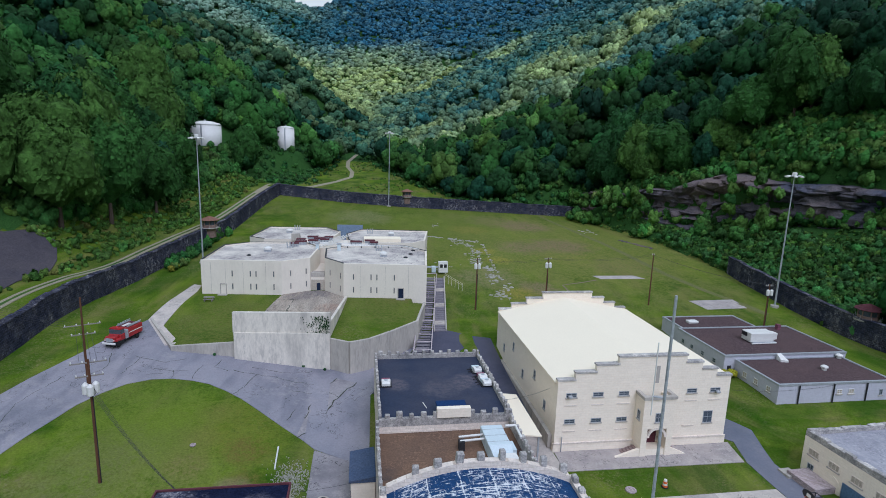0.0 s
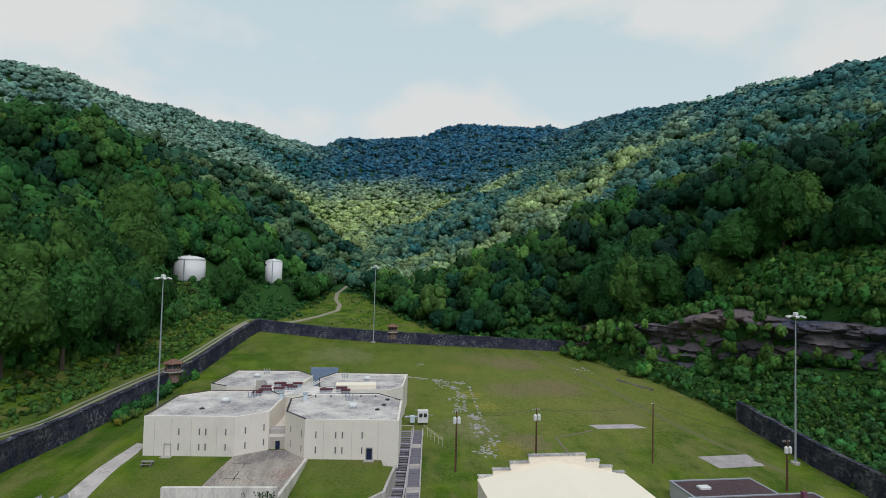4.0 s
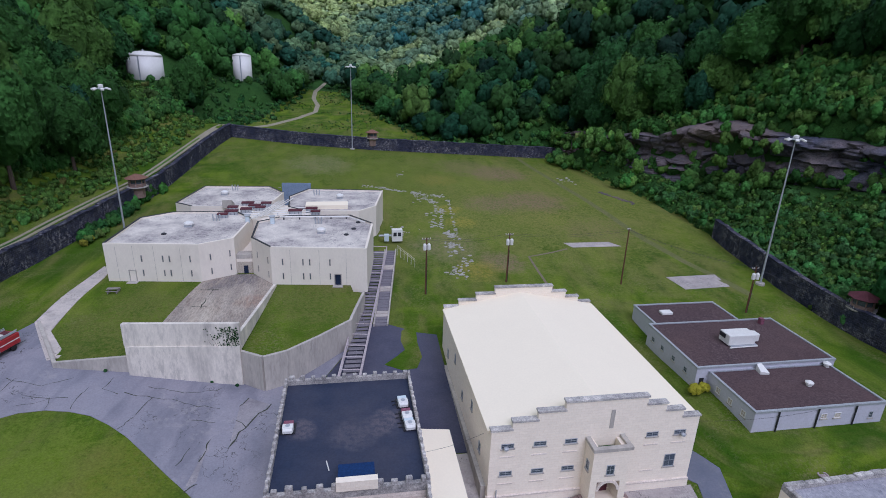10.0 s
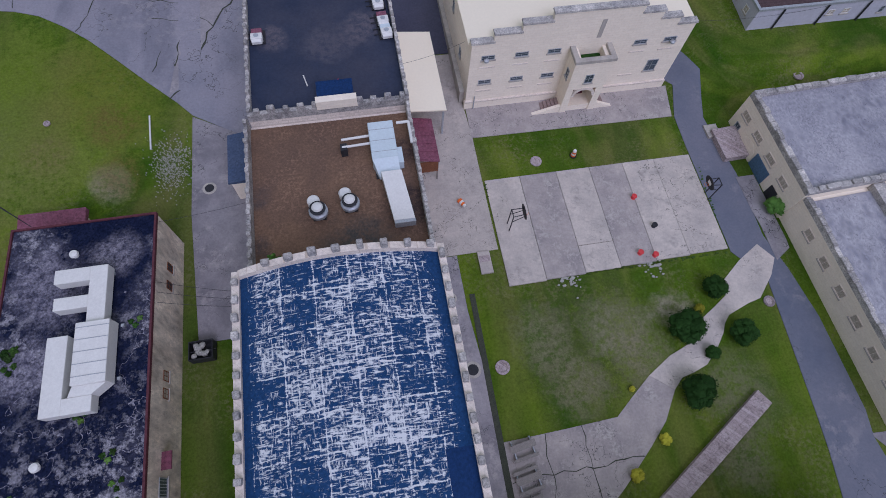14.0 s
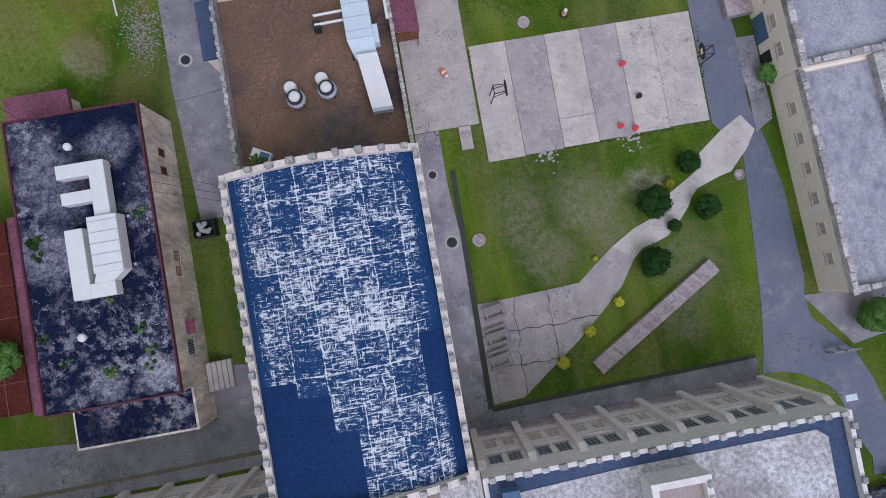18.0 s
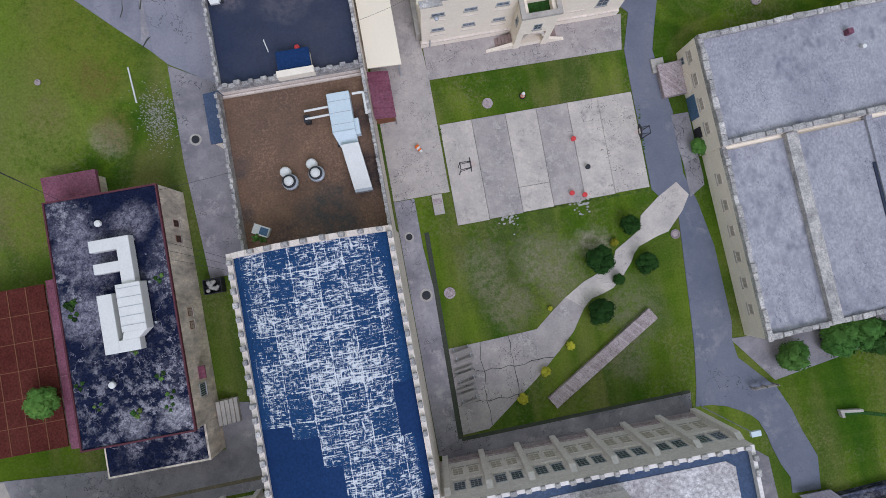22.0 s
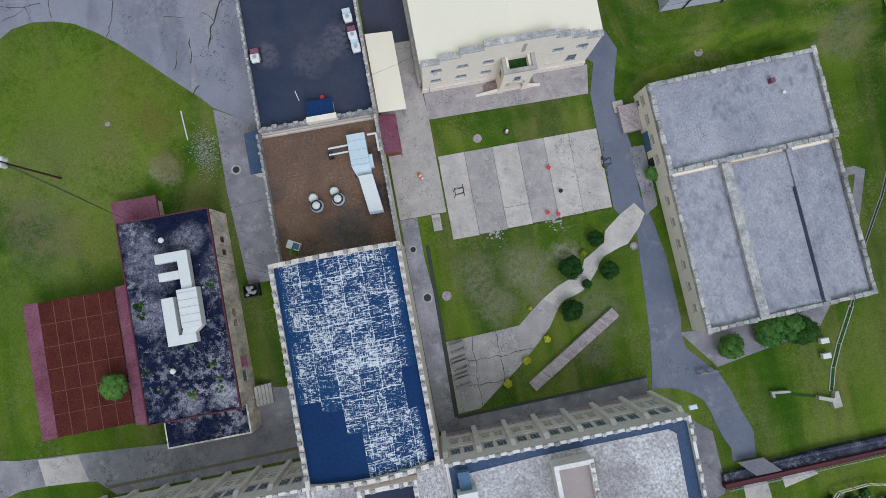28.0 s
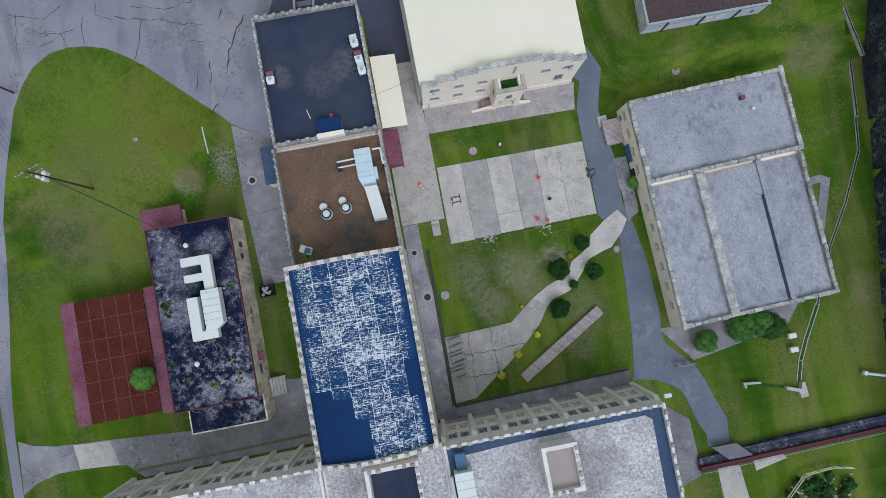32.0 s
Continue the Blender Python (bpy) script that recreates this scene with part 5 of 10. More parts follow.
ends = [[bm.verts.new((x, y, z)) for x, z in prof] for y in ys]
for i in range(6):
    bm.faces.new((ends[0][i], ends[0][(i + 1) % 6], ends[1][(i + 1) % 6], ends[1][i]))
bm.faces.new(ends[0])
bm.faces.new(ends[1])
built("roof", bm, CREAM_ROOF, gym)
built("plinth", box(GX0 - 0.18, GY0 - 0.18, -1.5, GX1 + 0.18, GY0 + 0.4, 2.0), PALE_STONE, gym)
built("string_course", box(GX0 - 0.1, GY0 - 0.28, 2.0, GX1 + 0.1, GY0, 2.25), LIMESTONE, gym)
for x in (33.6, 38.2, 42.7):
    window(gym, x, GY0, 10.2, 1.45, 0.62, 270)
    window(gym, x, GY0, 5.6, 1.45, 0.62, 270)
    built("sill_band", box(x - 1.1, GY0 - 0.09, 8.7, x + 1.1, GY0, 8.9), LIMESTONE, gym)
    built("sill_band", box(x - 1.1, GY0 - 0.09, 4.1, x + 1.1, GY0, 4.3), LIMESTONE, gym)
for x in (54.9, 59.2):
    window(gym, x, GY0, 10.2, 1.45, 0.62, 270)
    built("sill_band", box(x - 1.1, GY0 - 0.09, 8.7, x + 1.1, GY0, 8.9), LIMESTONE, gym)
window(gym, 58.4, GY0, 4.6, 1.35, 1.75, 270)
built("sill_band", box(53.8, GY0 - 0.09, 4.1, 56.0, GY0, 4.3), LIMESTONE, gym)
for x, z in ((33.3, 10.4), (59.5, 10.3)):
    built("wall_fan", lathe([(0.3, 0), (0.36, 0.08), (0.36, 0.3), (0.16, 0.42)], (x, GY0 - 0.42, z - 0.1), 12), METAL_GREY, gym, "round wall-mounted fan housing")
built("niche", box(48.1, GY0 - 0.06, 12.2, 48.7, GY0, 15.2), CONCRETE, gym, "tall narrow slot panel")
for i, y in enumerate((84, 90, 97, 104, 111)):
    window(gym, GX0, y, 8.4 if i % 2 else 5.5, 0.8, 1.3, 180)
built("gutter_ledge", box(GX0 - 0.7, GY0 + 1, -0.5, GX0 - 0.02, GY1 - 1, 3.2), CONCRETE, gym, "low concrete ledge along the wall")
built("downpipe", rod((GX0 + 1.2, GY0 - 0.3, 0.3), (GX0 + 1.2, GY0 - 0.3, 3.4), 0.09), METAL_GREY, gym)
# its porch
PX0, PX1, PY = 45.0, 50.4, 75.8
bm = bmesh.new()
box(PX0, PY, -0.5, PX0 + 1.0, GY0, 10.6, bm)
box(PX1 - 1.0, PY, -0.5, PX1, GY0, 10.6, bm)
box(PX0 + 1.0, PY, 5.4, PX1 - 1.0, PY + 0.6, 10.6, bm)
box(PX0 + 1.0, PY + 0.2, -0.5, PX1 - 1.0, GY0, 1.7, bm)
porch = built("porch", bm, PALE_STONE, gym, "pale stone entrance porch with an arched doorway")
bm = bmesh.new()
for i in range(9):
    a0, a1 = math.pi * i / 9, math.pi * (i + 1) / 9
    cx, r0, r1 = 47.7, 1.35, 1.75
    pts = [(cx + r * math.cos(a), 3.9 + r * math.sin(a)) for r, a in ((r0, a0), (r1, a0), (r1, a1), (r0, a1))]
    f = [bm.verts.new((x, PY - 0.08, z)) for x, z in pts]
    b_ = [bm.verts.new((x, PY + 0.3, z)) for x, z in pts]
    bm.faces.new(f)
    bm.faces.new(b_[::-1])
    for k in range(4):
        bm.faces.new((f[k], b_[k], b_[(k + 1) % 4], f[(k + 1) % 4]))
built("arch", bm, LIMESTONE, gym, "stone voussoir arch over the doorway")
built("porch_door", box(46.5, GY0 - 0.5, 1.7, 48.9, GY0 - 0.3, 4.6), MAROON, gym, "dark red double door")
window(gym, 47.7, PY, 6.6, 0.95, 1.3, 270)
window(gym, PX0, 77.2, 6.6, 0.7, 1.3, 180)
bm = bmesh.new()
for x0, y0, x1, y1 in ((PX0 - 0.2, PY - 0.2, PX1 + 0.2, PY + 0.5), (PX0 - 0.2, PY + 0.5, PX0 + 0.5, GY0), (PX1 - 0.5, PY + 0.5, PX1 + 0.2, GY0)):
    box(x0, y0, 10.6, x1, y1, 11.1, bm)
built("porch_coping", bm, CONCRETE, gym, "mossy grey coping of the porch")
built("porch_roof", box(PX0 + 1.0, PY + 0.6, 8.9, PX1 - 1.0, GY0, 9.3), FOREST_FLOOR, gym, "moss-covered porch roof")
for side, x_top, x_bot in ((0, PX0, 40.9), (1, PX1, 53.2)):
    n = 8 if side == 0 else 5
    for i in range(n):
        s0, s1 = x_top + (x_bot - x_top) * i / n, x_top + (x_bot - x_top) * (i + 1) / n
        built("porch_step", box(min(s0, s1), PY + 0.6, -0.5, max(s0, s1), GY0 - 0.6, 1.7 - 1.5 * (i + 1) / n), shade("tread", (0.30, 0.22, 0.2), (0.24, 0.18, 0.16), 2.0) if i == 0 and side == 0 else bpy.data.materials["tread"], gym)
    built("stair_cheek", prism([(min(x_top, x_bot), PY + 0.1), (max(x_top, x_bot), PY + 0.1), (max(x_top, x_bot), PY + 0.58), (min(x_top, x_bot), PY + 0.58)], -0.5, lambda x, y: 1.9 - 1.3 * abs(x - x_top) / abs(x_bot - x_top)), PALE_STONE, gym)

# castellated buildings: arched auditorium, grit roof, tar roof
aud = site("auditorium", "castellated limestone hall with a worn blue-black arched roof", "building", 12, 33, 0)
AX0, AX1, AY0, AY1 = 1.5, 22.5, 15.4, 50.7


def arch_z(x, low=14.6, rise=2.7):
    s = (x - AX0) / (AX1 - AX0)
    return low + rise * (1 - (2 * s - 1) ** 2)


built("west_wall", box(AX0, AY0, -1, AX0 + 0.7, AY1, 15.4), LIMESTONE, aud)
built("east_wall", box(AX1 - 0.7, AY0, -1, AX1, AY1, 15.4), LIMESTONE, aud)
for name, y0, y1 in (("south_wall", AY0, AY0 + 0.7), ("north_wall", AY1 - 0.7, AY1)):
    bm = bmesh.new()
    xs = np.linspace(AX0 + 0.7, AX1 - 0.7, 15)
    ends = [[bm.verts.new((x, y, z)) for x, z in [(AX1 - 0.7, -1), (AX0 + 0.7, -1)] + [(a, arch_z(a) + 0.75) for a in xs]] for y in (y0, y1)]
    bm.faces.new(ends[0])
    bm.faces.new(ends[1][::-1])
    for k in range(len(ends[0])):
        n = (k + 1) % len(ends[0])
        bm.faces.new((ends[0][k], ends[1][k], ends[1][n], ends[0][n]))
    built(name, bm, LIMESTONE, aud)
crenels(aud, [(AX0 + 0.35, AY0 + 1), (AX0 + 0.35, AY1 - 0.3)], 15.4)
crenels(aud, [(AX1 - 0.35, AY0 + 1), (AX1 - 0.35, AY1 - 0.3)], 15.4)
crenels(aud, [(AX0 + 0.3, AY1 - 0.35), (AX1 - 0.3, AY1 - 0.35)], lambda s: arch_z(AX0 + s * (AX1 - AX0)) + 0.7, 2.3, tall=1.5)
crenels(aud, [(AX0 + 0.3, AY0 + 0.35), (AX1 - 0.3, AY0 + 0.35)], lambda s: arch_z(AX0 + s * (AX1 - AX0)) + 0.7, 2.0)


def worn_membrane():
    """Blue-black roofing whose white coat has flaked off along and across the sheets."""
    m = shade("flaking_membrane", (0.013, 0.044, 0.125), (0.022, 0.062, 0.16), 0.6, 0.8, bump_scale=2, spec=0.08)
    t = m.node_tree
    p = t.nodes["Principled BSDF"]
    was = p.inputs["Base Color"].links[0].from_socket
    geo = t.nodes.new("ShaderNodeNewGeometry")

    def scaled(src, stretch, sc, detail=8.0):
        mp = t.nodes.new("ShaderNodeMapping")
        mp.inputs["Scale"].default_value, mp.inputs["Rotation"].default_value = stretch, (0, 0, 0.03)
        n = t.nodes.new("ShaderNodeTexNoise")
        n.inputs["Scale"].default_value, n.inputs["Detail"].default_value, n.inputs["Roughness"].default_value = sc, detail, 0.68
        t.links.new(src, mp.inputs["Vector"])
        t.links.new(mp.outputs[0], n.inputs["Vector"])
        return n

    def madd(a, k, b):
        n = t.nodes.new("ShaderNodeMath")
        n.operation = "MULTIPLY_ADD"
        n.inputs[1].default_value = k
        t.links.new(a, n.inputs[0])
        if isinstance(b, float):
            n.inputs[2].default_value = b
        else:
            t.links.new(b, n.inputs[2])
        return n.outputs[0]

    pos = geo.outputs["Position"]
    across, down = scaled(pos, (0.5, 2.3, 1), 2.6).outputs["Fac"], scaled(pos, (2.3, 0.6, 1), 2.4).outputs["Fac"]
    top = t.nodes.new("ShaderNodeMath")
    top.operation = "MAXIMUM"
    t.links.new(across, top.inputs[0])
    t.links.new(madd(down, 1.0, -0.03), top.inputs[1])
    warp = t.nodes.new("ShaderNodeVectorMath")
    warp.operation = "MULTIPLY_ADD"
    warp.inputs[1].default_value = (0.35, 0.35, 0)
    t.links.new(scaled(pos, (1, 1, 1), 0.9, 5.0).outputs["Color"], warp.inputs[0])
    t.links.new(pos, warp.inputs[2])
    value = madd(scaled(pos, (0.9, 1.2, 1), 0.34, 4.0).outputs["Fac"], 0.24, top.outputs[0])
    for wide, tall, gap, seam_gain, cell_gain in ((2.6, 2.9, 0.09, 0.09, 0.075), (2.7, 0.98, 0.05, 0.045, 0.04)):
        seam = t.nodes.new("ShaderNodeTexBrick")
        seam.offset = 0.0 if tall > 2 else 0.4
        for k, v in (("Scale", 1.0), ("Mortar Size", gap), ("Mortar Smooth", 0.9), ("Brick Width", wide), ("Row Height", tall), ("Color1", (0, 0, 0, 1)), ("Color2", (1, 1, 1, 1)), ("Mortar", (0.5, 0.5, 0.5, 1))):
            seam.inputs[k].default_value = v
        t.links.new(warp.outputs[0], seam.inputs["Vector"])
        value = madd(seam.outputs["Fac"], seam_gain, value)
        value = madd(seam.outputs["Color"], cell_gain, value)
    # the coat never reached the two long edges
    sep, edge = t.nodes.new("ShaderNodeSeparateXYZ"), t.nodes.new("ShaderNodeMapRange")
    t.links.new(warp.outputs[0], sep.inputs[0])
    gap_ = t.nodes.new("ShaderNodeMath")
    gap_.operation = "SUBTRACT"
    gap_.inputs[1].default_value = (cols[1] + cols[-2]) / 2 * PLAN
    away = t.nodes.new("ShaderNodeMath")
    away.operation = "ABSOLUTE"
    t.links.new(sep.outputs["X"], gap_.inputs[0])
    t.links.new(gap_.outputs[0], away.inputs[0])
    half = (cols[-2] - cols[1]) / 2 * PLAN
    edge.inputs["From Min"].default_value, edge.inputs["From Max"].default_value = half - 0.2, half + 1.0
    t.links.new(away.outputs[0], edge.inputs["Value"])
    value = madd(edge.outputs[0], -0.22, value)
    r = t.nodes.new("ShaderNodeMapRange")
    r.inputs["From Min"].default_value, r.inputs["From Max"].default_value = 0.705, 0.785
    t.links.new(value, r.inputs["Value"])
    mix = t.nodes.new("ShaderNodeMixRGB")
    mix.inputs[2].default_value = (0.64, 0.655, 0.68, 1)
    t.links.new(r.outputs[0], mix.inputs[0])
    t.links.new(was, mix.inputs[1])
    t.links.new(mix.outputs[0], p.inputs["Base Color"])
    return m


cols = [AX0 + 0.7, 3.7, 6.3, 9.6, 11.8, 14.8, 17.2, 19.2, 20.8, AX1 - 0.7]
FLAKED = worn_membrane()
rows = [AY0 + 0.7, 19.6, 23.1, 24.8, 26.9, 28.5, 31.2, 34.6, 38.2, 42.0, 46.0, AY1 - 0.7]
bare_below = [28.5, 28.5, 26.9, 23.1, 0, 0, 0, 0, 31.2]
for i, (a, b) in enumerate(zip(cols, cols[1:])):
    for j, (y0, y1) in enumerate(zip(rows, rows[1:])):
        clean = y1 <= bare_below[i] or (i == 7 and 24 < y0 < 31)
        mid = (a + b) / 2
        lift = 0.012 * ((i * 3 + j) % 3)
        bm = bmesh.new()
        for p, q in ((a, mid), (mid, b)):
            prism([(p, y0 - 0.08), (q, y0 - 0.08), (q, y1), (p, y1)], lambda x, y: arch_z(x) - 0.35, lambda x, y: arch_z(x) - 0.05 + lift, bm)
        bmesh.ops.remove_doubles(bm, verts=bm.verts[:], dist=0.001)
        built("membrane_sheet", bm, BLUE_TAR if clean else FLAKED, aud)

grit = site("grit_roof_hall", "castellated stone hall with a rust-brown grit roof", "building", 12, 62, 0)
BX0, BX1, BY0, BY1 = 1.8, 22.2, 50.9, 73.2
built("wall", box(BX0, BY0, -1, BX1, BY1, 8.4), LIMESTONE, grit)
built("roof", box(BX0 + 0.43, BY0 + 0.1, 8.4, BX1 - 0.43, BY1 - 0.6, 8.75), RUST_GRIT, grit, "rust-brown grit roof with dark stains and painted parapet shade")
parapet(grit, [(BX0, BY1), (BX0, BY0)], 8.4, 10.2, 0.42)
parapet(grit, [(BX1, BY0), (BX1, BY1)], 8.4, 10.2, 0.42)
crenels(grit, [(BX0 + 0.22, BY0 + 0.2), (BX0 + 0.22, BY1)], 10.2, 1.4, mesh=MERLON_SMALL)
crenels(grit, [(BX1 - 0.22, BY0 + 0.2), (BX1 - 0.22, BY1)], 10.2, 1.4, mesh=MERLON_SMALL)
tar = site("tar_roof_hall", "castellated stone hall with a dark tar roof", "building", 12, 86, 0)
TX0, TX1, TY0, TY1 = 2.3, 22.3, 73.3, 98.2
built("wall", box(TX0, TY0, -1, TX1, TY1, 9.4), LIMESTONE, tar)
built("roof", box(TX0 + 0.43, TY0 + 0.6, 9.4, TX1 - 0.43, TY1 - 0.6, 9.8), TAR, tar, "dark blue-black tar roof with pale dried puddles")
parapet(tar, [(TX0, TY1), (TX0, TY0)], 9.4, 10.6, 0.42)
parapet(tar, [(TX1, TY0), (TX1, TY1)], 9.4, 10.6, 0.42)
parapet(tar, [(TX0 + 0.43, TY0), (TX1 - 0.43, TY0)], 9.4, 10.6, 0.6)
parapet(tar, [(TX1 - 0.43, TY1), (TX0 + 0.43, TY1)], 9.4, 10.6, 0.6)
crenels(tar, [(TX0 + 0.22, TY0), (TX0 + 0.22, TY1)], 10.6, 1.4, mesh=MERLON_SMALL)
crenels(tar, [(TX1 - 0.22, TY0), (TX1 - 0.22, TY1)], 10.6, 1.4, mesh=MERLON_SMALL)
crenels(tar, [(TX0 + 0.3, TY0 + 0.3), (TX1, TY0 + 0.3)], 10.6, 1.8, tall=1.3)
crenels(tar, [(TX0 + 0.3, TY1 - 0.3), (TX1, TY1 - 0.3)], 10.6, 1.6)
# tin shed and porch beside the tar roof
shed = site("lean_to_shed", "long shed with a cream metal roof against the castellated wall", "shed", 24.6, 81, 0)
bm = bmesh.new()
prism([(22.6, 74.3), (27.5, 74.3), (27.5, 88.6), (22.6, 88.6)], lambda x, y: 6.55 - 0.12 * (x - 22), lambda x, y: 6.75 - 0.12 * (x - 22), bm)
built("roof", bm, CREAM_ROOF, shed)
for y in (74.6, 81.3, 88.1):
    built("post", box(27.0, y, -0.3, 27.25, y + 0.25, 5.97), METAL_GREY, shed)
built("wall", box(22.7, 88.2, -0.3, 27.1, 88.4, 5.9), METAL_WHITE, shed)
built("roof_seam", box(22.7, 80.9, 6.0, 27.4, 81.02, 6.06), METAL_GREY, shed)
porch_tin = site("tin_porch", "rusty red tin porch roof on posts", "porch", 23.6, 70.5, 0)
built("roof", prism([(22.3, 67.2), (25.4, 67.2), (25.4, 74.2), (22.3, 74.2)], lambda x, y: 5.5 - 0.25 * (x - 22), lambda x, y: 5.62 - 0.25 * (x - 22)), RED_TIN, porch_tin)
for i in range(6):
    y = 67.4 + i * 1.3
    built("roof_rib", prism([(22.4, y), (25.3, y), (25.3, y + 0.09), (22.4, y + 0.09)], lambda x, y: 5.62 - 0.25 * (x - 22), lambda x, y: 5.68 - 0.25 * (x - 22)), RED_TIN, porch_tin)
for y in (67.4, 70.6, 73.8):
    built("post", box(25.1, y, -0.3, 25.3, y + 0.2, 4.7), WOOD_GREY, porch_tin)
built("end_board", box(22.4, 67.25, 2.4, 25.2, 67.4, 4.7), RUST, porch_tin)

# cell block
cell = site("cell_block", "pale four-storey castellated cell block with paired windows between piers", "building", 42, 0, 0)
CX0, CX1, CY0, CY1, CT = 23.1, 62.6, -16.0, 15.2, 14.6
built("wall", box(CX0, CY0, -1, CX1, CY1, CT - 0.6), CELL_STONE, cell)
built("tar_margin", box(CX0 + 0.5, CY0 + 0.5, CT - 0.6, CX1 - 0.5, CY1 - 0.5, CT - 0.35), BLUE_FELT, cell, "blue-black tar margin of the roof")
built("gravel_roof", prism([(CX0 + 1.2, CY0 + 2), (CX1 - 2.9, CY0 + 2), (CX1 - 2.5, CY1 - 2.6), (CX1 - 3.6, CY1 - 1.7), (CX0 + 14, CY1 - 1.9), (CX0 + 3, CY1 - 2.4)], CT - 0.35, CT - 0.27), GRAVEL_ROOF, cell, "white gravel roof with dark patches")
parapet(cell, [(CX0, CY1), (CX1, CY1)], CT - 0.6, CT + 0.5, 0.5, CELL_STONE, inward=-1)
parapet(cell, [(CX1, CY1 - 0.51), (CX1, CY0)], CT - 0.6, CT + 0.5, 0.5, CELL_STONE, inward=-1)
crenels(cell, [(CX0, CY1 - 0.25), (CX1, CY1 - 0.25)], CT + 0.5, 1.9, tall=0.7)
crenels(cell, [(CX1 - 0.25, CY1 - 0.6), (CX1 - 0.25, CY0)], CT + 0.5, 1.9, tall=0.7)
NB = 7
bw = (CX1 - CX0 - 0.6) / NB
for i in range(NB + 1):
    x = CX0 + 0.3 + i * bw
    built("pier", prism([(x - 0.42, CY1), (x + 0.42, CY1), (x + 0.42, CY1 + 0.75), (x - 0.42, CY1 + 0.75)], -1, lambda a, b: 12.8 - 1.2 * (b - CY1)), CELL_STONE, cell)
    if i < NB:
        for k in (0.3, 0.7):
            window(cell, x + bw * k, CY1, 9.0, 1.25, 2.1, 90, bars=(3, 4))
            window(cell, x + bw * k, CY1, 3.8, 1.25, 2.1, 90, pane=BOARD, frame_mat=CELL_STONE, bars=(2, 3))
built("string_course", box(CX0, CY1, 7.6, CX1, CY1 + 0.14, 7.9), CELL_STONE, cell)
built("plinth", box(CX0, CY1, -1, CX1, CY1 + 0.25, 1.3), PINK_WOOD, cell, "pinkish stone plinth")
# light well and plant on its roof
bm = bmesh.new()
for x0, y0, x1, y1 in ((39.4, 4.2, 45.6, 4.9), (39.4, 11.7, 45.6, 12.4), (39.4, 4.9, 40.1, 11.7), (44.9, 4.9, 45.6, 11.7)):
    box(x0, y0, CT - 0.4, x1, y1, 17.4, bm)
built("roof_tower", bm, CELL_STONE, cell, "low parapet tower on the roof")
built("tower_roof", box(40.1, 4.9, CT - 0.4, 44.9, 11.7, 16.5), shade("pink_gravel", (0.42, 0.35, 0.32), (0.34, 0.28, 0.26), 2.0, 0.95), cell)
crenels(cell, [(39.7, 4.5), (45.3, 4.5)], 17.4, 1.5, tall=0.5)
crenels(cell, [(45.3, 4.9), (45.3, 12.2)], 17.4, 1.5, tall=0.5)
# west wing of the block
wing = site("cell_block_west_wing", "pale castellated cell wing with tall windows", "building", -18, 0, 0)
built("wall", box(-39, CY0, -1, 1.3, 15.6, 13.4), CELL_STONE, wing)
built("roof", box(-38.5, CY0 + 0.5, 13.4, 0.8, 15.1, 13.7), GRAVEL_ROOF, wing)
parapet(wing, [(-39, 15.6), (1.3, 15.6)], 13.4, 14.6, 0.5, CELL_STONE, inward=-1)
crenels(wing, [(-39, 15.35), (1.3, 15.35)], 14.6, 1.9, tall=0.7)
for i in range(8):
    x = -38.6 + i * 5.6
    built("pier", prism([(x - 0.42, 15.6), (x + 0.42, 15.6), (x + 0.42, 16.3), (x - 0.42, 16.3)], -1, lambda a, b: 12.4 - 1.2 * (b - 15.6)), CELL_STONE, wing)
    if i < 7:
        for k in (1.7, 3.9):
            window(wing, x + k, 15.6, 8.6, 1.25, 2.1, 90, bars=(3, 4))
            window(wing, x + k, 15.6, 3.6, 1.25, 2.1, 90, pane=BOARD, frame_mat=CELL_STONE, bars=(2, 3))
link = site("cell_block_link", "castellated central link between the cell wings", "building", 12, 0, 0)
built("wall", box(1.4, CY0, -1, 23.0, 15.2, 12.6), CELL_STONE, link)
built("roof", box(1.9, CY0 + 0.5, 12.6, 22.6, 14.9, 12.9), GRAVEL_ROOF, link)
bm = bmesh.new()
for x0, y0, x1, y1 in ((9.0, 4.0, 18.4, 4.7), (9.0, 13.0, 18.4, 13.7), (9.0, 4.7, 9.7, 13.0), (17.7, 4.7, 18.4, 13.0)):
    box(x0, y0, 12.9, x1, y1, 15.2, bm)
built("skylight_curb", bm, CELL_STONE, link, "castellated curb round a dark roof well")
built("well_floor", box(9.7, 4.7, 12.9, 17.7, 13.0, 13.1), TAR, link)
crenels(link, [(9.2, 13.3), (18.2, 13.3)], 15.2, 1.4, tall=0.6)
crenels(link, [(18.0, 13), (18.0, 4.4)], 15.2, 1.4, tall=0.6)

# stone workshop building to the east
work = site("workshop_building", "long stone workshop with grey felt roofs and parapets", "building", 87, 48, -1)
WX0, WX1, WY0, WYM, WY1 = 71.4, 102.9, 25.6, 54.4, 71.0
built("north_block", box(WX0, WYM, -2, WX1, WY1, 6.0), PALE_STONE, work)
built("north_roof", box(WX0 + 0.7, WYM + 0.7, 6.0, WX1 - 0.7, WY1 - 0.7, 6.25), GREY_FELT, work, "grey weathered felt roof")
built("south_block", box(WX0 + 0.3, WY0, -2, WX1 + 0.2, WYM - 0.02, 5.0), PALE_STONE, work)
built("south_roof", box(WX0 + 0.9, WY0 + 0.6, 5.0, 81.3, WYM - 0.6, 5.2), GREY_FELT, work)
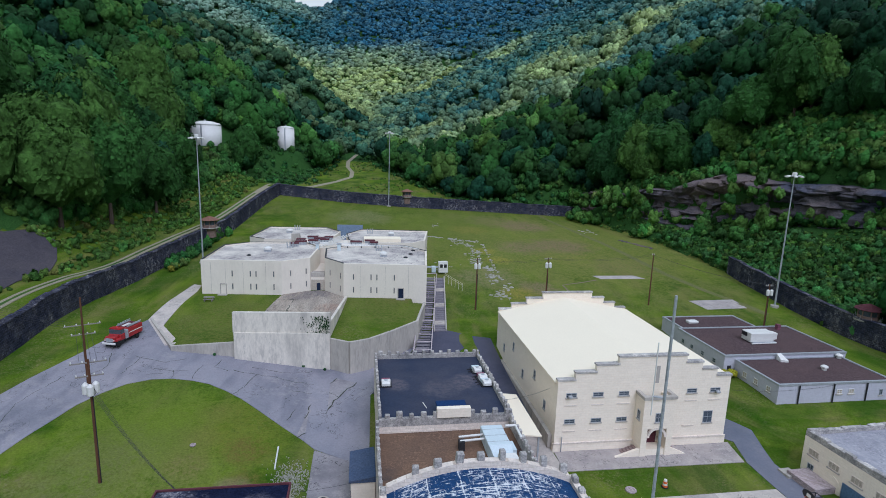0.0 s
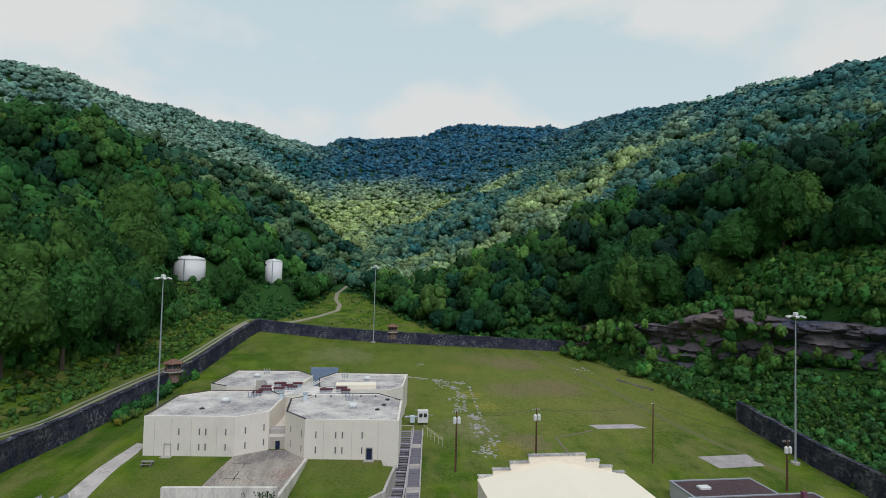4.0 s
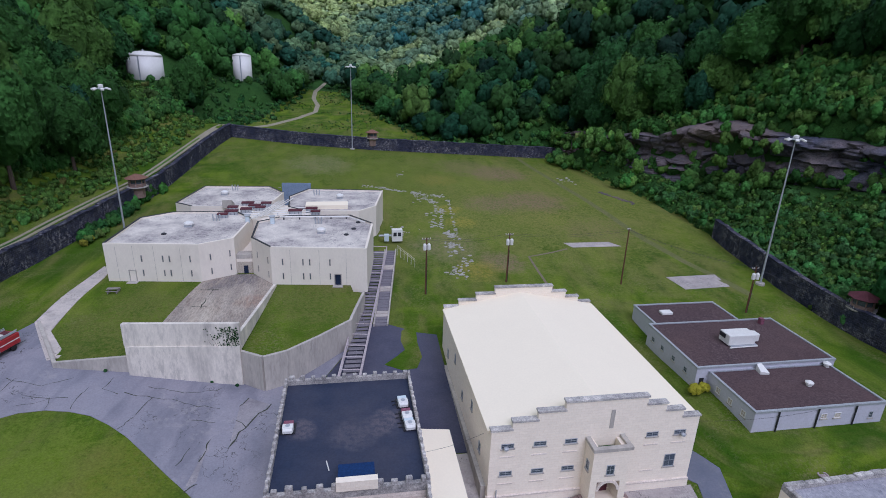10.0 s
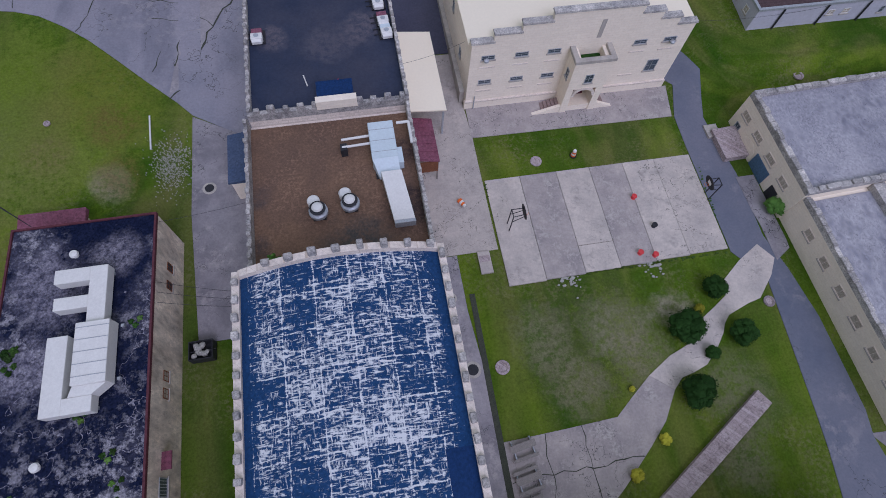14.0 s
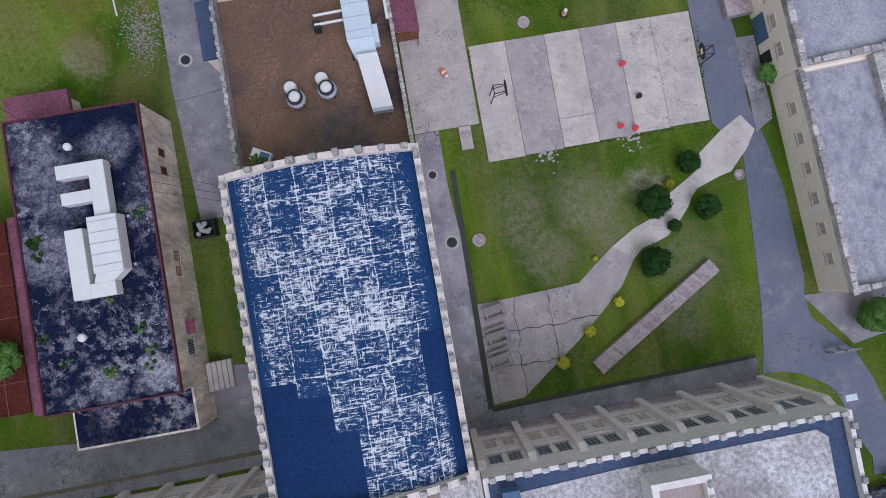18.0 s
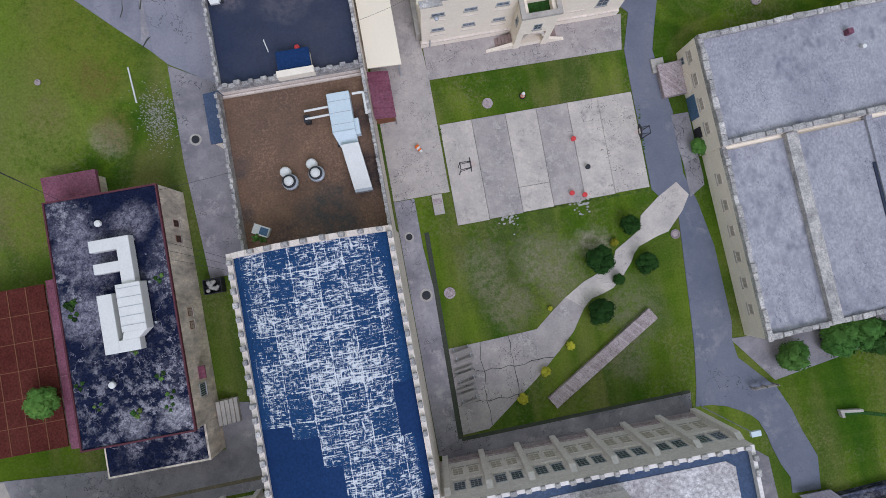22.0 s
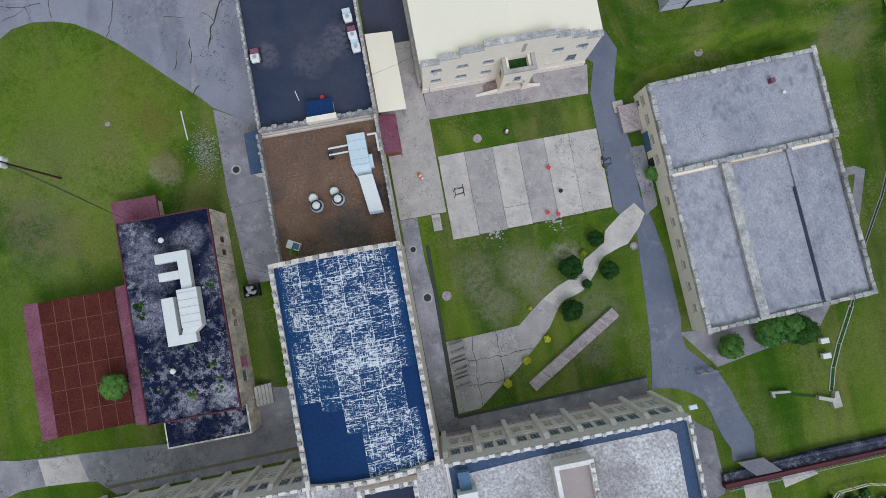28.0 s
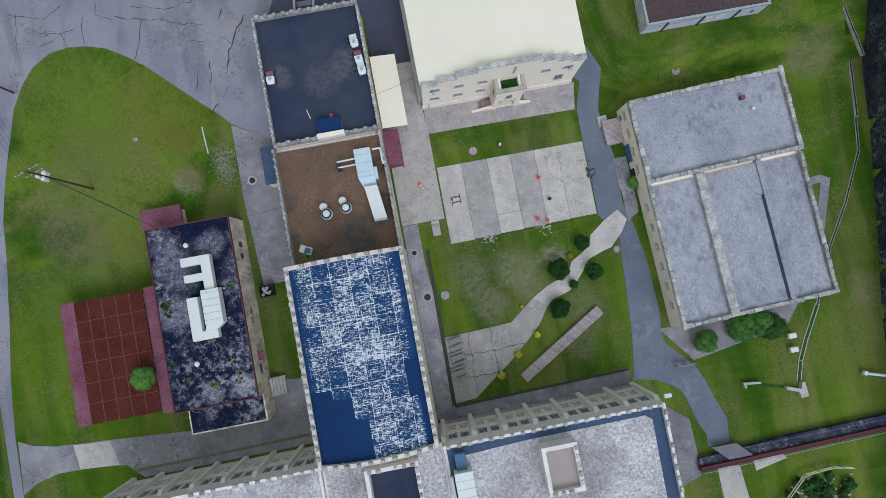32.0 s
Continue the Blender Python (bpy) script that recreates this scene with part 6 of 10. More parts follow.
built("middle_roof", box(83.0, WY0 + 0.6, 5.0, 93.6, WYM - 0.6, 5.5), GREY_FELT, work)
built("east_roof", box(94.6, WY0 + 0.6, 4.2, WX1 - 0.5, WYM - 0.6, 5.15), GREY_FELT, work)
built("fire_wall", box(81.3, WY0 + 0.2, 5.0, 83.0, WYM - 0.1, 6.1), WEATHERED, work, "pale raised party wall")
built("step_wall", box(93.6, WY0 + 0.2, 5.0, 94.6, WYM - 0.1, 5.9), GREY_FELT, work)
built("step_flashing", box(93.2, WY0 + 1, 5.5, 93.6, WYM - 7, 5.66), TAR, work, "black open seam along the roof step")
for line, z0, z1 in (([(WX0, WY1), (WX0, WYM)], 6.0, 6.8), ([(WX0 + 0.7, WYM), (WX1 - 0.7, WYM)], 6.0, 6.8), ([(WX1, WYM), (WX1, WY1)], 6.0, 6.8), ([(WX1 - 0.7, WY1), (WX0 + 0.7, WY1)], 6.0, 6.8)):
    parapet(work, line, z0, z1, 0.68, WEATHERED)
for line in ([(WX0 + 0.3, WYM - 0.1), (WX0 + 0.3, WY0)], [(WX0 + 0.9, WY0), (WX1 - 0.4, WY0)], [(WX1 + 0.2, WY0), (WX1 + 0.2, WYM - 0.1)]):
    parapet(work, line, 5.0, 5.75, 0.58, WEATHERED)
ragged(work, [(WX0 + 0.35, WY1 - 0.35), (WX0 + 0.35, WYM + 0.35), (WX1 - 0.35, WYM + 0.35), (WX1 - 0.35, WY1 - 0.35), (WX0 + 0.35, WY1 - 0.35)], 6.8)
ragged(work, [(WX0 + 0.6, WYM - 0.4), (WX0 + 0.6, WY0 + 0.3), (WX1 - 0.1, WY0 + 0.3), (WX1 - 0.1, WYM - 0.4)], 5.75)
for y, boarded in ((69.0, True), (65.4, True), (61.6, True), (57.8, True)):
    window(work, WX0, y, 3.3, 1.5, 0.9, 180, pane=BOARD, frame_mat=LIMESTONE, bars=(3, 1))
window(work, WX0, 69.2, 0.3, 0.9, 1.3, 180)
arch_bm = lathe([(1.9, 0), (1.9, 0.12)], (0, 0, 0), 20)
bmesh.ops.rotate(arch_bm, verts=arch_bm.verts[:], cent=(0, 0, 0), matrix=Matrix.Rotation(-math.pi / 2, 3, "Y"))
bmesh.ops.translate(arch_bm, verts=arch_bm.verts[:], vec=(WX0 - 0.02, 65.6, 0.6))
built("blind_arch", arch_bm, PALE_STONE, work, "pale walled-up arch")
built("garage_door", box(WX0 - 0.12, 60.0, -1.2, WX0, 63.6, 2.4), BLUE_DOOR, work, "faded blue roll-up door")
built("side_door", box(WX0 - 0.12, 57.0, -1.2, WX0, 58.6, 2.0), METAL_DARK, work, "dark open doorway")
for y in (50, 46, 42, 38, 34, 30):
    window(work, WX0 + 0.3, y, 2.6, 1.3, 1.0, 180, pane=BOARD, frame_mat=LIMESTONE, bars=(2, 1))
built("loading_dock", box(67.6, 64.4, -1, WX0 - 0.02, 69.6, 1.0), PINK_WOOD, work, "raised pinkish concrete loading dock")
built("dock_steps", box(67.0, 68.6, -1, 69.0, 70.8, 0.5), CONCRETE, work)
built("roof_vent", box(93.2, 66.4, 6.25, 94.0, 67.2, 7.2), RED_TIN, work, "small red roof vent")
built("vent_pipe", rod((95.4, 64.4, 6.2), (95.2, 64.2, 7.0), 0.35, 0.3), METAL_WHITE, work)

work.rotation_euler.z = radians(2.3)
work.location.y += 0.4

# grey block administration building
adm = site("administration_block", "low grey painted block building with brown gravel roofs", "building", 88, 104, 4)
for name, x0, y0, x1, y1, z in (("north_block", 76.5, 113.9, 96.2, 124.2, 8.3), ("middle_block", 74.4, 96.8, 103.0, 113.9, 8.9), ("south_block", 76.9, 84.6, 101.6, 96.8, 8.0)):
    built(name, box(x0, y0, 2, x1, y1, z - 0.35), GREY_BLOCK, adm)
    built("roof", box(x0 + 0.35, y0 + 0.35, z - 0.35, x1 - 0.35, y1 - 0.35, z - 0.18), BROWN_ROOF, adm)
    bm = bmesh.new()
    for a in ((x0 - 0.12, y0 - 0.12, x1 + 0.12, y0 + 0.34), (x0 - 0.12, y1 - 0.34, x1 + 0.12, y1 + 0.1), (x0 - 0.12, y0 + 0.34, x0 + 0.34, y1 - 0.34), (x1 - 0.34, y0 + 0.34, x1 + 0.12, y1 - 0.34)):
        box(a[0], a[1], z - 0.35, a[2], a[3], z, bm)
    built("fascia", bm, METAL_GREY, adm, "pale metal roof edging")
for y in (100, 104, 108, 111.5):
    window(adm, 74.4, y, 6.0, 0.8, 0.8, 180, pane=GLASS)
for y in (87, 90.4, 93.6):
    window(adm, 76.9, y, 5.4, 0.9, 0.9, 180, pane=BOARD, frame_mat=METAL_WHITE)
for x in (90.0, 92.6):
    window(adm, x, 84.6, 5.6, 0.95, 0.75, 270, pane=BOARD, frame_mat=METAL_WHITE)
window(adm, 99.2, 84.6, 5.0, 0.6, 1.0, 270)
for x in (81.2, 88.6, 95.8):
    built("downpipe", rod((x, 84.4, 3.6), (x, 84.4, 7.7), 0.13), METAL_DARK, adm)
built("door", box(75.2, 96.66, 4.6, 76.0, 96.8, 6.6), METAL_DARK, adm, "dark doorway")
ac = site("rooftop_unit", "boxy white rooftop air handler with pipework", "air conditioner", 88, 105, 8.75)
built("casing", box(85.2, 103.4, 8.95, 91.0, 106.4, 11.0, bevel=0.08), METAL_WHITE, ac)
built("hood", prism([(91.0, 103.8), (92.4, 104.2), (92.4, 105.8), (91.0, 106.2)], 9.2, 10.6), METAL_WHITE, ac)
built("grille", box(85.0, 104.6, 10.0, 85.2, 106.2, 10.8), METAL_DARK, ac)
built("base_frame", box(85.6, 103.0, 8.72, 91.4, 106.2, 8.95), METAL_GREY, ac)
built("pipe", rod((85.0, 102.6, 8.9), (91.2, 102.8, 8.9), 0.12), METAL_WHITE, ac)
for x, y, z, lab in ((81.6, 119.5, 8.12, "white square roof ventilator"), (100.6, 96, 7.82, "white domed roof vent"), (92.0, 90.6, 7.82, "white domed roof vent")):
    v = site("roof_vent", lab, "vent", x, y, z, "vents on the grey block roofs")
    if "square" in lab:
        built("casing", box(x - 1.3, y - 0.8, z, x + 1.3, y + 0.8, z + 0.6, bevel=0.1), METAL_WHITE, v)
    else:
        built("hood", lathe([(0.45, 0), (0.45, 0.45), (0.7, 0.5), (0.7, 0.75), (0.3, 1.0)], (x, y, z), 12), METAL_WHITE, v)
v = site("roof_flue", "dark rusted flue stub on the roof", "flue", 99.0, 112, 8.7)
built("stub", box(98.6, 111.4, 8.7, 99.4, 112.3, 10.0), RED_TIN, v)
v = site("loose_panel", "white sheet panel lying on the roof", "panel", 86.6, 95.6, 7.8)
built("sheet", prism([(85.8, 94.9), (87.4, 94.6), (87.0, 96.5), (86.0, 96.4)], 7.82, lambda x, y: 8.2 + 0.5 * (y - 94.6)), METAL_WHITE, v)

# kitchen building to the west
kit = site("kitchen_building", "stained rendered building with a flaking tar roof", "building", -16, 46, 0)
KX0, KX1, KY0, KY1, KT = -24.4, -8.9, 28.5, 62.7, 8.4
built("body", box(KX0, KY0, -1, KX1, KY1, KT - 0.4), BLOTCHED, kit)
built("roof", box(KX0 + 0.12, KY0 + 0.12, KT - 0.4, KX1 - 0.12, KY1 - 0.12, KT - 0.12), TAR_WORN, kit, "black tar roof flaking to grey, with moss")
bm = bmesh.new()
for a in ((KX0 - 0.1, KY0 - 0.1, KX1 + 0.1, KY0 + 0.12), (KX0 - 0.1, KY1 - 0.12, KX1 + 0.1, KY1 + 0.1), (KX0 - 0.1, KY0 + 0.12, KX0 + 0.12, KY1 - 0.12), (KX1 - 0.12, KY0 + 0.12, KX1 + 0.1, KY1 - 0.12)):
    box(a[0], a[1], KT - 0.4, a[2], a[3], KT + 0.1, bm)
built("roof_edge", bm, MAROON, kit, "thin dark metal roof edging")
built("annex", box(-23.4, 23.4, -1, -8.9, 28.45, 5.2), BLOTCHED, kit, "lower annex with a tar roof")
built("annex_roof", box(-23.1, 23.7, 5.2, -9.2, 28.4, 5.35), TAR_WORN, kit)
for y in (57.5, 55.2):
    window(kit, KX1, y, 3.4, 0.8, 1.2, 0, pane=METAL_DARK, frame_mat=RUST)
for y in (44.5, 42.6):
    window(kit, KX1, y, 3.6, 0.9, 1.1, 0, pane=BOARD, frame_mat=RUST)
window(kit, KX1, 33.2, 3.2, 1.5, 1.6, 0, bars=(6, 1))
built("door_canopy", box(KX1, 34.8, 4.6, KX1 + 1.0, 36.6, 4.8), RED_TIN, kit)
ahu = site("rooftop_duct", "white rooftop duct and air handler with branching arms", "air conditioner", -14.5, 48.5, KT - 0.12)
for name, a in (("casing", (-14.7, 43.6, -11.4, 50.0)), ("neck", (-14.0, 50.0, -12.2, 56.4)), ("arm", (-17.6, 54.8, -14.0, 56.4)), ("arm", (-17.4, 51.8, -14.0, 53.2)), ("side_duct", (-17.6, 41.0, -15.6, 49.0)), ("tail", (-15.6, 41.0, -12.8, 42.6))):
    built(name, box(a[0], a[1], KT + 0.3, a[2], a[3], KT + (2.2 if name == "casing" else 1.7), bevel=0.05), METAL_WHITE, ahu)
built("tail_hood", prism([(-15.0, 42.6), (-12.8, 42.6), (-11.5, 43.59), (-14.7, 43.59)], KT + 0.3, KT + 1.8), METAL_WHITE, ahu)
for i in range(5):
    built("seam", box(-14.7, 44.4 + i * 1.25, KT + 2.2, -11.4, 44.47 + i * 1.25, KT + 2.24), METAL_GREY, ahu)
for x, y in ((-17.2, 41.4), (-13.2, 41.4), (-17.2, 48.4), (-11.2, 44), (-11.2, 49.6), (-12.6, 55.8), (-17.2, 55.8)):
    built("foot", box(x, y, KT - 0.13, x + 0.3, y + 0.3, KT + 0.31), METAL_GREY, ahu)
for x, y in ((-17.3, 58.6), (-18.8, 36.6)):
    v = site("roof_cowl", "round white vent cowl on the tar roof", "vent", x, y, KT - 0.12, "cowls on the kitchen roof")
    built("cowl", lathe([(0.35, 0), (0.35, 0.35), (0.5, 0.4), (0.42, 0.62), (0.1, 0.7)], (x, y, KT - 0.12), 12), METAL_WHITE, v)
ahu.location.x -= 0.5
ahu.location.y -= 0.2
shed2 = site("red_roof_shed", "low shed with a dark red sheet roof and pinkish tin edges", "shed", -36, 40, 0)
built("wall", box(-43.6, 29, -1, -29.2, 51.8, 3.9), BLOTCHED, shed2)
for i in range(5):
    for j in range(6):
        x0, y0 = -42.2 + i * 2.66, 28.7 + j * 3.93
        built("roof_sheet", box(x0 + 0.03, y0 + 0.03, 3.9, x0 + 2.63, y0 + 3.9, 4.1 + 0.03 * ((i + j) % 2)), DARK_RED, shed2)
for i in range(1, 5):
    built("batten", box(-42.2 + i * 2.66 - 0.06, 28.7, 4.13, -42.2 + i * 2.66 + 0.06, 52.2, 4.19), RUST, shed2)
for j in range(1, 6):
    built("batten", box(-42.2, 28.7 + j * 3.93 - 0.05, 4.13, -28.9, 28.7 + j * 3.93 + 0.05, 4.17), RUST, shed2)
built("tin_edge", box(-44.9, 28.6, 3.7, -42.25, 52.4, 4.0), RED_TIN, shed2, "pinkish weathered tin strip")
leanto = site("tin_lean_to", "pinkish weathered tin lean-to roof along the kitchen wall", "roof", -27, 41, 0)
built("wall", box(-28.6, 29, -1, -24.6, 52.4, 3.7), BLOTCHED, leanto)
for i in range(7):
    y0 = 28.2 + i * 3.5
    built("roof_sheet", prism([(-28.8, y0), (-24.45, y0), (-24.45, y0 + 3.47), (-28.8, y0 + 3.47)], lambda x, y: 3.7 + 0.22 * (x + 28.8), lambda x, y: 3.85 + 0.22 * (x + 28.8)), RED_TIN, leanto)
shed3 = site("tin_shed", "small rusty tin-roofed store", "shed", -23.2, 65, 1)
built("wall", box(-26.6, 63.0, -0.5, -19.8, 66.9, 3.2), BLOTCHED, shed3)
built("roof", prism([(-27.2, 62.9), (-19.3, 62.9), (-19.3, 67.5), (-27.2, 67.5)], lambda x, y: 3.2, lambda x, y: 3.45 + 0.12 * (y - 63)), RED_TIN, shed3)
hut = site("gate_hut", "small rendered hut with a blue-grey roof by the wall", "hut", -0.4, 71.5, 0)
built("wall", box(-1.6, 68.2, -0.5, 1.7, 75.2, 4.2), PALE_STONE, hut)
built("roof", prism([(-1.9, 68.0), (1.75, 68.0), (1.75, 75.5), (-1.9, 75.5)], 4.2, lambda x, y: 4.5 + 0.16 * (x + 1.9)), BLUE_FELT, hut, "pitched blue-grey felt roof")
window(hut, -1.6, 70.2, 2.2, 0.7, 0.7, 180)

# cell wings on the terrace
def octa(name_, label, poly, grp="cell wings on the terrace"):
    cx, cy = sum(p[0] for p in poly) / len(poly), sum(p[1] for p in poly) / len(poly)
    w = site(name_, label, "building", cx, cy, PLATEAU, grp)
    built("wall", prism(poly, 8.6, 18.75), CAST, w)
    inner = [(x + (cx - x) * 0.035, y + (cy - y) * 0.035) for x, y in poly]
    built("roof", prism(inner, 18.75, 18.85), PALE_ROOF, w, "pale chalky flat roof with dark stains")
    for (x0, y0), (x1, y1), (a0, b0), (a1, b1) in zip(poly, poly[1:] + poly[:1], inner, inner[1:] + inner[:1]):
        built("parapet", prism([(x0, y0), (x1, y1), (a1, b1), (a0, b0)], 18.75, 19.25), CAST, w)
        out = Vector((y1 - y0, x0 - x1)).normalized()
        if out.y > 0.1 or out.x < -0.6:
            built("flashing", prism([(x0, y0), (x1, y1), (a1, b1), (a0, b0)], 19.25, 19.34), METAL_DARK, w, "dark metal flashing on the parapet")
    return w


WING1 = [(-40.5, 143), (-20.3, 140.9), (-13.5, 145), (-12.0, 161), (-17, 168), (-33, 168), (-39.5, 163)]
WING2 = [(-9.7, 145), (-4.6, 138.1), (16.6, 135.8), (18.8, 155), (13, 163), (-4, 163), (-10.2, 158)]
WING3 = [(-35, 177.5), (-30, 173.6), (-13, 173), (-8.5, 180), (-7, 189), (-12, 197), (-32, 198)]
WING4 = [(-5, 184), (-4, 172), (0, 168.4), (15.4, 167), (20.3, 172), (23.4, 191), (0, 193.5)]
wings = [octa("cell_wing", "cream precast cell wing with slit windows and a pale flat roof", p) for p in (WING1, WING2, WING3, WING4)]


def slit(w, x, y, z, face):
    window(w, x, y, z, 0.28, 1.25, face, bars=(1, 1), sill=False, frame_mat=CONCRETE)


def on_edge(poly, i, s):
    (x0, y0), (x1, y1) = poly[i], poly[(i + 1) % len(poly)]
    return x0 + (x1 - x0) * s, y0 + (y1 - y0) * s, math.degrees(math.atan2(y1 - y0, x1 - x0)) - 90


for s in (0.385, 0.61, 0.68, 0.9):
    for z in (15.0, 11.6):
        slit(wings[0], *on_edge(WING1, 0, s)[:2], z, on_edge(WING1, 0, s)[2])
for s in (0.3, 0.85):
    for z in (15.0, 11.6):
        slit(wings[0], *on_edge(WING1, 1, s)[:2], z, on_edge(WING1, 1, s)[2])
        slit(wings[1], *on_edge(WING2, 0, s)[:2], z, on_edge(WING2, 0, s)[2])
for s in (0.12, 0.33, 0.4, 0.61):
    for z in (15.0, 11.6):
        slit(wings[1], *on_edge(WING2, 1, s)[:2], z, on_edge(WING2, 1, s)[2])
for k, (w, poly, i, ss) in enumerate(((wings[0], WING1, 0, (0.12, 0.3, 0.52, 0.8)), (wings[1], WING2, 1, (0.2, 0.5, 0.78)))):
    for s in ss:
        x, y, f = on_edge(poly, i, s)
        a = radians(f)
        d = Vector((math.cos(a), math.sin(a)))
        t_ = Vector((-d.y, d.x)) * 0.03
        built("panel_joint", prism([(x - t_.x, y - t_.y), (x + t_.x, y + t_.y), (x + t_.x + d.x * 0.02, y + t_.y + d.y * 0.02), (x - t_.x + d.x * 0.02, y - t_.y + d.y * 0.02)], 9, 18.7), CONCRETE, w)
for w, poly, i, s, lab, mat_ in ((wings[0], WING1, 0, 0.27, "pale closed steel door", CAST), (wings[1], WING2, 1, 0.69, "dark open doorway", DARK_BLUE)):
    x, y, f = on_edge(poly, i, s)
    m = Matrix.Translation(Vector(u(x, y, PLATEAU)) - w.location) @ Matrix.Rotation(radians(f) - math.pi / 2, 4, "Z")
    d = part("door", box(-0.5, -0.02, 0.05, 0.5, 0.05, 2.1), mat_, w, lab)
    d.matrix_local = m
    fr = part("door_frame", box(-0.65, -0.02, 0, -0.5, 0.14, 2.25, box(0.5, -0.02, 0, 0.65, 0.14, 2.25, box(-0.5, -0.02, 2.1, 0.5, 0.14, 2.25))), CONCRETE, w)
    fr.matrix_local = m
    st = part("doorstep", box(-0.9, 0.14, -0.2, 0.9, 1.2, 0.1), CONCRETE, w)
    st.matrix_local = m
core = site("terrace_core", "low concrete core between the cell wings with pipe racks", "building", -9, 166, PLATEAU)
built("wall", prism([(-14.5, 145.5), (-8.8, 145.5), (-8.8, 172), (0, 166), (-3, 186), (-10, 186), (-14, 170)], 9, 14.0), CAST, core)
built("lobby_floor", prism([(-13.4, 145.4), (-9.8, 145.4), (-9.8, 148), (-13.4, 148)], 14.0, 15.0), CONCRETE, core)
built("entrance", box(-13.3, 145.3, 10.4, -9.9, 145.45, 13.2), BOARD, core, "beige entrance screen")
built("entrance_door", box(-11.9, 145.2, 10.0, -10.9, 145.29, 12.3), DARK_BLUE, core, "dark door")
built("hub", prism([(-20, 164), (-2, 160), (4, 166), (2, 174), (-12, 178), (-20, 172)], 14, 18.6), CAST, core)
for x, y, sx, sy in ((-18, 166.5, 3.2, 1.7), (-14.6, 168.6, 2.8, 1.8), (-18.4, 170.6, 2.6, 1.6), (-13.0, 172.2, 3.0, 1.6), (-1.6, 166.4, 3.4, 1.7), (2.6, 168.4, 3.0, 1.6), (-15.2, 175.0, 3.2, 1.6), (-10.2, 174.6, 2.6, 1.6), (-19.6, 163.6, 2.4, 1.5), (-11.2, 170.2, 2.6, 1.5), (3.8, 165.4, 2.4, 1.5)):
    v = site("chiller_unit", "grey and dark red rooftop chiller", "air conditioner", x, y, 18.6, "chillers on the hub roof")
    built("casing", box(x - sx / 2, y - sy / 2, 18.62, x + sx / 2, y + sy / 2, 19.7), METAL_GREY, v)
    built("top_panel", box(x - sx / 2 - 0.08, y - sy / 2 - 0.08, 19.7, x + sx / 2 + 0.08, y + sy / 2 + 0.08, 19.95), MAROON, v, "dark red top panel")
    for k in range(3):
        built("fin", box(x - sx / 2 + 0.3 + k * sx / 3, y - sy / 2 - 0.05, 18.8, x - sx / 2 + 0.38 + k * sx / 3, y - sy / 2, 19.6), METAL_DARK, v)
rack = site("pipe_rack", "white pipe rack between the roofs", "pipes", -8, 168, 18.6)
for k in range(4):
    built("pipe", rod((-12 + k * 1.0, 160 + k, 19.4), (-7 + k * 1.2, 178 + k, 19.4), 0.14), METAL_WHITE, rack)
    built("cross_pipe", rod((-15, 163.5 + k * 2.2, 19.1), (2, 165.0 + k * 2.2, 19.1), 0.12), METAL_WHITE, rack)
for x, y in ((-13, 163), (-6, 165), (-9.5, 171), (-5.5, 175)):
    built("post", box(x - 0.1, y - 0.1, 17.5, x + 0.1, y + 0.1, 19.4), METAL_GREY, rack)
stairhead = site("roof_hatch", "grey prow-shaped stair head on the wing roof", "stair head", -20.4, 173.5, 18.8)
built("prow", prism([(-21.6, 172.8), (-19.0, 172.2), (-19.0, 176.0), (-20.6, 176.0)], 18.8, lambda x, y: 21.4 - 0.5 * (y - 172)), CONCRETE, stairhead)
penthouse = site("cream_penthouse", "low cream box on the wing roof", "roof box", 6, 172, 18.85)
built("box", box(0.8, 170.4, 18.85, 12.4, 174.6, 20.0), CREAM_ROOF, penthouse)
for x, y in ((-26, 156), (6, 149), (-24, 188), (10, 183)):
    v = site("roof_fan", "white mushroom exhaust fan on the pale roof", "vent", x, y, 18.85, "fans on the wing roofs")
    built("curb", box(x - 0.9, y - 0.9, 18.85, x + 0.9, y + 0.9, 19.4), METAL_GREY, v)
    built("hood", lathe([(0.7, 0.55), (1.15, 0.6), (1.1, 1.0), (0.5, 1.3)], (x, y, 18.85), 12), METAL_WHITE, v)
for x, y in ((-20.5, 160.5), (5.0, 156.5), (-22.0, 193.5), (3.0, 186.5)):
    v = site("twin_vent", "pair of galvanised gooseneck vents on the pale roof", "vent", x, y, 18.85, "twin vents on the wing roofs")
    for k in (-0.7, 0, 0.7):
        built("stack", rod((x + k, y, 18.8), (x + k * 1.25, y, 20.6), 0.16), METAL_GREY, v)
    built("tie", rod((x - 0.8, y, 19.3), (x + 0.8, y, 19.3), 0.08), METAL_GREY, v)
for x, y in ((-12.6, 158.6), (-6.4, 157.4)):
    v = site("roof_stack", "blue-grey square vent stack on the pale roof", "vent", x, y, 18.85, "square stacks on the wing roofs")
    built("stack", box(x - 0.5, y - 0.5, 18.8, x + 0.5, y + 0.5, 20.6, bevel=0.06), PALE_BLUE, v)
    built("cap", box(x - 0.7, y - 0.7, 20.6, x + 0.7, y + 0.7, 20.85, bevel=0.05), METAL_GREY, v)
for x, y in ((13.8, 151.6), (12.0, 147.0), (15.0, 157.0), (-30.0, 150.0)):
    v = site("roof_drain", "low dark roof drain cover", "drain", x, y, 18.85, "drains on the wing roofs")
    built("cover", lathe([(0.6, 0), (0.62, 0.2), (0.3, 0.35)], (x, y, 18.84), 10), METAL_DARK, v)
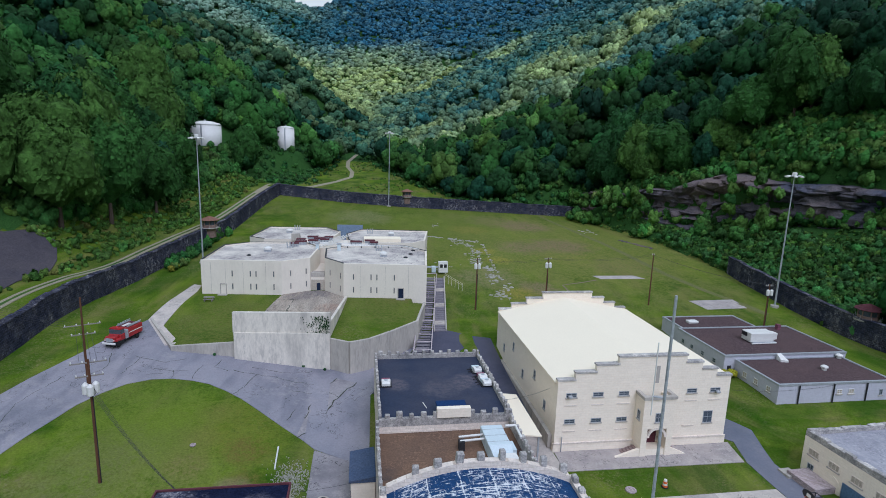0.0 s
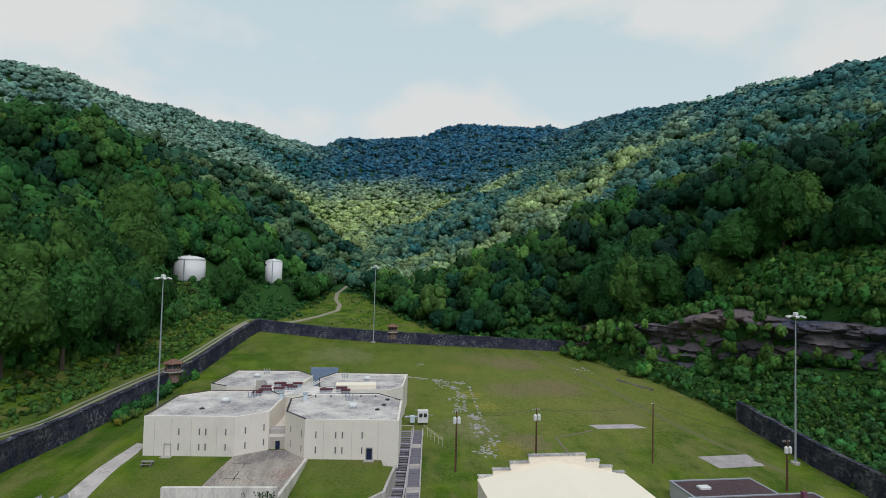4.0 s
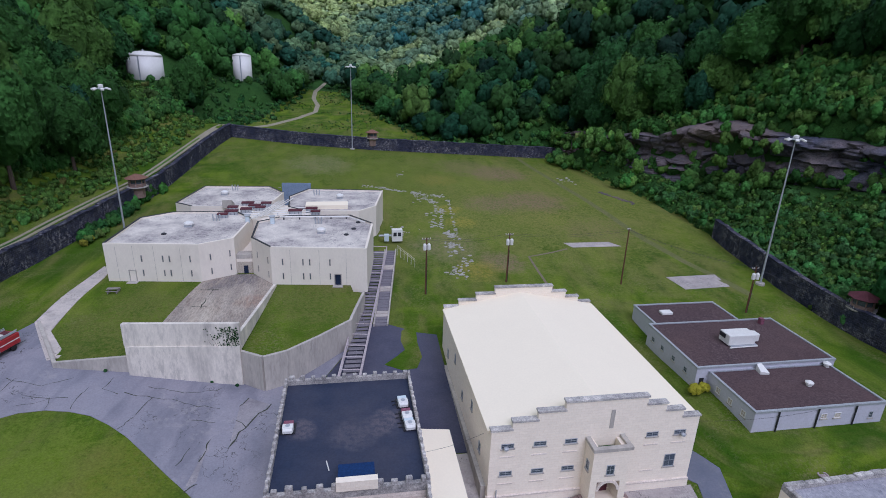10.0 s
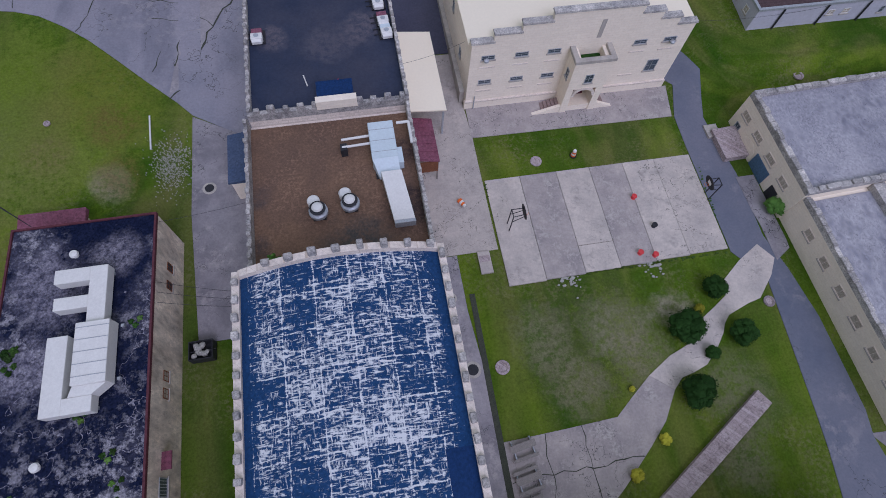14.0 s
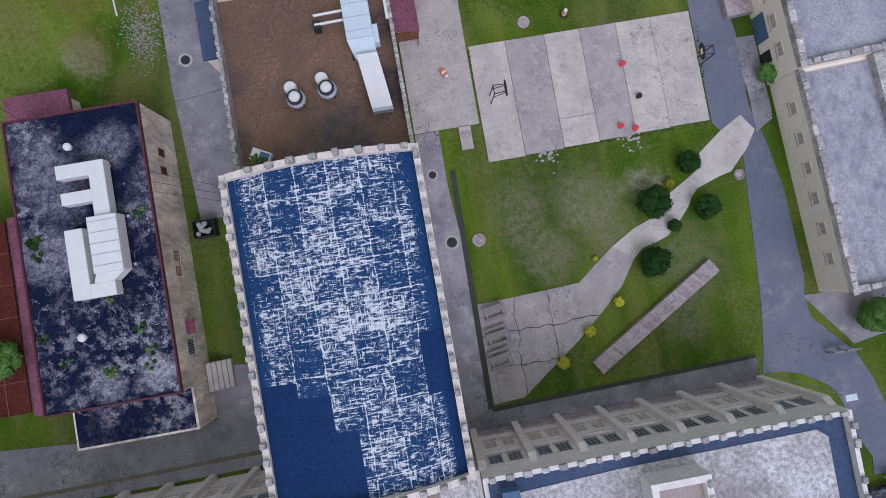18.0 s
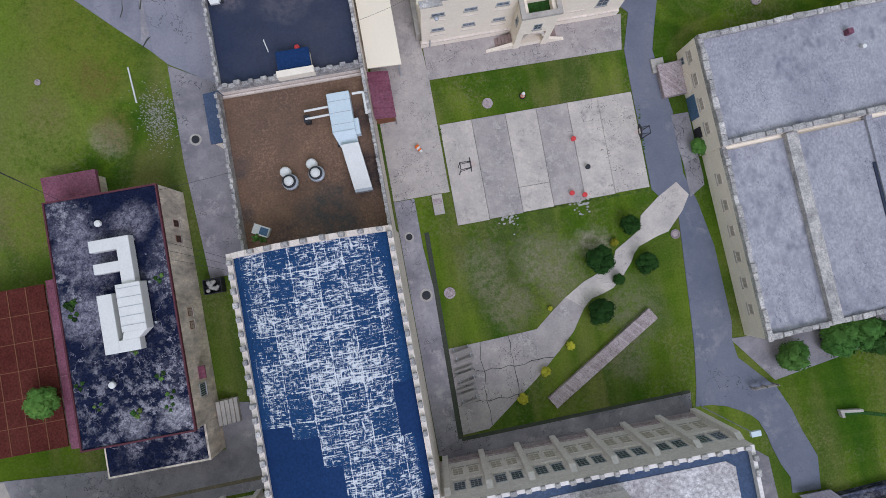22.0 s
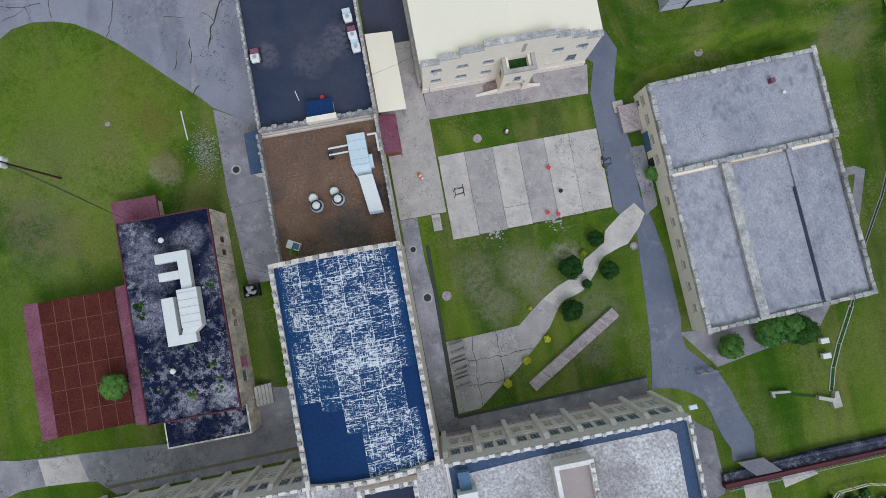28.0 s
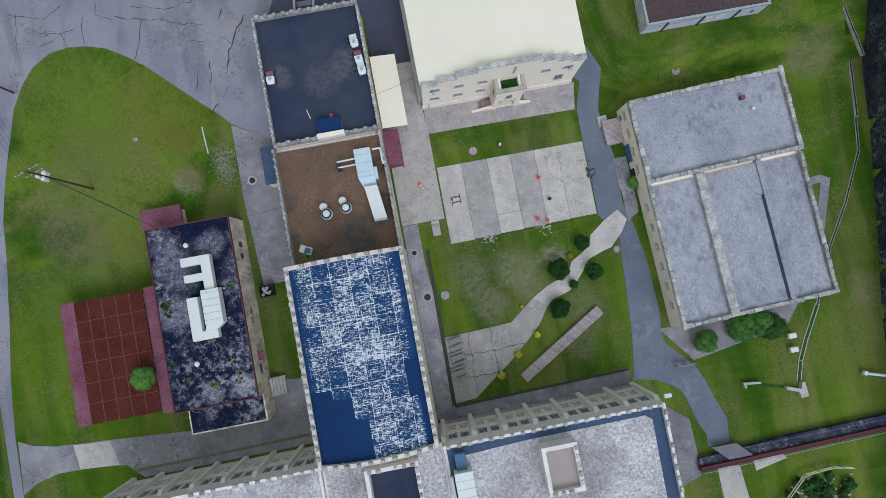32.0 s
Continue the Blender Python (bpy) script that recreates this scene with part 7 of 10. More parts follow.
edge_pipe = site("roof_edge_pipe", "white insulated pipe along the roof edge", "pipes", 5, 162, 18.9)
built("run", rod((-5.0, 161.0, 19.5), (12.4, 160.6, 19.5), 0.18), METAL_WHITE, edge_pipe)
built("bend", rod((12.4, 160.6, 19.5), (16.6, 155.4, 19.5), 0.18), METAL_WHITE, edge_pipe)
for x in (-4, 0, 4, 8, 12):
    built("stand", box(x - 0.15, 160.6, 18.8, x + 0.15, 161.0, 19.4), METAL_DARK, edge_pipe)
screen2 = site("blue_screen", "blue-grey corrugated screen behind the wings", "screen", 4, 196, 10)
built("panel", prism([(-8.5, 197.5), (0.6, 197), (0.6, 197.5), (-8.5, 198)], 9, 20.2), shade("blue_grey_sheet", (0.22, 0.28, 0.38), (0.18, 0.24, 0.33), 0.8, 0.7), screen2)


# ---- trees ----
def leaf_cloud(rng, n, lumps, size, ball=1, squash=1.0, low=-0.35, girth=0.42):
    """A crown: rounded boughs set over a dome, each with small tilted leaf clumps over it. Returns vertices, faces and soft normals, about one unit in radius."""
    verts, faces, soft, boughs = [], [], [], []
    for k in range(lumps):
        z = low + (0.98 - low) * (k + rng.random()) / lumps
        a = 2.4 * k + rng.uniform(-0.5, 0.5)
        r = math.sqrt(max(0.0, 1 - z * z))
        c = Vector((r * math.cos(a), r * math.sin(a), z)) * rng.uniform(0.5, 0.68)
        c.z *= squash
        boughs.append((c, girth * rng.uniform(0.75, 1.15)))
    boughs.append((Vector((0, 0, 0)), 0.6))
    for c, br in boughs:
        bm = bmesh.new()
        bmesh.ops.create_icosphere(bm, subdivisions=ball, radius=1.0)
        bm.verts.ensure_lookup_table()
        base = len(verts)
        for v in bm.verts:
            k = 1 + 0.3 * noise.noise(v.co * 1.7 + c * 5)
            verts.append(tuple(c + v.co * br * k))
            soft.append(tuple((v.co + c * 0.5).normalized()))
        faces += [[base + v.index for v in f.verts] for f in bm.faces]
        bm.free()
    for i in range(n):
        c, br = boughs[i % lumps]
        d = Vector((rng.gauss(0, 1), rng.gauss(0, 1), rng.gauss(0.3, 0.9))).normalized()
        d = (d + c.normalized() * 0.5).normalized()
        p = c + d * br * rng.uniform(0.92, 1.16)
        nrm = (d + Vector((rng.gauss(0, 0.5), rng.gauss(0, 0.5), rng.gauss(0.2, 0.5)))).normalized()
        a = nrm.orthogonal().normalized()
        b = nrm.cross(a)
        t = rng.uniform(0, 6.283)
        a, b = a * math.cos(t) + b * math.sin(t), b * math.cos(t) - a * math.sin(t)
        s = size * rng.uniform(0.55, 1.35)
        k = len(verts)
        verts += [tuple(p - a * s - b * s * 0.5), tuple(p + a * s * 0.3 - b * s), tuple(p + a * s + b * s * 0.4 - nrm * s * 0.35), tuple(p - a * s * 0.4 + b * s)]
        faces += [[k, k + 1, k + 2], [k, k + 2, k + 3]]
        soft += [tuple((d * 0.6 + nrm * 0.35 + c * 0.3).normalized())] * 4
    return np.array(verts), faces, np.array(soft)


def set_normals(me, normals):
    at = me.attributes.new("custom_normal", "FLOAT_VECTOR", "POINT")
    at.data.foreach_set("vector", np.asarray(normals, dtype=np.float32).ravel())


rng = random.Random(11)
NEAR_CROWNS = [leaf_cloud(rng, 160, 11, 0.078, 1, sq, -0.35, 0.37) for sq in (0.95, 1.15, 0.85, 1.3, 1.05)]
MID_CROWNS = [leaf_cloud(rng, 64, 7, 0.115, 1, sq, -0.3, 0.37) for sq in (0.9, 1.1, 0.8, 1.2)]
FAR_CROWNS = [leaf_cloud(rng, 14, 3, 0.22, 1, sq, -0.1, 0.46) for sq in (0.75, 0.95, 0.65)]
BRUSH_CROWNS = [leaf_cloud(rng, 26, 2, 0.20, 1, sq, 0.0, 0.42) for sq in (0.75, 0.95, 0.65)]
TUFT_CROWNS = [leaf_cloud(rng, 14, 1, 0.34, 1, sq, 0.2, 0.5) for sq in (0.75, 0.95, 0.65)]
OAK, MAPLE, POPLAR, PINE, LIME = (0.030, 0.100, 0.027), (0.050, 0.145, 0.029), (0.084, 0.184, 0.033), (0.018, 0.070, 0.036), (0.115, 0.215, 0.044)
WEED, SCRUB, STRAW = (0.050, 0.118, 0.024), (0.034, 0.092, 0.024), (0.14, 0.155, 0.035)


def mixed(*kinds):
    """A choice among species: (colour, share) pairs."""
    cols, shares = np.array([k[0] for k in kinds]), np.array([k[1] for k in kinds], float)

    def pick(xs, ys, rs):
        c = cols[rs.choice(len(cols), size=len(xs), p=shares / shares.sum())]
        return c * np.exp(rs.normal(0, 0.2, (len(xs), 1))) * np.exp(rs.normal(0, 0.07, (len(xs), 3)))
    return pick


def valley_sides(xs, ys, rs):
    """MAPLE and POPLAR tints on the west bank; PINE and OAK above the eastern cliff, darkened for its shade."""
    west, east = mixed((OAK, 3), (MAPLE, 4), (POPLAR, 1.6), (PINE, 1))(xs, ys, rs), mixed((PINE, 4), (OAK, 2.5), (MAPLE, 0.8))(xs, ys, rs)
    dark = (xs > 60) & (ys < 330)
    return np.where(dark[:, None], east * 0.7, west * 0.82)


def grove(name, label, spots, crowns, species, category="trees"):
    """Many crowns joined into one object. spots: x, y, z of the crown's middle, radius, height share, turn."""
    V, F, N, C, base = [], [], [], [], 0
    r_ = random.Random(len(spots))
    tints = species(np.array([p[0] for p in spots]) / PLAN, np.array([p[1] for p in spots]) / PLAN, np.random.RandomState(len(spots)))
    for (x, y, z, rad, tall, turn), tint in zip(spots, tints):
        v, f, nv = r_.choice(crowns)
        c, s = math.cos(turn), math.sin(turn)
        w, m = np.empty_like(v), np.empty_like(v)
        w[:, 0], w[:, 1], w[:, 2] = x + rad * (v[:, 0] * c - v[:, 1] * s), y + rad * (v[:, 0] * s + v[:, 1] * c), z + rad * tall * v[:, 2]
        m[:, 0], m[:, 1], m[:, 2] = nv[:, 0] * c - nv[:, 1] * s, nv[:, 0] * s + nv[:, 1] * c, nv[:, 2]
        V.append(w)
        N.append(m)
        C.append(np.broadcast_to(np.append(tint, 1.0), (len(v), 4)))
        F.append(np.array(f) + base)
        base += len(v)
    V, F = np.concatenate(V), np.concatenate(F)
    me = bpy.data.meshes.new(name)
    me.vertices.add(len(V))
    me.vertices.foreach_set("co", V.astype(np.float32).ravel())
    me.loops.add(len(F) * 3)
    me.loops.foreach_set("vertex_index", F.astype(np.int32).ravel())
    me.polygons.add(len(F))
    me.polygons.foreach_set("loop_start", np.arange(0, len(F) * 3, 3, dtype=np.int32))
    me.update(calc_edges=True)
    tone = me.attributes.new("leaf_colour", "FLOAT_COLOR", "POINT")
    tone.data.foreach_set("color", np.concatenate(C).astype(np.float32).ravel())
    set_normals(me, np.concatenate(N))
    me.materials.append(FOREST)
    return tagged(new(name, me), label, category, kind="stuff")


def wooded(x, y):
    """Whether tall trees grow at a place in plan units."""
    o, e = side_of(x, y, WALL_WEST), -side_of(x, y, FIELD_EAST)
    inside = (o < 23) & (e < 6) & (y < 296)
    track = np.abs(side_of(x, y, TRACK)) < 7
    tanks = (np.abs(side_of(x, y, [(-81.8, 320), (-66, 256)])) < 14) | (np.abs(side_of(x, y, [(-47.8, 378), (-41, 330)])) < 11)
    gap = (y > 285) & (y < 425) & (np.abs(side_of(x, y, GLEN)) < np.interp(y, (286, 320, 380, 440), (62, 40, 22, 8)))
    bank = (o < 38) & (y < 158) & (y > 60) & (x < 0)
    glade = (x > -58) & (x < -22) & (y > 286) & (y < 352)
    rock = side_of(x, y, CLIFF)
    talus = (rock < np.interp(y, (200, 260), (19, 4))) & (rock > -40) & (y > 80) & (y < 282) & (x > 95)
    return ~(inside | track | gap | bank | glade | talus | tanks | (y < -60))


def scatter(lo, hi, step, near, far, seed):
    """Jittered spots in a ring round the yard, on the sides that the valley shows."""
    rs = np.random.RandomState(seed)
    xs, ys = np.meshgrid(np.arange(lo[0], hi[0], step), np.arange(lo[1], hi[1], step), indexing="ij")
    xs = xs + rs.uniform(-0.42, 0.42, xs.shape) * step
    ys = ys + rs.uniform(-0.42, 0.42, ys.shape) * step
    d = np.hypot(xs - 10, ys - 20)
    az = np.degrees(np.arctan2(xs - 10, ys - 20))
    ok = (d >= near) & (d < far) & (az > -62) & (az < 74) & wooded(xs, ys)
    xs, ys, d, az = xs[ok], ys[ok], d[ok], az[ok]
    # leave bare the far slopes that no one in the valley could see
    shares = np.linspace(0.08, 0.97, 60)
    gx_, gy_ = 10 + (xs - 10)[:, None] * shares, 20 + (ys - 20)[:, None] * shares
    rise = (height(gx_ * PLAN, gy_ * PLAN) / PLAN - 72) / (d[:, None] * shares)
    own = (height(xs * PLAN, ys * PLAN) / PLAN + 22 - 72) / d
    seen = own > rise.max(axis=1)
    return xs[seen], ys[seen], rs


def spots_of(xs, ys, rs, r0, r1, stem, low=0.95, high=1.4):
    zs = height(xs * PLAN, ys * PLAN)
    rad = rs.uniform(r0, r1, xs.shape)
    tall = rs.uniform(low, high, xs.shape)
    return [(x * PLAN, y * PLAN, z + stem * r * t, r, t, a) for x, y, z, r, t, a in zip(xs, ys, zs, rad, tall, rs.uniform(0, 6.28, xs.shape))]


def tree(x, y, rad, tall, turn, kind, group, label):
    """A broadleaf tree of its own: tapered trunk, limbs, and a crown of many leaf clumps."""
    z = zat(x, y)
    root = thing("tree", label, "tree", (x, y, z - 0.2), math.degrees(turn), group)
    h = rad * tall
    bm = rod((0, 0, 0), (0.1, 0, h * 0.95), 0.05 * rad + 0.12, 0.1, 7)
    part("trunk", bm, BARK, root)
    for k in range(3):
        a = turn + 2.1 * k
        part("limb", rod((0, 0, h * (0.35 + 0.12 * k)), (rad * 0.55 * math.cos(a), rad * 0.55 * math.sin(a), h * (0.75 + 0.12 * k)), 0.14, 0.05, 5), BARK, root)
    put("crown", TREE_MESH[kind], root, pose(0, 0, h * 0.88) @ Matrix.Diagonal((rad, rad, rad * tall * 0.95, 1)))
    return root


TREE_MESH = []
r2 = random.Random(21)
for k, tint in enumerate((MAPLE, OAK, POPLAR, MAPLE, OAK, POPLAR, PINE, MAPLE, POPLAR, OAK)):
    v, f, nv = leaf_cloud(r2, 1500, 22, 0.042, 1, (1.0, 1.15, 0.9, 1.2, 1.05)[k % 5], -0.4, 0.34)
    me = bpy.data.meshes.new("crown")
    me.from_pydata(v.tolist(), [], f)
    tone = me.attributes.new("leaf_colour", "FLOAT_COLOR", "POINT")
    tone.data.foreach_set("color", np.tile((*(np.array(tint) * r2.uniform(0.62, 0.95)), 1.0), len(v)).astype(np.float32))
    set_normals(me, nv)
    me.materials.append(FOREST)
    TREE_MESH.append(me)

near_wood = spots_of(*scatter((-420, -60), (420, 520), 9.8, 60, 400, 1), 3.8, 8.4, 0.8)
near_wood += spots_of(*scatter((-300, 296), (-80, 440), 9.4, 60, 400, 9), 3.8, 7.4, 0.8)
edge_trees, deep_wood = [], []
for sp in near_wood:
    x, y = sp[0] / PLAN, sp[1] / PLAN
    west = 19 < side_of(np.float64(x), np.float64(y), WALL_WEST) < 56 and 100 < y < 290
    east = 0 < side_of(np.float64(x), np.float64(y), CLIFF) < 30 and 90 < y < 290
    (edge_trees if (west or east) and len(edge_trees) < 150 else deep_wood).append(sp)
for k, (x, y, z, rad, tall, turn) in enumerate(edge_trees):
    tree(x, y, rad * 1.35, tall * 1.15, turn, (k * 7) % 10, "trees at the edge of the woods", ("tall dark green broadleaf tree at the woodland edge", "spreading mid-green broadleaf tree on the steep bank", "rounded bright green broadleaf tree on the hillside")[k % 3])
for x, y, rad, tall, kind in ((-82, 163, 9.6, 1.5, 2), (-77, 182, 9.0, 1.75, 7), (-86, 190, 9.5, 1.9, 5), (-72, 206, 7.5, 1.6, 0), (-60.5, 304, 6.6, 1.7, 3), (-94, 150, 9.0, 1.6, 8), (-76, 232, 7.5, 1.6, 5)):
    tree(*u(x, y), rad, tall, x, kind, "tall trees above the track", "tall spreading light green tree with foliage to the ground")
grove("near_woods", "dense dark green broadleaf woods on the steep valley sides", deep_wood, NEAR_CROWNS, valley_sides)
RANGES = ((SPUR_WEST, 0.68, 25), (RANGE_WEST, 0.78, 40), (RANGE_BACK, 0.62, 50), (RANGE_EAST, 0.50, 60), (SPUR_MID, 0.50, 50), (SPUR_EAST, 0.80, 10))


def slope_tints(x, y, rs):
    """Forest tints with light put in: sunlit pale on the west range, blue haze on the back range, mixed elsewhere."""
    h = np.array([ridge(x, y, *r) for r in RANGES])
    w = np.exp((h - h.max(axis=0)) / 22.0)
    w /= w.sum(axis=0)
    hazy_blue, sunlit_pale, hardwood, sunlit_gold = np.array((0.034, 0.120, 0.205)), np.array((0.245, 0.365, 0.265)), np.array((0.045, 0.165, 0.088)), np.array((0.40, 0.49, 0.17))
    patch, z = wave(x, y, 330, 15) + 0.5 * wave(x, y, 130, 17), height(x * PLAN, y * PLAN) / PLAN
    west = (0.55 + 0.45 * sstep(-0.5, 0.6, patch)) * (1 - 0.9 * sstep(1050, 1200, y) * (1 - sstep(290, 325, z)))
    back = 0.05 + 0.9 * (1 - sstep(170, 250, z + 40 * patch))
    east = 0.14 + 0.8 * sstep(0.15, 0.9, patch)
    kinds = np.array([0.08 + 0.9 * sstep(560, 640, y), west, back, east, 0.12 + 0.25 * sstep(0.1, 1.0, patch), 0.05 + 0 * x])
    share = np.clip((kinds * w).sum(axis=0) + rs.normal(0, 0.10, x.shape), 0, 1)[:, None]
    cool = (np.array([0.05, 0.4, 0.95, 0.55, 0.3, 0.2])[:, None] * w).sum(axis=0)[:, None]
    light = sunlit_pale + (sunlit_gold - sunlit_pale) * (1 - sstep(150, 260, z))[:, None]
    # Shade on the west and east spurs is darkened into the tint.
    base = (hardwood + (hazy_blue - hardwood) * cool) * (1 - 0.45 * w[0] - 0.2 * w[5])[:, None]
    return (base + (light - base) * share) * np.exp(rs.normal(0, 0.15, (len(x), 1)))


mid_wood = spots_of(*scatter((-760, 0), (820, 860), 10.0, 400, 670, 2), 4.6, 7.8, 0.8, 0.75, 1.1)
grove("middle_woods", "green broadleaf forest over the nearer spurs", mid_wood, MID_CROWNS, slope_tints)
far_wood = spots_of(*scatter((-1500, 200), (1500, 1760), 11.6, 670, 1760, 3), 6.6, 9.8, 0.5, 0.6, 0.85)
grove("far_woods", "distant forested mountain ranges", far_wood, FAR_CROWNS, slope_tints)


def brush_spots(n, inside, seed, r0, r1, lo, hi, stem=0.25):
    rs = np.random.RandomState(seed)
    xs, ys = rs.uniform(lo[0], hi[0], n * 12), rs.uniform(lo[1], hi[1], n * 12)
    ok = inside(xs, ys)
    xs, ys = xs[ok][:n], ys[ok][:n]
    return spots_of(xs, ys, rs, r0, r1, stem)


def west_bank(x, y):
    o = side_of(x, y, WALL_WEST)
    shale = (x < -75) & (x > -93) & (y > 103) & (y < 153)
    return (o > 7.0) & (o < 46) & (np.abs(side_of(x, y, TRACK)) > 3.6) & (y > 40) & ~shale


def west_wood_edge(x, y):
    o = side_of(x, y, WALL_WEST + [(-25, 430)])
    lo = np.where(y < 158, 38, np.where(y < 292, 21, 24))
    return (o > lo) & (o < lo + 9) & (y > 60) & (y < 380)


def east_talus(x, y):
    d = side_of(x, y, CLIFF)
    return (d < -10 - 5 * wave(x, y, 30, 23)) & (d > -48) & (-side_of(x, y, FIELD_EAST) > 1.2) & (y > 40)


def east_slope(x, y):
    return (side_of(x, y, CLIFF) < -3) & (-side_of(x, y, FIELD_EAST) > 0.0) & (y > 40)


def corner(x, y):
    return ((y > 293) & (x > 62) & (y < 345)) | ((-side_of(x, y, FIELD_EAST) > 1.5) & (y > 240) & (side_of(x, y, CLIFF) < -4))


def cliff_ledges(x, y):
    d = side_of(x, y, CLIFF)
    clump = (np.hypot(x - 139, y - 197) < 11) | (np.hypot(x - 147, y - 184) < 9) | (np.hypot(x - 128, y - 226) < 9)
    return (d < -6) & (d > -17) & (clump | (y > 262))


def brow(x, y):
    d = side_of(x, y, CLIFF)
    return (d > 0.5) & (d < np.interp(y, (200, 260), (26, 9))) & (y > 84)


def valley_head(x, y):
    return (y > 293) & (np.abs(side_of(x, y, TRACK)) > 3) & (np.abs(side_of(x, y, GLEN)) > np.interp(y, (286, 320, 380, 440), (58, 34, 16, 6))) & (height(x * PLAN, y * PLAN) < 45)


def glen_weeds(x, y):
    return (y > 293) & (np.abs(side_of(x, y, TRACK)) > 3) & (np.abs(side_of(x, y, GLEN)) < 60) & (wave(x, y, 40, 8) > -0.1)


grove("west_brush", "rank green weeds and brush on the bank above the track", brush_spots(1500, west_bank, 31, 0.4, 1.5, (-130, 40), (-44, 300)), BRUSH_CROWNS, mixed(((0.075, 0.165, 0.030), 4), ((0.105, 0.190, 0.030), 3), (STRAW, 0.7)), "brush")
grove("bank_weeds", "lush green weeds covering the bank above the track", brush_spots(2600, west_bank, 41, 0.4, 1.0, (-130, 40), (-44, 300)), TUFT_CROWNS, mixed(((0.080, 0.165, 0.028), 3), ((0.110, 0.205, 0.034), 3), (LIME, 0.8)), "weeds")
grove("wood_edge_brush", "leafy young trees along the foot of the woods", brush_spots(520, west_wood_edge, 36, 1.2, 3.4, (-130, 60), (-40, 380)), MID_CROWNS, mixed((MAPLE, 2), (POPLAR, 1)), "young trees")
grove("east_brush", "dense green brush below the cliff", brush_spots(1500, east_talus, 32, 0.6, 2.1, (110, 40), (190, 306)), BRUSH_CROWNS, mixed(((0.058, 0.160, 0.040), 3), (WEED, 2), (MAPLE, 1)), "brush")
grove("east_weeds", "bright green weeds and saplings below the cliff", brush_spots(2000, east_talus, 38, 0.4, 1.3, (110, 40), (190, 306)), BRUSH_CROWNS, mixed((WEED, 2), ((0.085, 0.180, 0.030), 3), (LIME, 1)), "weeds")
grove("slope_weeds", "low bright weeds and grass covering the slope below the cliff", brush_spots(3200, east_slope, 39, 0.35, 0.95, (100, 40), (190, 306)), TUFT_CROWNS, mixed((WEED, 2), ((0.085, 0.175, 0.030), 3), (LIME, 1.2)), "weeds")
grove("corner_brush", "leafy brush and young trees in the corner below the cliff", brush_spots(420, corner, 40, 1.1, 2.8, (60, 240), (135, 350), 0.6), BRUSH_CROWNS, mixed((MAPLE, 3), (POPLAR, 2), (OAK, 1)), "brush")
grove("ledge_brush", "bright green young trees growing against the rock", brush_spots(46, cliff_ledges, 34, 1.5, 3.3, (110, 88), (190, 306), 0.7), NEAR_CROWNS, mixed((POPLAR, 2), (LIME, 1), (MAPLE, 2)), "young trees")
grove("brow_trees", "bright young trees along the top of the cliff", brush_spots(1900, brow, 35, 1.0, 2.9, (118, 84), (215, 308), 0.7), BRUSH_CROWNS, mixed((POPLAR, 2), (LIME, 0.5), (MAPLE, 3)), "young trees")
grove("valley_brush", "tall weeds and brush beyond the north wall", brush_spots(1300, valley_head, 33, 0.5, 1.8, (-70, 293), (130, 440)), BRUSH_CROWNS, mixed((MAPLE, 3), (SCRUB, 2), (OAK, 1)), "brush")
grove("tank_bushes", "leafy trees crowding round the water tanks", [(PLAN * (tx + 10 * math.cos(a)), PLAN * (ty + 10 * math.sin(a)), PLAN * tz + 0.2, 1.5 + 0.5 * math.sin(5 * a), 1.3, a) for tx, ty, tz in TANKS for a in (2.6, 3.3, 3.9, 4.3, 5.2, 5.8, 6.3)], NEAR_CROWNS, mixed((MAPLE, 1), (OAK, 1)), "trees")
grove("glen_weeds", "low weeds in the grassy glen beyond the wall", brush_spots(900, glen_weeds, 37, 0.2, 0.6, (-50, 293), (80, 430)), BRUSH_CROWNS, mixed((WEED, 2), (STRAW, 1)), "weeds")
grove("wall_hedge", "bright yellow-green bushes beside the light mast", [(PLAN * (-56.0 + 0.3 * i), PLAN * (168 + 1.7 * i), zat(PLAN * (-56.0 + 0.3 * i), PLAN * (168 + 1.7 * i)) + 0.7, 1.0 + 0.3 * math.sin(2.0 * i), 1.2, i) for i in range(7)], MID_CROWNS, mixed(((0.25, 0.24, 0.025), 1), (LIME, 1)), "bushes")
grove("wall_brush", "bushes growing against the west wall", [(x * PLAN, y * PLAN, zat(x * PLAN, y * PLAN) + 0.8, r, 1.25, x) for x, y, r in [(-58.0 + 0.25 * i + rng.uniform(-0.6, 1.8), 172 + 2.0 * i, rng.uniform(1.0, 2.2)) for i in range(24)]], MID_CROWNS, mixed((OAK, 1), (MAPLE, 1)), "bushes")

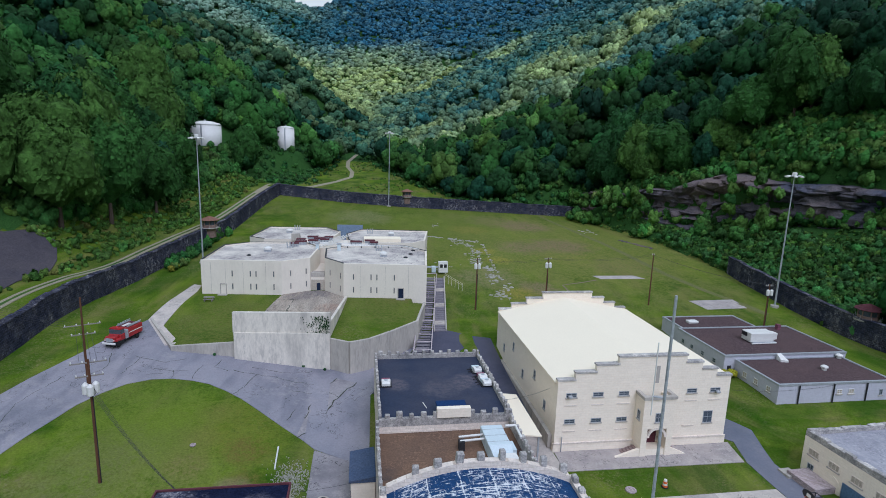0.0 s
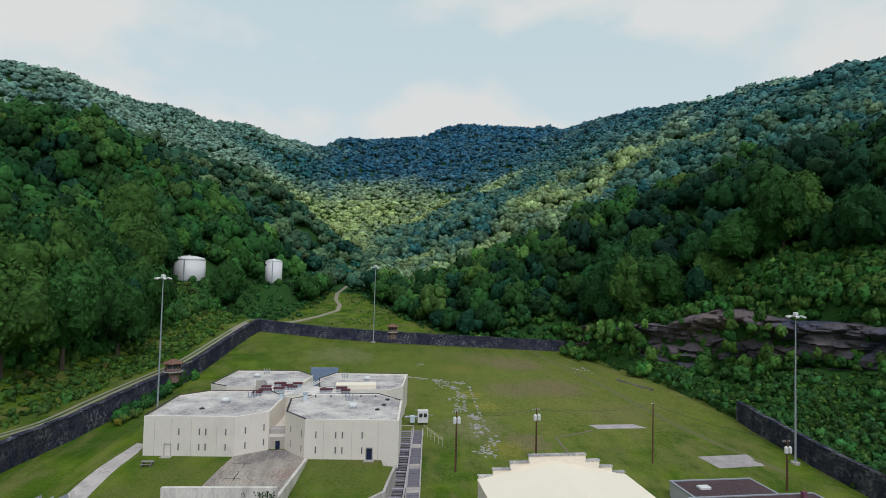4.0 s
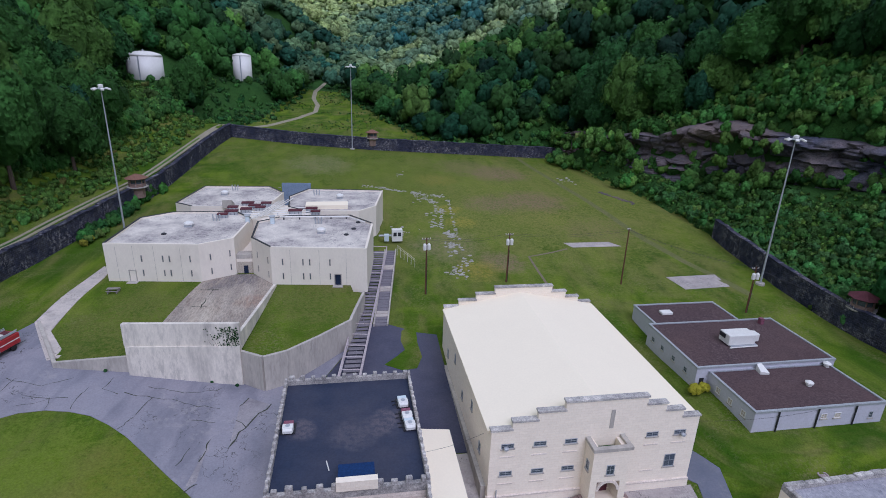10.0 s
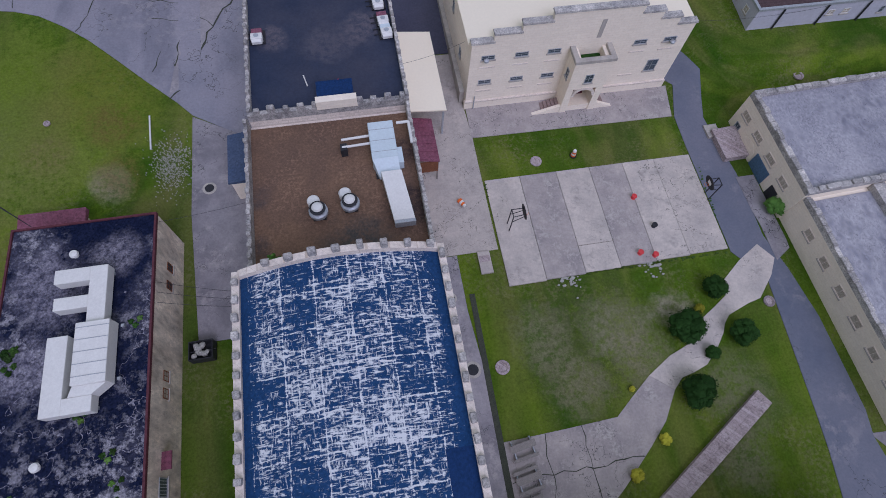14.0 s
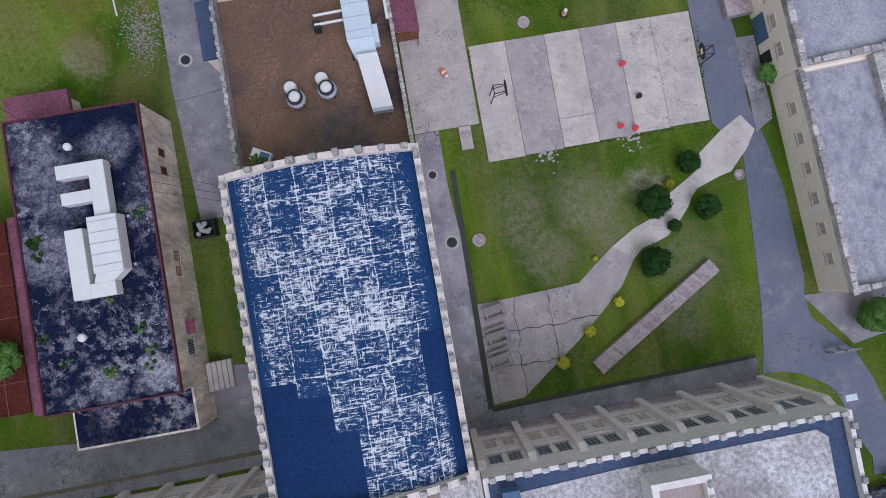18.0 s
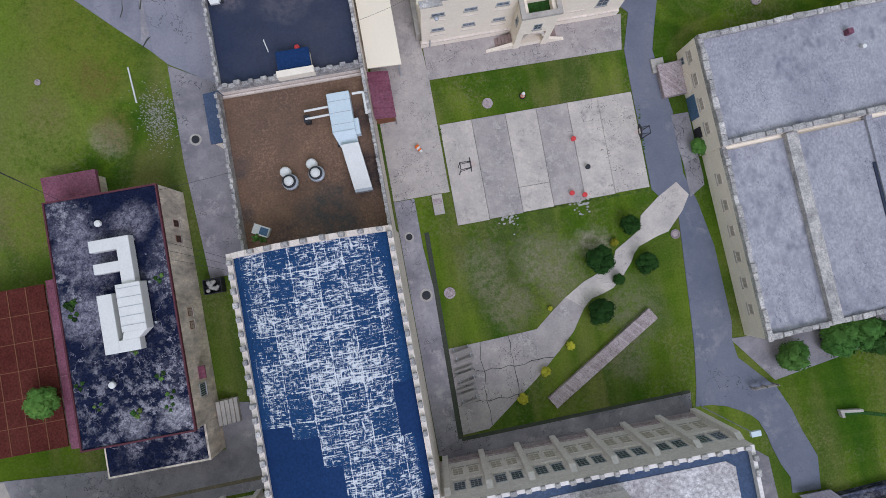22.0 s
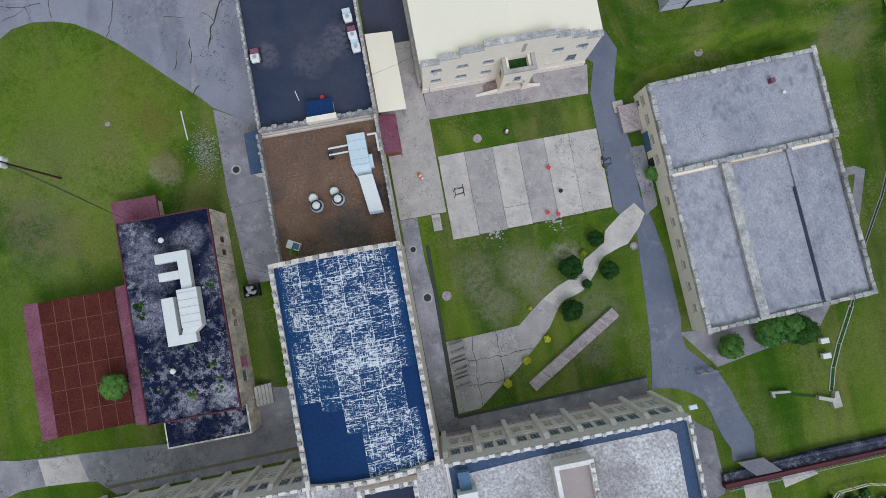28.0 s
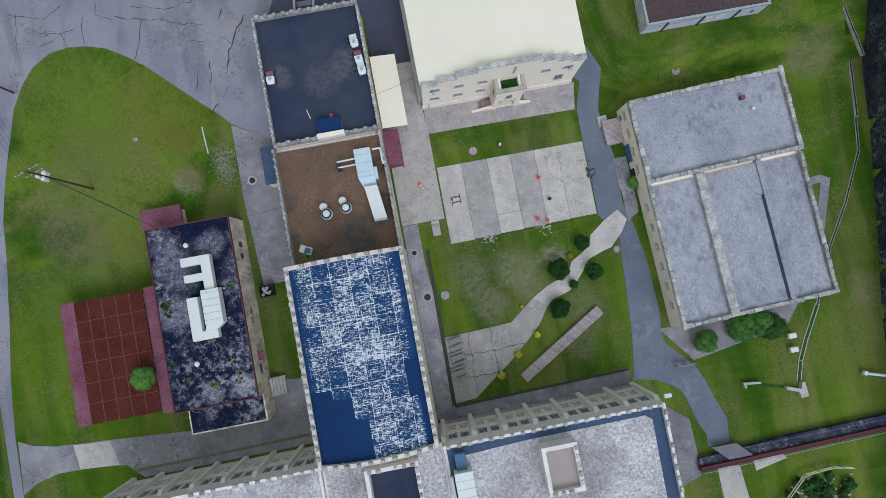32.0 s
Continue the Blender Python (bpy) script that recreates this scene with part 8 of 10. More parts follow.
# cliff of bedded rock
def cliff_mesh():
    pts = []
    for (x0, y0), (x1, y1) in zip(CLIFF, CLIFF[1:]):
        n = int(math.hypot(x1 - x0, y1 - y0) / 0.8)
        pts += [(x0 + (x1 - x0) * i / n, y0 + (y1 - y0) * i / n, (y1 - y0, x0 - x1)) for i in range(n)]
    nv = 56
    X, Y, Z = (np.zeros((len(pts), nv)) for _ in range(3))
    for n_, (x, y, nrm) in enumerate(pts):
        i = n_ * 0.67
        l = math.hypot(*nrm)
        nx, ny = nrm[0] / l, nrm[1] / l
        if nx > 0:
            nx, ny = -nx, -ny
        z0 = float(np.interp(y, *TALUS)) - 5
        big = noise.noise(Vector((i * 0.06, 3.1, 0)))
        z1 = float(np.interp(y, *BROW)) + 0.3 + 2.2 * noise.noise(Vector((i * 0.05, 7.7, 0)))
        for j in range(nv):
            s = j / (nv - 1)
            z = z0 + (z1 - z0) * s
            bed = 2.2 * noise.noise(Vector((i * 0.06, z * 0.10, 1.5))) + 0.9 * noise.noise(Vector((i * 0.15, z * 0.5, 4.5))) + 0.6 * noise.noise(Vector((i * 0.5, z * 1.1, 2.5)))
            split = noise.voronoi(Vector((i * 0.10, z * 0.12, 2.0)))[0]
            bed -= 2.6 * max(0.0, 0.14 - (split[1] - split[0])) / 0.14
            layer = math.floor((z + 1.2 * noise.noise(Vector((i * 0.03, z * 0.1, 9.0)))) / 2.7)
            step = 1.1 * (noise.cell(Vector((i * 0.075 + 0.37 * layer, layer + 0.5, 0.5))) - 0.5) + 1.2 * (noise.cell(Vector((0.5, layer + 0.5, 3.5))) - 0.5)
            ledge = min(1.0, max(0.0, 0.6 + 1.4 * noise.noise(Vector((i * 0.035, 11.0, 0)))))
            hang = ledge * (2.8 * math.exp(-((s - 0.86) / 0.07) ** 2) - 4.2 * math.exp(-((s - 0.66) / 0.12) ** 2))
            out = 1.6 * (1 - s) + 3.4 * big + bed + step + hang - 10.0 * max(0, s - 0.95) / 0.05
            X[n_, j], Y[n_, j], Z[n_, j] = (x + nx * out) * PLAN, (y + ny * out) * PLAN, z * PLAN
    return X, Y, Z


cliff = tagged(sheet("cliff", *cliff_mesh(), ROCK), "bedded dark sandstone cliff with overhanging ledges", "cliff", kind="structure")
cliff.data.polygons.foreach_set("use_smooth", [False] * len(cliff.data.polygons))

# bushes rooted on the ledges of the rock
rc, on_face = random.Random(8), []
for (x0, y0), (x1, y1) in zip(CLIFF, CLIFF[1:]):
    far = math.hypot(x1 - x0, y1 - y0)
    nx, ny = (y1 - y0) / far, (x0 - x1) / far
    if nx > 0:
        nx, ny = -nx, -ny
    for _ in range(int(far * 1.35)):
        s = rc.random()
        x, y = x0 + (x1 - x0) * s, y0 + (y1 - y0) * s
        if rc.random() < (0.35 if y > 238 else 0.6 if min(abs(y - 198), abs(y - 180), abs(y - 232)) < 7 else 0.93):
            continue
        lo, hi = float(np.interp(y, *TALUS)), float(np.interp(y, *BROW))
        k = rc.random() ** 1.3
        d = 3.5 + 3.0 * (1 - k) + rc.uniform(-1, 1.5)
        r = rc.uniform(0.8, 2.3)
        on_face.append((PLAN * (x + nx * d), PLAN * (y + ny * d), PLAN * (lo + (hi - lo) * k), r, rc.uniform(1.0, 1.7), rc.uniform(0, 6)))
grove("rock_bushes", "bright green bushes and young trees rooted on the rock ledges", on_face, NEAR_CROWNS, mixed((POPLAR, 2), (LIME, 1), (MAPLE, 2)), "bushes")


# ---- things on the roofs ----
def cooling_tower(x, y, z):
    t = thing("cooling_unit", "round grey fan unit with a white top on the grit roof", "fan unit", u(x, y, z), group="round units on the grit roof")
    part("base", box(-0.75, -0.75, 0, 0.75, 0.75, 0.45, bevel=0.03), METAL_DARK, t)
    part("body", lathe([(1.0, 0.45), (1.1, 0.6), (1.1, 1.0), (0.85, 1.15), (0.82, 1.4)], sides=20), METAL_GREY, t)
    part("ring", lathe([(0.84, 1.4), (0.92, 1.45), (0.92, 1.55), (0.7, 1.6)], sides=20), METAL_DARK, t)
    part("cap", lathe([(0.62, 1.6), (0.66, 1.7), (0.5, 1.86), (0.1, 1.95)], sides=16), METAL_WHITE, t, "white domed cap")
    for k in range(4):
        a = math.pi / 4 + k * math.pi / 2
        part("leg", rod((0.95 * math.cos(a), 0.95 * math.sin(a), 0), (0.95 * math.cos(a), 0.95 * math.sin(a), 0.6), 0.05), METAL_DARK, t)
    t.scale = (0.8, 0.8, 0.9)
    d = thing("vent_drum", "squat white drum beside the fan unit", "drum", u(x - 0.5, y + 1.5, z), group="white drums on the grit roof")
    part("drum", lathe([(0.55, 0), (0.6, 0.1), (0.6, 0.7), (0.5, 0.8)], sides=16), METAL_WHITE, d)
    part("lid", lathe([(0.5, 0.8), (0.48, 0.86), (0.1, 0.9)], sides=16), METAL_WHITE, d)


cooling_tower(9.7, 59.4, 8.75)
cooling_tower(13.4, 59.9, 8.75)
hvac = site("blue_air_handler", "large pale blue air handler with a white duct", "air conditioner", 17.6, 65, 8.75)
built("casing", box(16.0, 64.8, 8.9, 19.1, 70.2, 10.7, bevel=0.06), PALE_BLUE, hvac)
built("side_box", box(19.1, 64.2, 8.9, 19.7, 66.4, 10.3), PALE_BLUE, hvac)
built("front_hood", prism([(16.6, 63.0), (19.1, 63.0), (19.1, 64.79), (16.0, 64.79)], 8.9, lambda x, y: 9.4 + 0.8 * (y - 63.0)), PALE_BLUE, hvac)
built("duct", prism([(16.8, 63.0), (19.2, 63.0), (19.9, 56.8), (17.5, 56.8)], 9.1, lambda x, y: 9.9 + 0.12 * (y - 56.8)), METAL_WHITE, hvac, "sloping white metal duct")
built("duct_end", prism([(17.5, 56.8), (19.9, 56.8), (19.95, 56.4), (17.55, 56.4)], 8.75, 9.85), METAL_GREY, hvac)
for k in (0, 1):
    built("inlet_pipe", rod((12.6, 68.6 - 1.1 * k, 10.0), (16.0, 68.6 - 1.1 * k, 10.2), 0.16), METAL_WHITE, hvac)
built("valve", box(12.4, 67.0, 8.75, 13.2, 68.0, 10.1), METAL_DARK, hvac)
built("return_pipe", rod((19.5, 69.6, 10.8), (21.0, 69.6, 10.8), 0.18), METAL_WHITE, hvac)
built("return_riser", rod((21.0, 69.6, 10.8), (21.0, 66.6, 10.6), 0.18), METAL_WHITE, hvac)
built("skid", box(16.2, 63.2, 8.74, 19.1, 70.1, 8.9), METAL_DARK, hvac)
for k in range(3):
    built("casing_seam", box(15.97, 65.8 + 1.6 * k, 8.95, 19.12, 65.86 + 1.6 * k, 10.73), METAL_GREY, hvac)
hvac.location.x += 0.5
panel = site("tilted_unit", "small white tilted condenser with a blue grille", "condenser", 4.6, 53.6, 8.75)
bm = box(-0.9, -0.55, 0.0, 0.9, 0.55, 0.7)
ob = part("casing", bm, METAL_WHITE, panel)
ob.matrix_local = pose(0, 0, 0, 0, 0, -28)
ob = part("grille", box(-0.1, -0.4, 0.7, 0.8, 0.4, 0.76), BLUE_DOOR, panel)
ob.matrix_local = pose(0, 0, 0, 0, 0, -28)
hutch = site("roof_hutch", "low stair hutch with a dark blue felt top against the parapet", "stair hutch", 13.2, 75.4, 9.8)
built("body", box(11.2, 73.95, 9.79, 15.4, 76.4, 11.2), PALE_STONE, hutch)
built("lid", box(11.0, 73.9, 11.2, 15.5, 76.7, 11.5), BLUE_TAR, hutch, "dark blue felt lid")
built("parapet_panel", box(10.8, 73.0, 10.6, 15.8, 73.9, 12.0), PALE_STONE, hutch)
built("vent_pot", lathe([(0.25, 0), (0.25, 0.5), (0.4, 0.55), (0.3, 0.7)], (13.8, 77.4, 9.79), 10), RED_PLASTIC, hutch, "small red vent pot")


def rooftop_pack(x, y, face, lab, two):
    r = thing("rooftop_pack", lab, "air conditioner", u(x, y, 9.8), face, "packaged units on the tar roof")
    part("curb", box(-0.95, -1.1, 0, 0.95, 1.1, 0.2), METAL_DARK, r)
    for k in (0.5, -0.4):
        part("drain_pipe", rod((-0.7, k, 0.3), (-1.5, k + 0.2, 0.1), 0.07), METAL_DARK, r)
    part("front_box", box(-0.7, -1.0, 0.2, 0.7, -0.05, 1.0, bevel=0.05), METAL_WHITE, r)
    part("rear_box", box(-0.65, -0.05, 0.2, 0.65, 0.95, 0.75, bevel=0.04), PALE_BLUE if two else RED_TIN, r)
    part("hood", prism([(-0.6, -1.35), (0.6, -1.35), (0.6, -1.0), (-0.6, -1.0)], 0.35, lambda a, b: 0.9 + 0.5 * (b + 1)), METAL_WHITE, r)
    part("fan_ring", lathe([(0.3, 0), (0.32, 0.05), (0.1, 0.06)], (0, -0.5, 1.0), 14), METAL_GREY, r)
    r.scale = (0.85, 0.85, 0.85)
    return r


rooftop_pack(3.9, 86.6, 0, "white and rust-red rooftop unit by the parapet", False)
rooftop_pack(20.4, 90.8, 4, "white rooftop unit stained round its base", True)
rooftop_pack(20.7, 87.6, 4, "dark red rooftop unit between two white ones", False)
rooftop_pack(20.9, 85.4, 4, "pale blue and white rooftop unit", True)
wand = site("roof_pipe", "loose white pipe lying on the tar roof", "pipe", 10, 78.6, 9.8)
built("pipe", rod((9.8, 77.6, 9.9), (9.4, 79.4, 9.9), 0.08), METAL_WHITE, wand)
cell_ac = site("cell_roof_unit", "white box air handler with a dark intake on the gravel roof", "air conditioner", 25.8, 8.6, 14.3)
built("casing", box(24.2, 5.4, 14.3, 27.4, 10.8, 16.8, bevel=0.05), METAL_WHITE, cell_ac)
built("intake", box(24.8, 10.8, 14.3, 26.6, 13.6, 15.6), BLUE_DOOR, cell_ac, "dark blue intake hood")
built("ladder_frame", box(23.4, 6.0, 14.3, 23.9, 10.0, 15.6), METAL_GREY, cell_ac)
for k in range(3):
    built("seam", box(24.15, 6.6 + 1.4 * k, 14.4, 27.45, 6.66 + 1.4 * k, 16.84), METAL_GREY, cell_ac)

# antenna mast on the link roof
mast = site("antenna_mast", "tall galvanised antenna mast with side arms", "mast", 6.9, 11.7, 12.9)
built("lower_tube", rod((6.9, 11.7, 12.9), (6.9, 11.7, 38), 0.065, 0.05), METAL_WHITE, mast)
built("upper_tube", rod((6.9, 11.7, 38), (6.9, 11.7, 46.8), 0.045, 0.035), METAL_GREY, mast)
for z in (40.0, 44.2):
    built("arm", rod((6.9, 11.7, z), (6.65, 11.8, z), 0.02), METAL_GREY, mast)
    built("antenna", rod((6.65, 11.8, z - 0.5), (6.65, 11.8, z + 1.4), 0.015), METAL_WHITE, mast)
built("clamp", box(6.8, 11.6, 40.6, 7.0, 11.8, 40.9), METAL_DARK, mast)


# ---- poles and wires ----
def utility_pole(x, y, tall, arms, cans, lab, turn=0.0, base=None):
    z = zat(*u(x, y)) if base is None else base
    p = thing("utility_pole", lab, "utility pole", (*u(x, y), z - 0.2), turn, "utility poles")
    part("pole", rod((0, 0, 0), (0, 0, tall), 0.17, 0.11, 10), WOOD_POLE, p)
    for k, (dz, w) in enumerate(arms):
        arm = part("crossarm", box(-w / 2, 0.1, tall - dz, w / 2, 0.22, tall - dz + 0.13), WOOD_GREY, p)
        for s in (-0.46, -0.16, 0.16, 0.46):
            part("insulator", lathe([(0.05, 0), (0.08, 0.08), (0.05, 0.2)], (w * s, 0.16, tall - dz + 0.13), 8), METAL_WHITE, arm)
    for k in range(cans):
        a = radians(-90 + 110 * (k - (cans - 1) / 2))
        c = part("transformer", lathe([(0.30, 0), (0.34, 0.06), (0.34, 1.0), (0.26, 1.12), (0.08, 1.3)], (0.5 * math.cos(a), 0.5 * math.sin(a), tall - arms[-1][0] - 1.9), 14), METAL_WHITE, p, "pale grey transformer can")
    if cans:
        part("cable_guard", rod((0.16, -0.1, 0.2), (0.14, -0.1, tall - 3.5), 0.05), METAL_DARK, p)
    return p


utility_pole(-35.8, 73.8, 14.6, ((0.5, 3.4), (2.0, 2.6)), 3, "brown timber utility pole with three transformers", 20)
utility_pole(-45.8, 94, 14.0, ((3.9, 4.2), (5.2, 2.8)), 0, "timber utility pole with crossarms by the drive", 24)
utility_pole(30.4, 138.5, 11.6, ((0.4, 1.6),), 2, "timber pole with two transformers in the field", 5)
utility_pole(51.8, 143.5, 10.6, ((0.4, 1.6),), 2, "timber pole with two transformers behind the gymnasium", 5)
utility_pole(81.4, 140, 12.2, ((0.3, 0.5),), 0, "slim bare timber pole in the field", 0)
utility_pole(106, 124.5, 9.6, ((0.5, 1.4),), 2, "timber pole with two transformers and a white meter box", 0)


def wire(a, b, sag, name="overhead_wire", r=0.018):
    bm = bmesh.new()
    a, b = Vector(a), Vector(b)
    n = 10
    pts = [a.lerp(b, i / n) - Vector((0, 0, sag * 4 * (i / n) * (1 - i / n))) for i in range(n + 1)]
    across = (b - a).cross(Vector((0, 0, 1))).normalized() * r
    rings = [[bm.verts.new(p + d) for d in (across, Vector((0, 0, r)), -across, Vector((0, 0, -r)))] for p in pts]
    for p, q in zip(rings, rings[1:]):
        for k in range(4):
            bm.faces.new((p[k], p[(k + 1) % 4], q[(k + 1) % 4], q[k]))
    bm.faces.new(rings[0])
    bm.faces.new(rings[-1][::-1])
    return tagged(linked(name, bm, METAL_DARK), "thin dark overhead wire between poles", "wire", "overhead wires")


def pole_top(x, y, tall):
    return Vector((*u(x, y), zat(*u(x, y)) + tall - 0.4))


tops = [pole_top(30.4, 138.5, 11.6), pole_top(51.8, 143.5, 10.6), pole_top(81.4, 140, 12.2), pole_top(106, 124.5, 9.6), pole_top(118, 108, 9.0)]
for p, q in zip(tops, tops[1:]):
    for d in (-0.6, 0.6):
        wire(p + Vector((0, d, 0)), q + Vector((0, d, 0)), 0.8)
for d in (-0.9, -0.3, 0.3, 0.9):
    wire(pole_top(-35.8, 73.8, 14.6) + Vector((d, 0, 0)), pole_top(-45.8, 94, 10.4) + Vector((d, 0, 0)), 0.5)
    wire(pole_top(-45.8, 94, 10.4) + Vector((0, d, -0.3)), Vector((*u(-66, 100), 17 + d * 0.6)), 0.4)
    wire(pole_top(-35.8, 73.8, 14.6) + Vector((d * 0.3, 0, -3.0)), Vector((*u(-22, 62.6), 6.6 + 0.1 * d)), 0.8)
for k in range(3):
    wire(Vector((*u(-8.9, 54.5 - k * 1.2), 5.8)), Vector((*u(1.4, 50.0 - k * 0.8), 9.5)), 0.3)
wire(Vector((*u(-8.9, 62), 6)), Vector((*u(1.8, 62.4), 7)), 0.2)
wire(Vector((*u(22.4, 80), 7.6)), Vector((*u(31.2, 82), 8.2)), 0.3)
wire(Vector((*u(62, 84), 6.6)), Vector((*u(89, 84.5), 6.0)), 0.8)


def high_mast(x, y, base, top, lab):
    m = thing("light_mast", lab, "light mast", (*u(x, y), base), 0, "high light masts")
    h = top - base
    part("footing", lathe([(0.9, -0.6), (0.9, 0.25), (0.5, 0.3)], sides=14), CONCRETE, m)
    part("lower_shaft", rod((0, 0, 0.3), (0, 0, h * 0.5), 0.21, 0.16, 12), METAL_GREY, m)
    part("upper_shaft", rod((0, 0, h * 0.5), (0, 0, h), 0.16, 0.10, 12), METAL_GREY, m)
    part("ring", lathe([(1.0, h - 0.25), (1.08, h - 0.2), (1.08, h - 0.1), (1.0, h - 0.05)], sides=16), METAL_GREY, m)
    part("head", lathe([(0.35, h), (0.5, h + 0.15), (0.5, h + 0.6), (0.3, h + 0.7)], sides=12), METAL_WHITE, m)
    for k in range(6):
        a = k * math.pi / 3
        f = part("floodlight", box(-0.42, -0.3, -0.16, 0.42, 0.3, 0.16, bevel=0.05), METAL_WHITE, m)
        f.matrix_local = Matrix.Translation((1.5 * math.cos(a), 1.5 * math.sin(a), h - 0.2)) @ Matrix.Rotation(a, 4, "Z") @ Matrix.Rotation(0.35, 4, "Y")
        part("bracket", rod((0.2 * math.cos(a), 0.2 * math.sin(a), h - 0.1), (1.2 * math.cos(a), 1.2 * math.sin(a), h - 0.15), 0.05), METAL_GREY, m)


high_mast(119.5, 137.2, 6.4 * PLAN, 44.4 * PLAN, "tall galvanised floodlight mast by the east wall")
high_mast(14.4, 285, zat(*u(14.4, 285)), 54.5 * PLAN, "tall galvanised floodlight mast before the north wall")
high_mast(-49.8, 179, zat(*u(-49.8, 179)), 49.6 * PLAN, "tall galvanised floodlight mast beside the cell wings")


def guard_tower(x, y, z, r, stone, lab, roof_mat):
    g = thing("guard_tower", lab, "guard tower", u(x, y, z), 12, "guard towers on the walls")
    part("shaft", lathe([(r * 0.8, -2.6), (r * 0.85, 0.0)], sides=8), stone, g)
    part("deck", lathe([(r * 1.25, 0.0), (r * 1.3, 0.12), (r * 1.3, 0.25)], sides=8), CONCRETE, g)
    part("cabin_base", lathe([(r, 0.25), (r, 1.05)], sides=8), stone, g)
    for k in range(8):
        a = math.pi / 4 * k
        part("post", rod((r * 0.93 * math.cos(a), r * 0.93 * math.sin(a), 1.05), (r * 0.93 * math.cos(a), r * 0.93 * math.sin(a), 2.35), 0.12, sides=6), stone, g)
    part("glazing", lathe([(r * 0.82, 1.05), (r * 0.82, 2.35)], sides=8), GLASS, g)
    part("roof", lathe([(r * 1.35, 2.3), (r * 1.4, 2.4), (r * 0.6, 3.1), (0.06, 3.5)], sides=8), roof_mat, g, "low pitched tiled roof")
    for k in range(8):
        a = math.pi / 4 * k
        part("rail_post", rod((r * 1.25 * math.cos(a), r * 1.25 * math.sin(a), 0.25), (r * 1.25 * math.cos(a), r * 1.25 * math.sin(a), 1.1), 0.03, sides=5), METAL_GREY, g)
    return g


TOWER = coursed(shade("brown_tower_stone", (0.26, 0.17, 0.14), (0.19, 0.125, 0.105), 1.5, 0.9, big=(0.36, 0.29, 0.25), big_scale=0.4), (0.8, 0.8, 0.8), 0.5, 0.3, 0.02)
TILE = shade("brown_tile_roof", (0.24, 0.13, 0.09), (0.17, 0.09, 0.07), 1.5, 0.85)
guard_tower(-53.5, 203, 17.8, 2.0, TOWER, "stone guard tower with a brown tiled roof on the west wall", TILE)
guard_tower(24, 286.6, 21.7, 1.9, TOWER, "square stone guard tower on the north wall", TILE)
guard_tower(126.4, 114.5, 9.6, 1.9, TOWER, "guard tower with a dark red roof on the east wall", MAROON)


def water_tank(x, y, z, r, h, lab):
    t = thing("water_tank", lab, "water tank", u(x, y, z), 0, "white water tanks")
    part("shell", lathe([(r, -4), (r, h)], sides=28), METAL_WHITE, t, smooth=True)
    part("dome", lathe([(r * 1.02, h), (r * 0.9, h + r * 0.12), (r * 0.5, h + r * 0.24), (0.1, h + r * 0.28)], sides=28), METAL_WHITE, t, smooth=True)
    part("ladder", box(-0.25, -r - 0.12, -3, 0.25, -r - 0.02, h), METAL_GREY, t)
    part("roof_vent", lathe([(0.3, h + r * 0.25), (0.3, h + r * 0.25 + 0.6), (0.1, h + r * 0.25 + 0.7)], sides=8), METAL_GREY, t)


water_tank(-81.8, 312, 44.7, 6.4, 8.8, "large white cylindrical water tank among the trees")
water_tank(-47.8, 371, 42.2, 4.2, 11.4, "tall white cylindrical water tank among the trees")

# ---- stairs to the terrace ----
steel = site("steel_stair", "long steel stair with pipe rails beside the cell wing", "stair", 15, 130, 4)
A0, A1 = Vector((20.7, 160, 9.9)), Vector((11.3, 101, 3.4))
side = Vector((1.9, -0.25, 0))
for s in (-1, 1):
    built("stringer", rod(A0 + side * s, A1 + side * s, 0.14, sides=4), STEP_STEEL, steel)
    for dz in (0.65, 1.25):
        built("rail", rod(A0 + side * s + Vector((0, 0, dz)), A1 + side * s + Vector((0, 0, dz)), 0.10, sides=5), STEP_STEEL, steel)
    for i in range(17):
        p = A0.lerp(A1, i / 16) + side * s
        built("post", rod(p, p + Vector((0, 0, 1.25)), 0.06, sides=5), STEP_STEEL, steel)
for i in range(44):
    p = A0.lerp(A1, (i + 0.5) / 44)
    built("tread", box(p.x - 1.5, p.y - 0.55, p.z, p.x + 1.5, p.y + 0.55, p.z + 0.06), STEP_DARK, steel)
for i in range(17):
    p = A0.lerp(A1, i / 16)
    built("hoop", rod(p - side + Vector((0, 0, 1.25)), p + side + Vector((0, 0, 1.25)), 0.10, sides=5), STEP_STEEL, steel)
for i in (3, 6, 9, 12, 15):
    p = A0.lerp(A1, i / 16)
    built("support", rod((p.x, p.y, float(valley(p.x, p.y)) - 0.5), (p.x, p.y, p.z), 0.12, sides=6), METAL_GREY, steel)
conc = site("concrete_stair", "broad concrete stair down from the terrace", "stair", 21, 142, 5)
B0, B1 = Vector((23.6, 160.5, 9.7)), Vector((19.0, 125.5, 5.1))
for i in range(30):
    p, q = B0.lerp(B1, i / 30), B0.lerp(B1, (i + 1) / 30)
    built("step", prism([(p.x - 1.3, p.y), (q.x - 1.3, q.y), (q.x + 1.3, q.y), (p.x + 1.3, p.y)], q.z - 1.8, p.z), SLAB if i % 9 in (7, 8) else STEP_DARK, conc)
for s in (-1.62, 1.32):
    built("cheek", prism([(B0.x + s, B0.y), (B1.x + s, B1.y), (B1.x + s + 0.3, B1.y), (B0.x + s + 0.3, B0.y)], lambda x, y: 5.1 + 4.6 * (y - 125.5) / 35.0 - 2, lambda x, y: 5.6 + 4.6 * (y - 125.5) / 35.0), CONCRETE, conc)
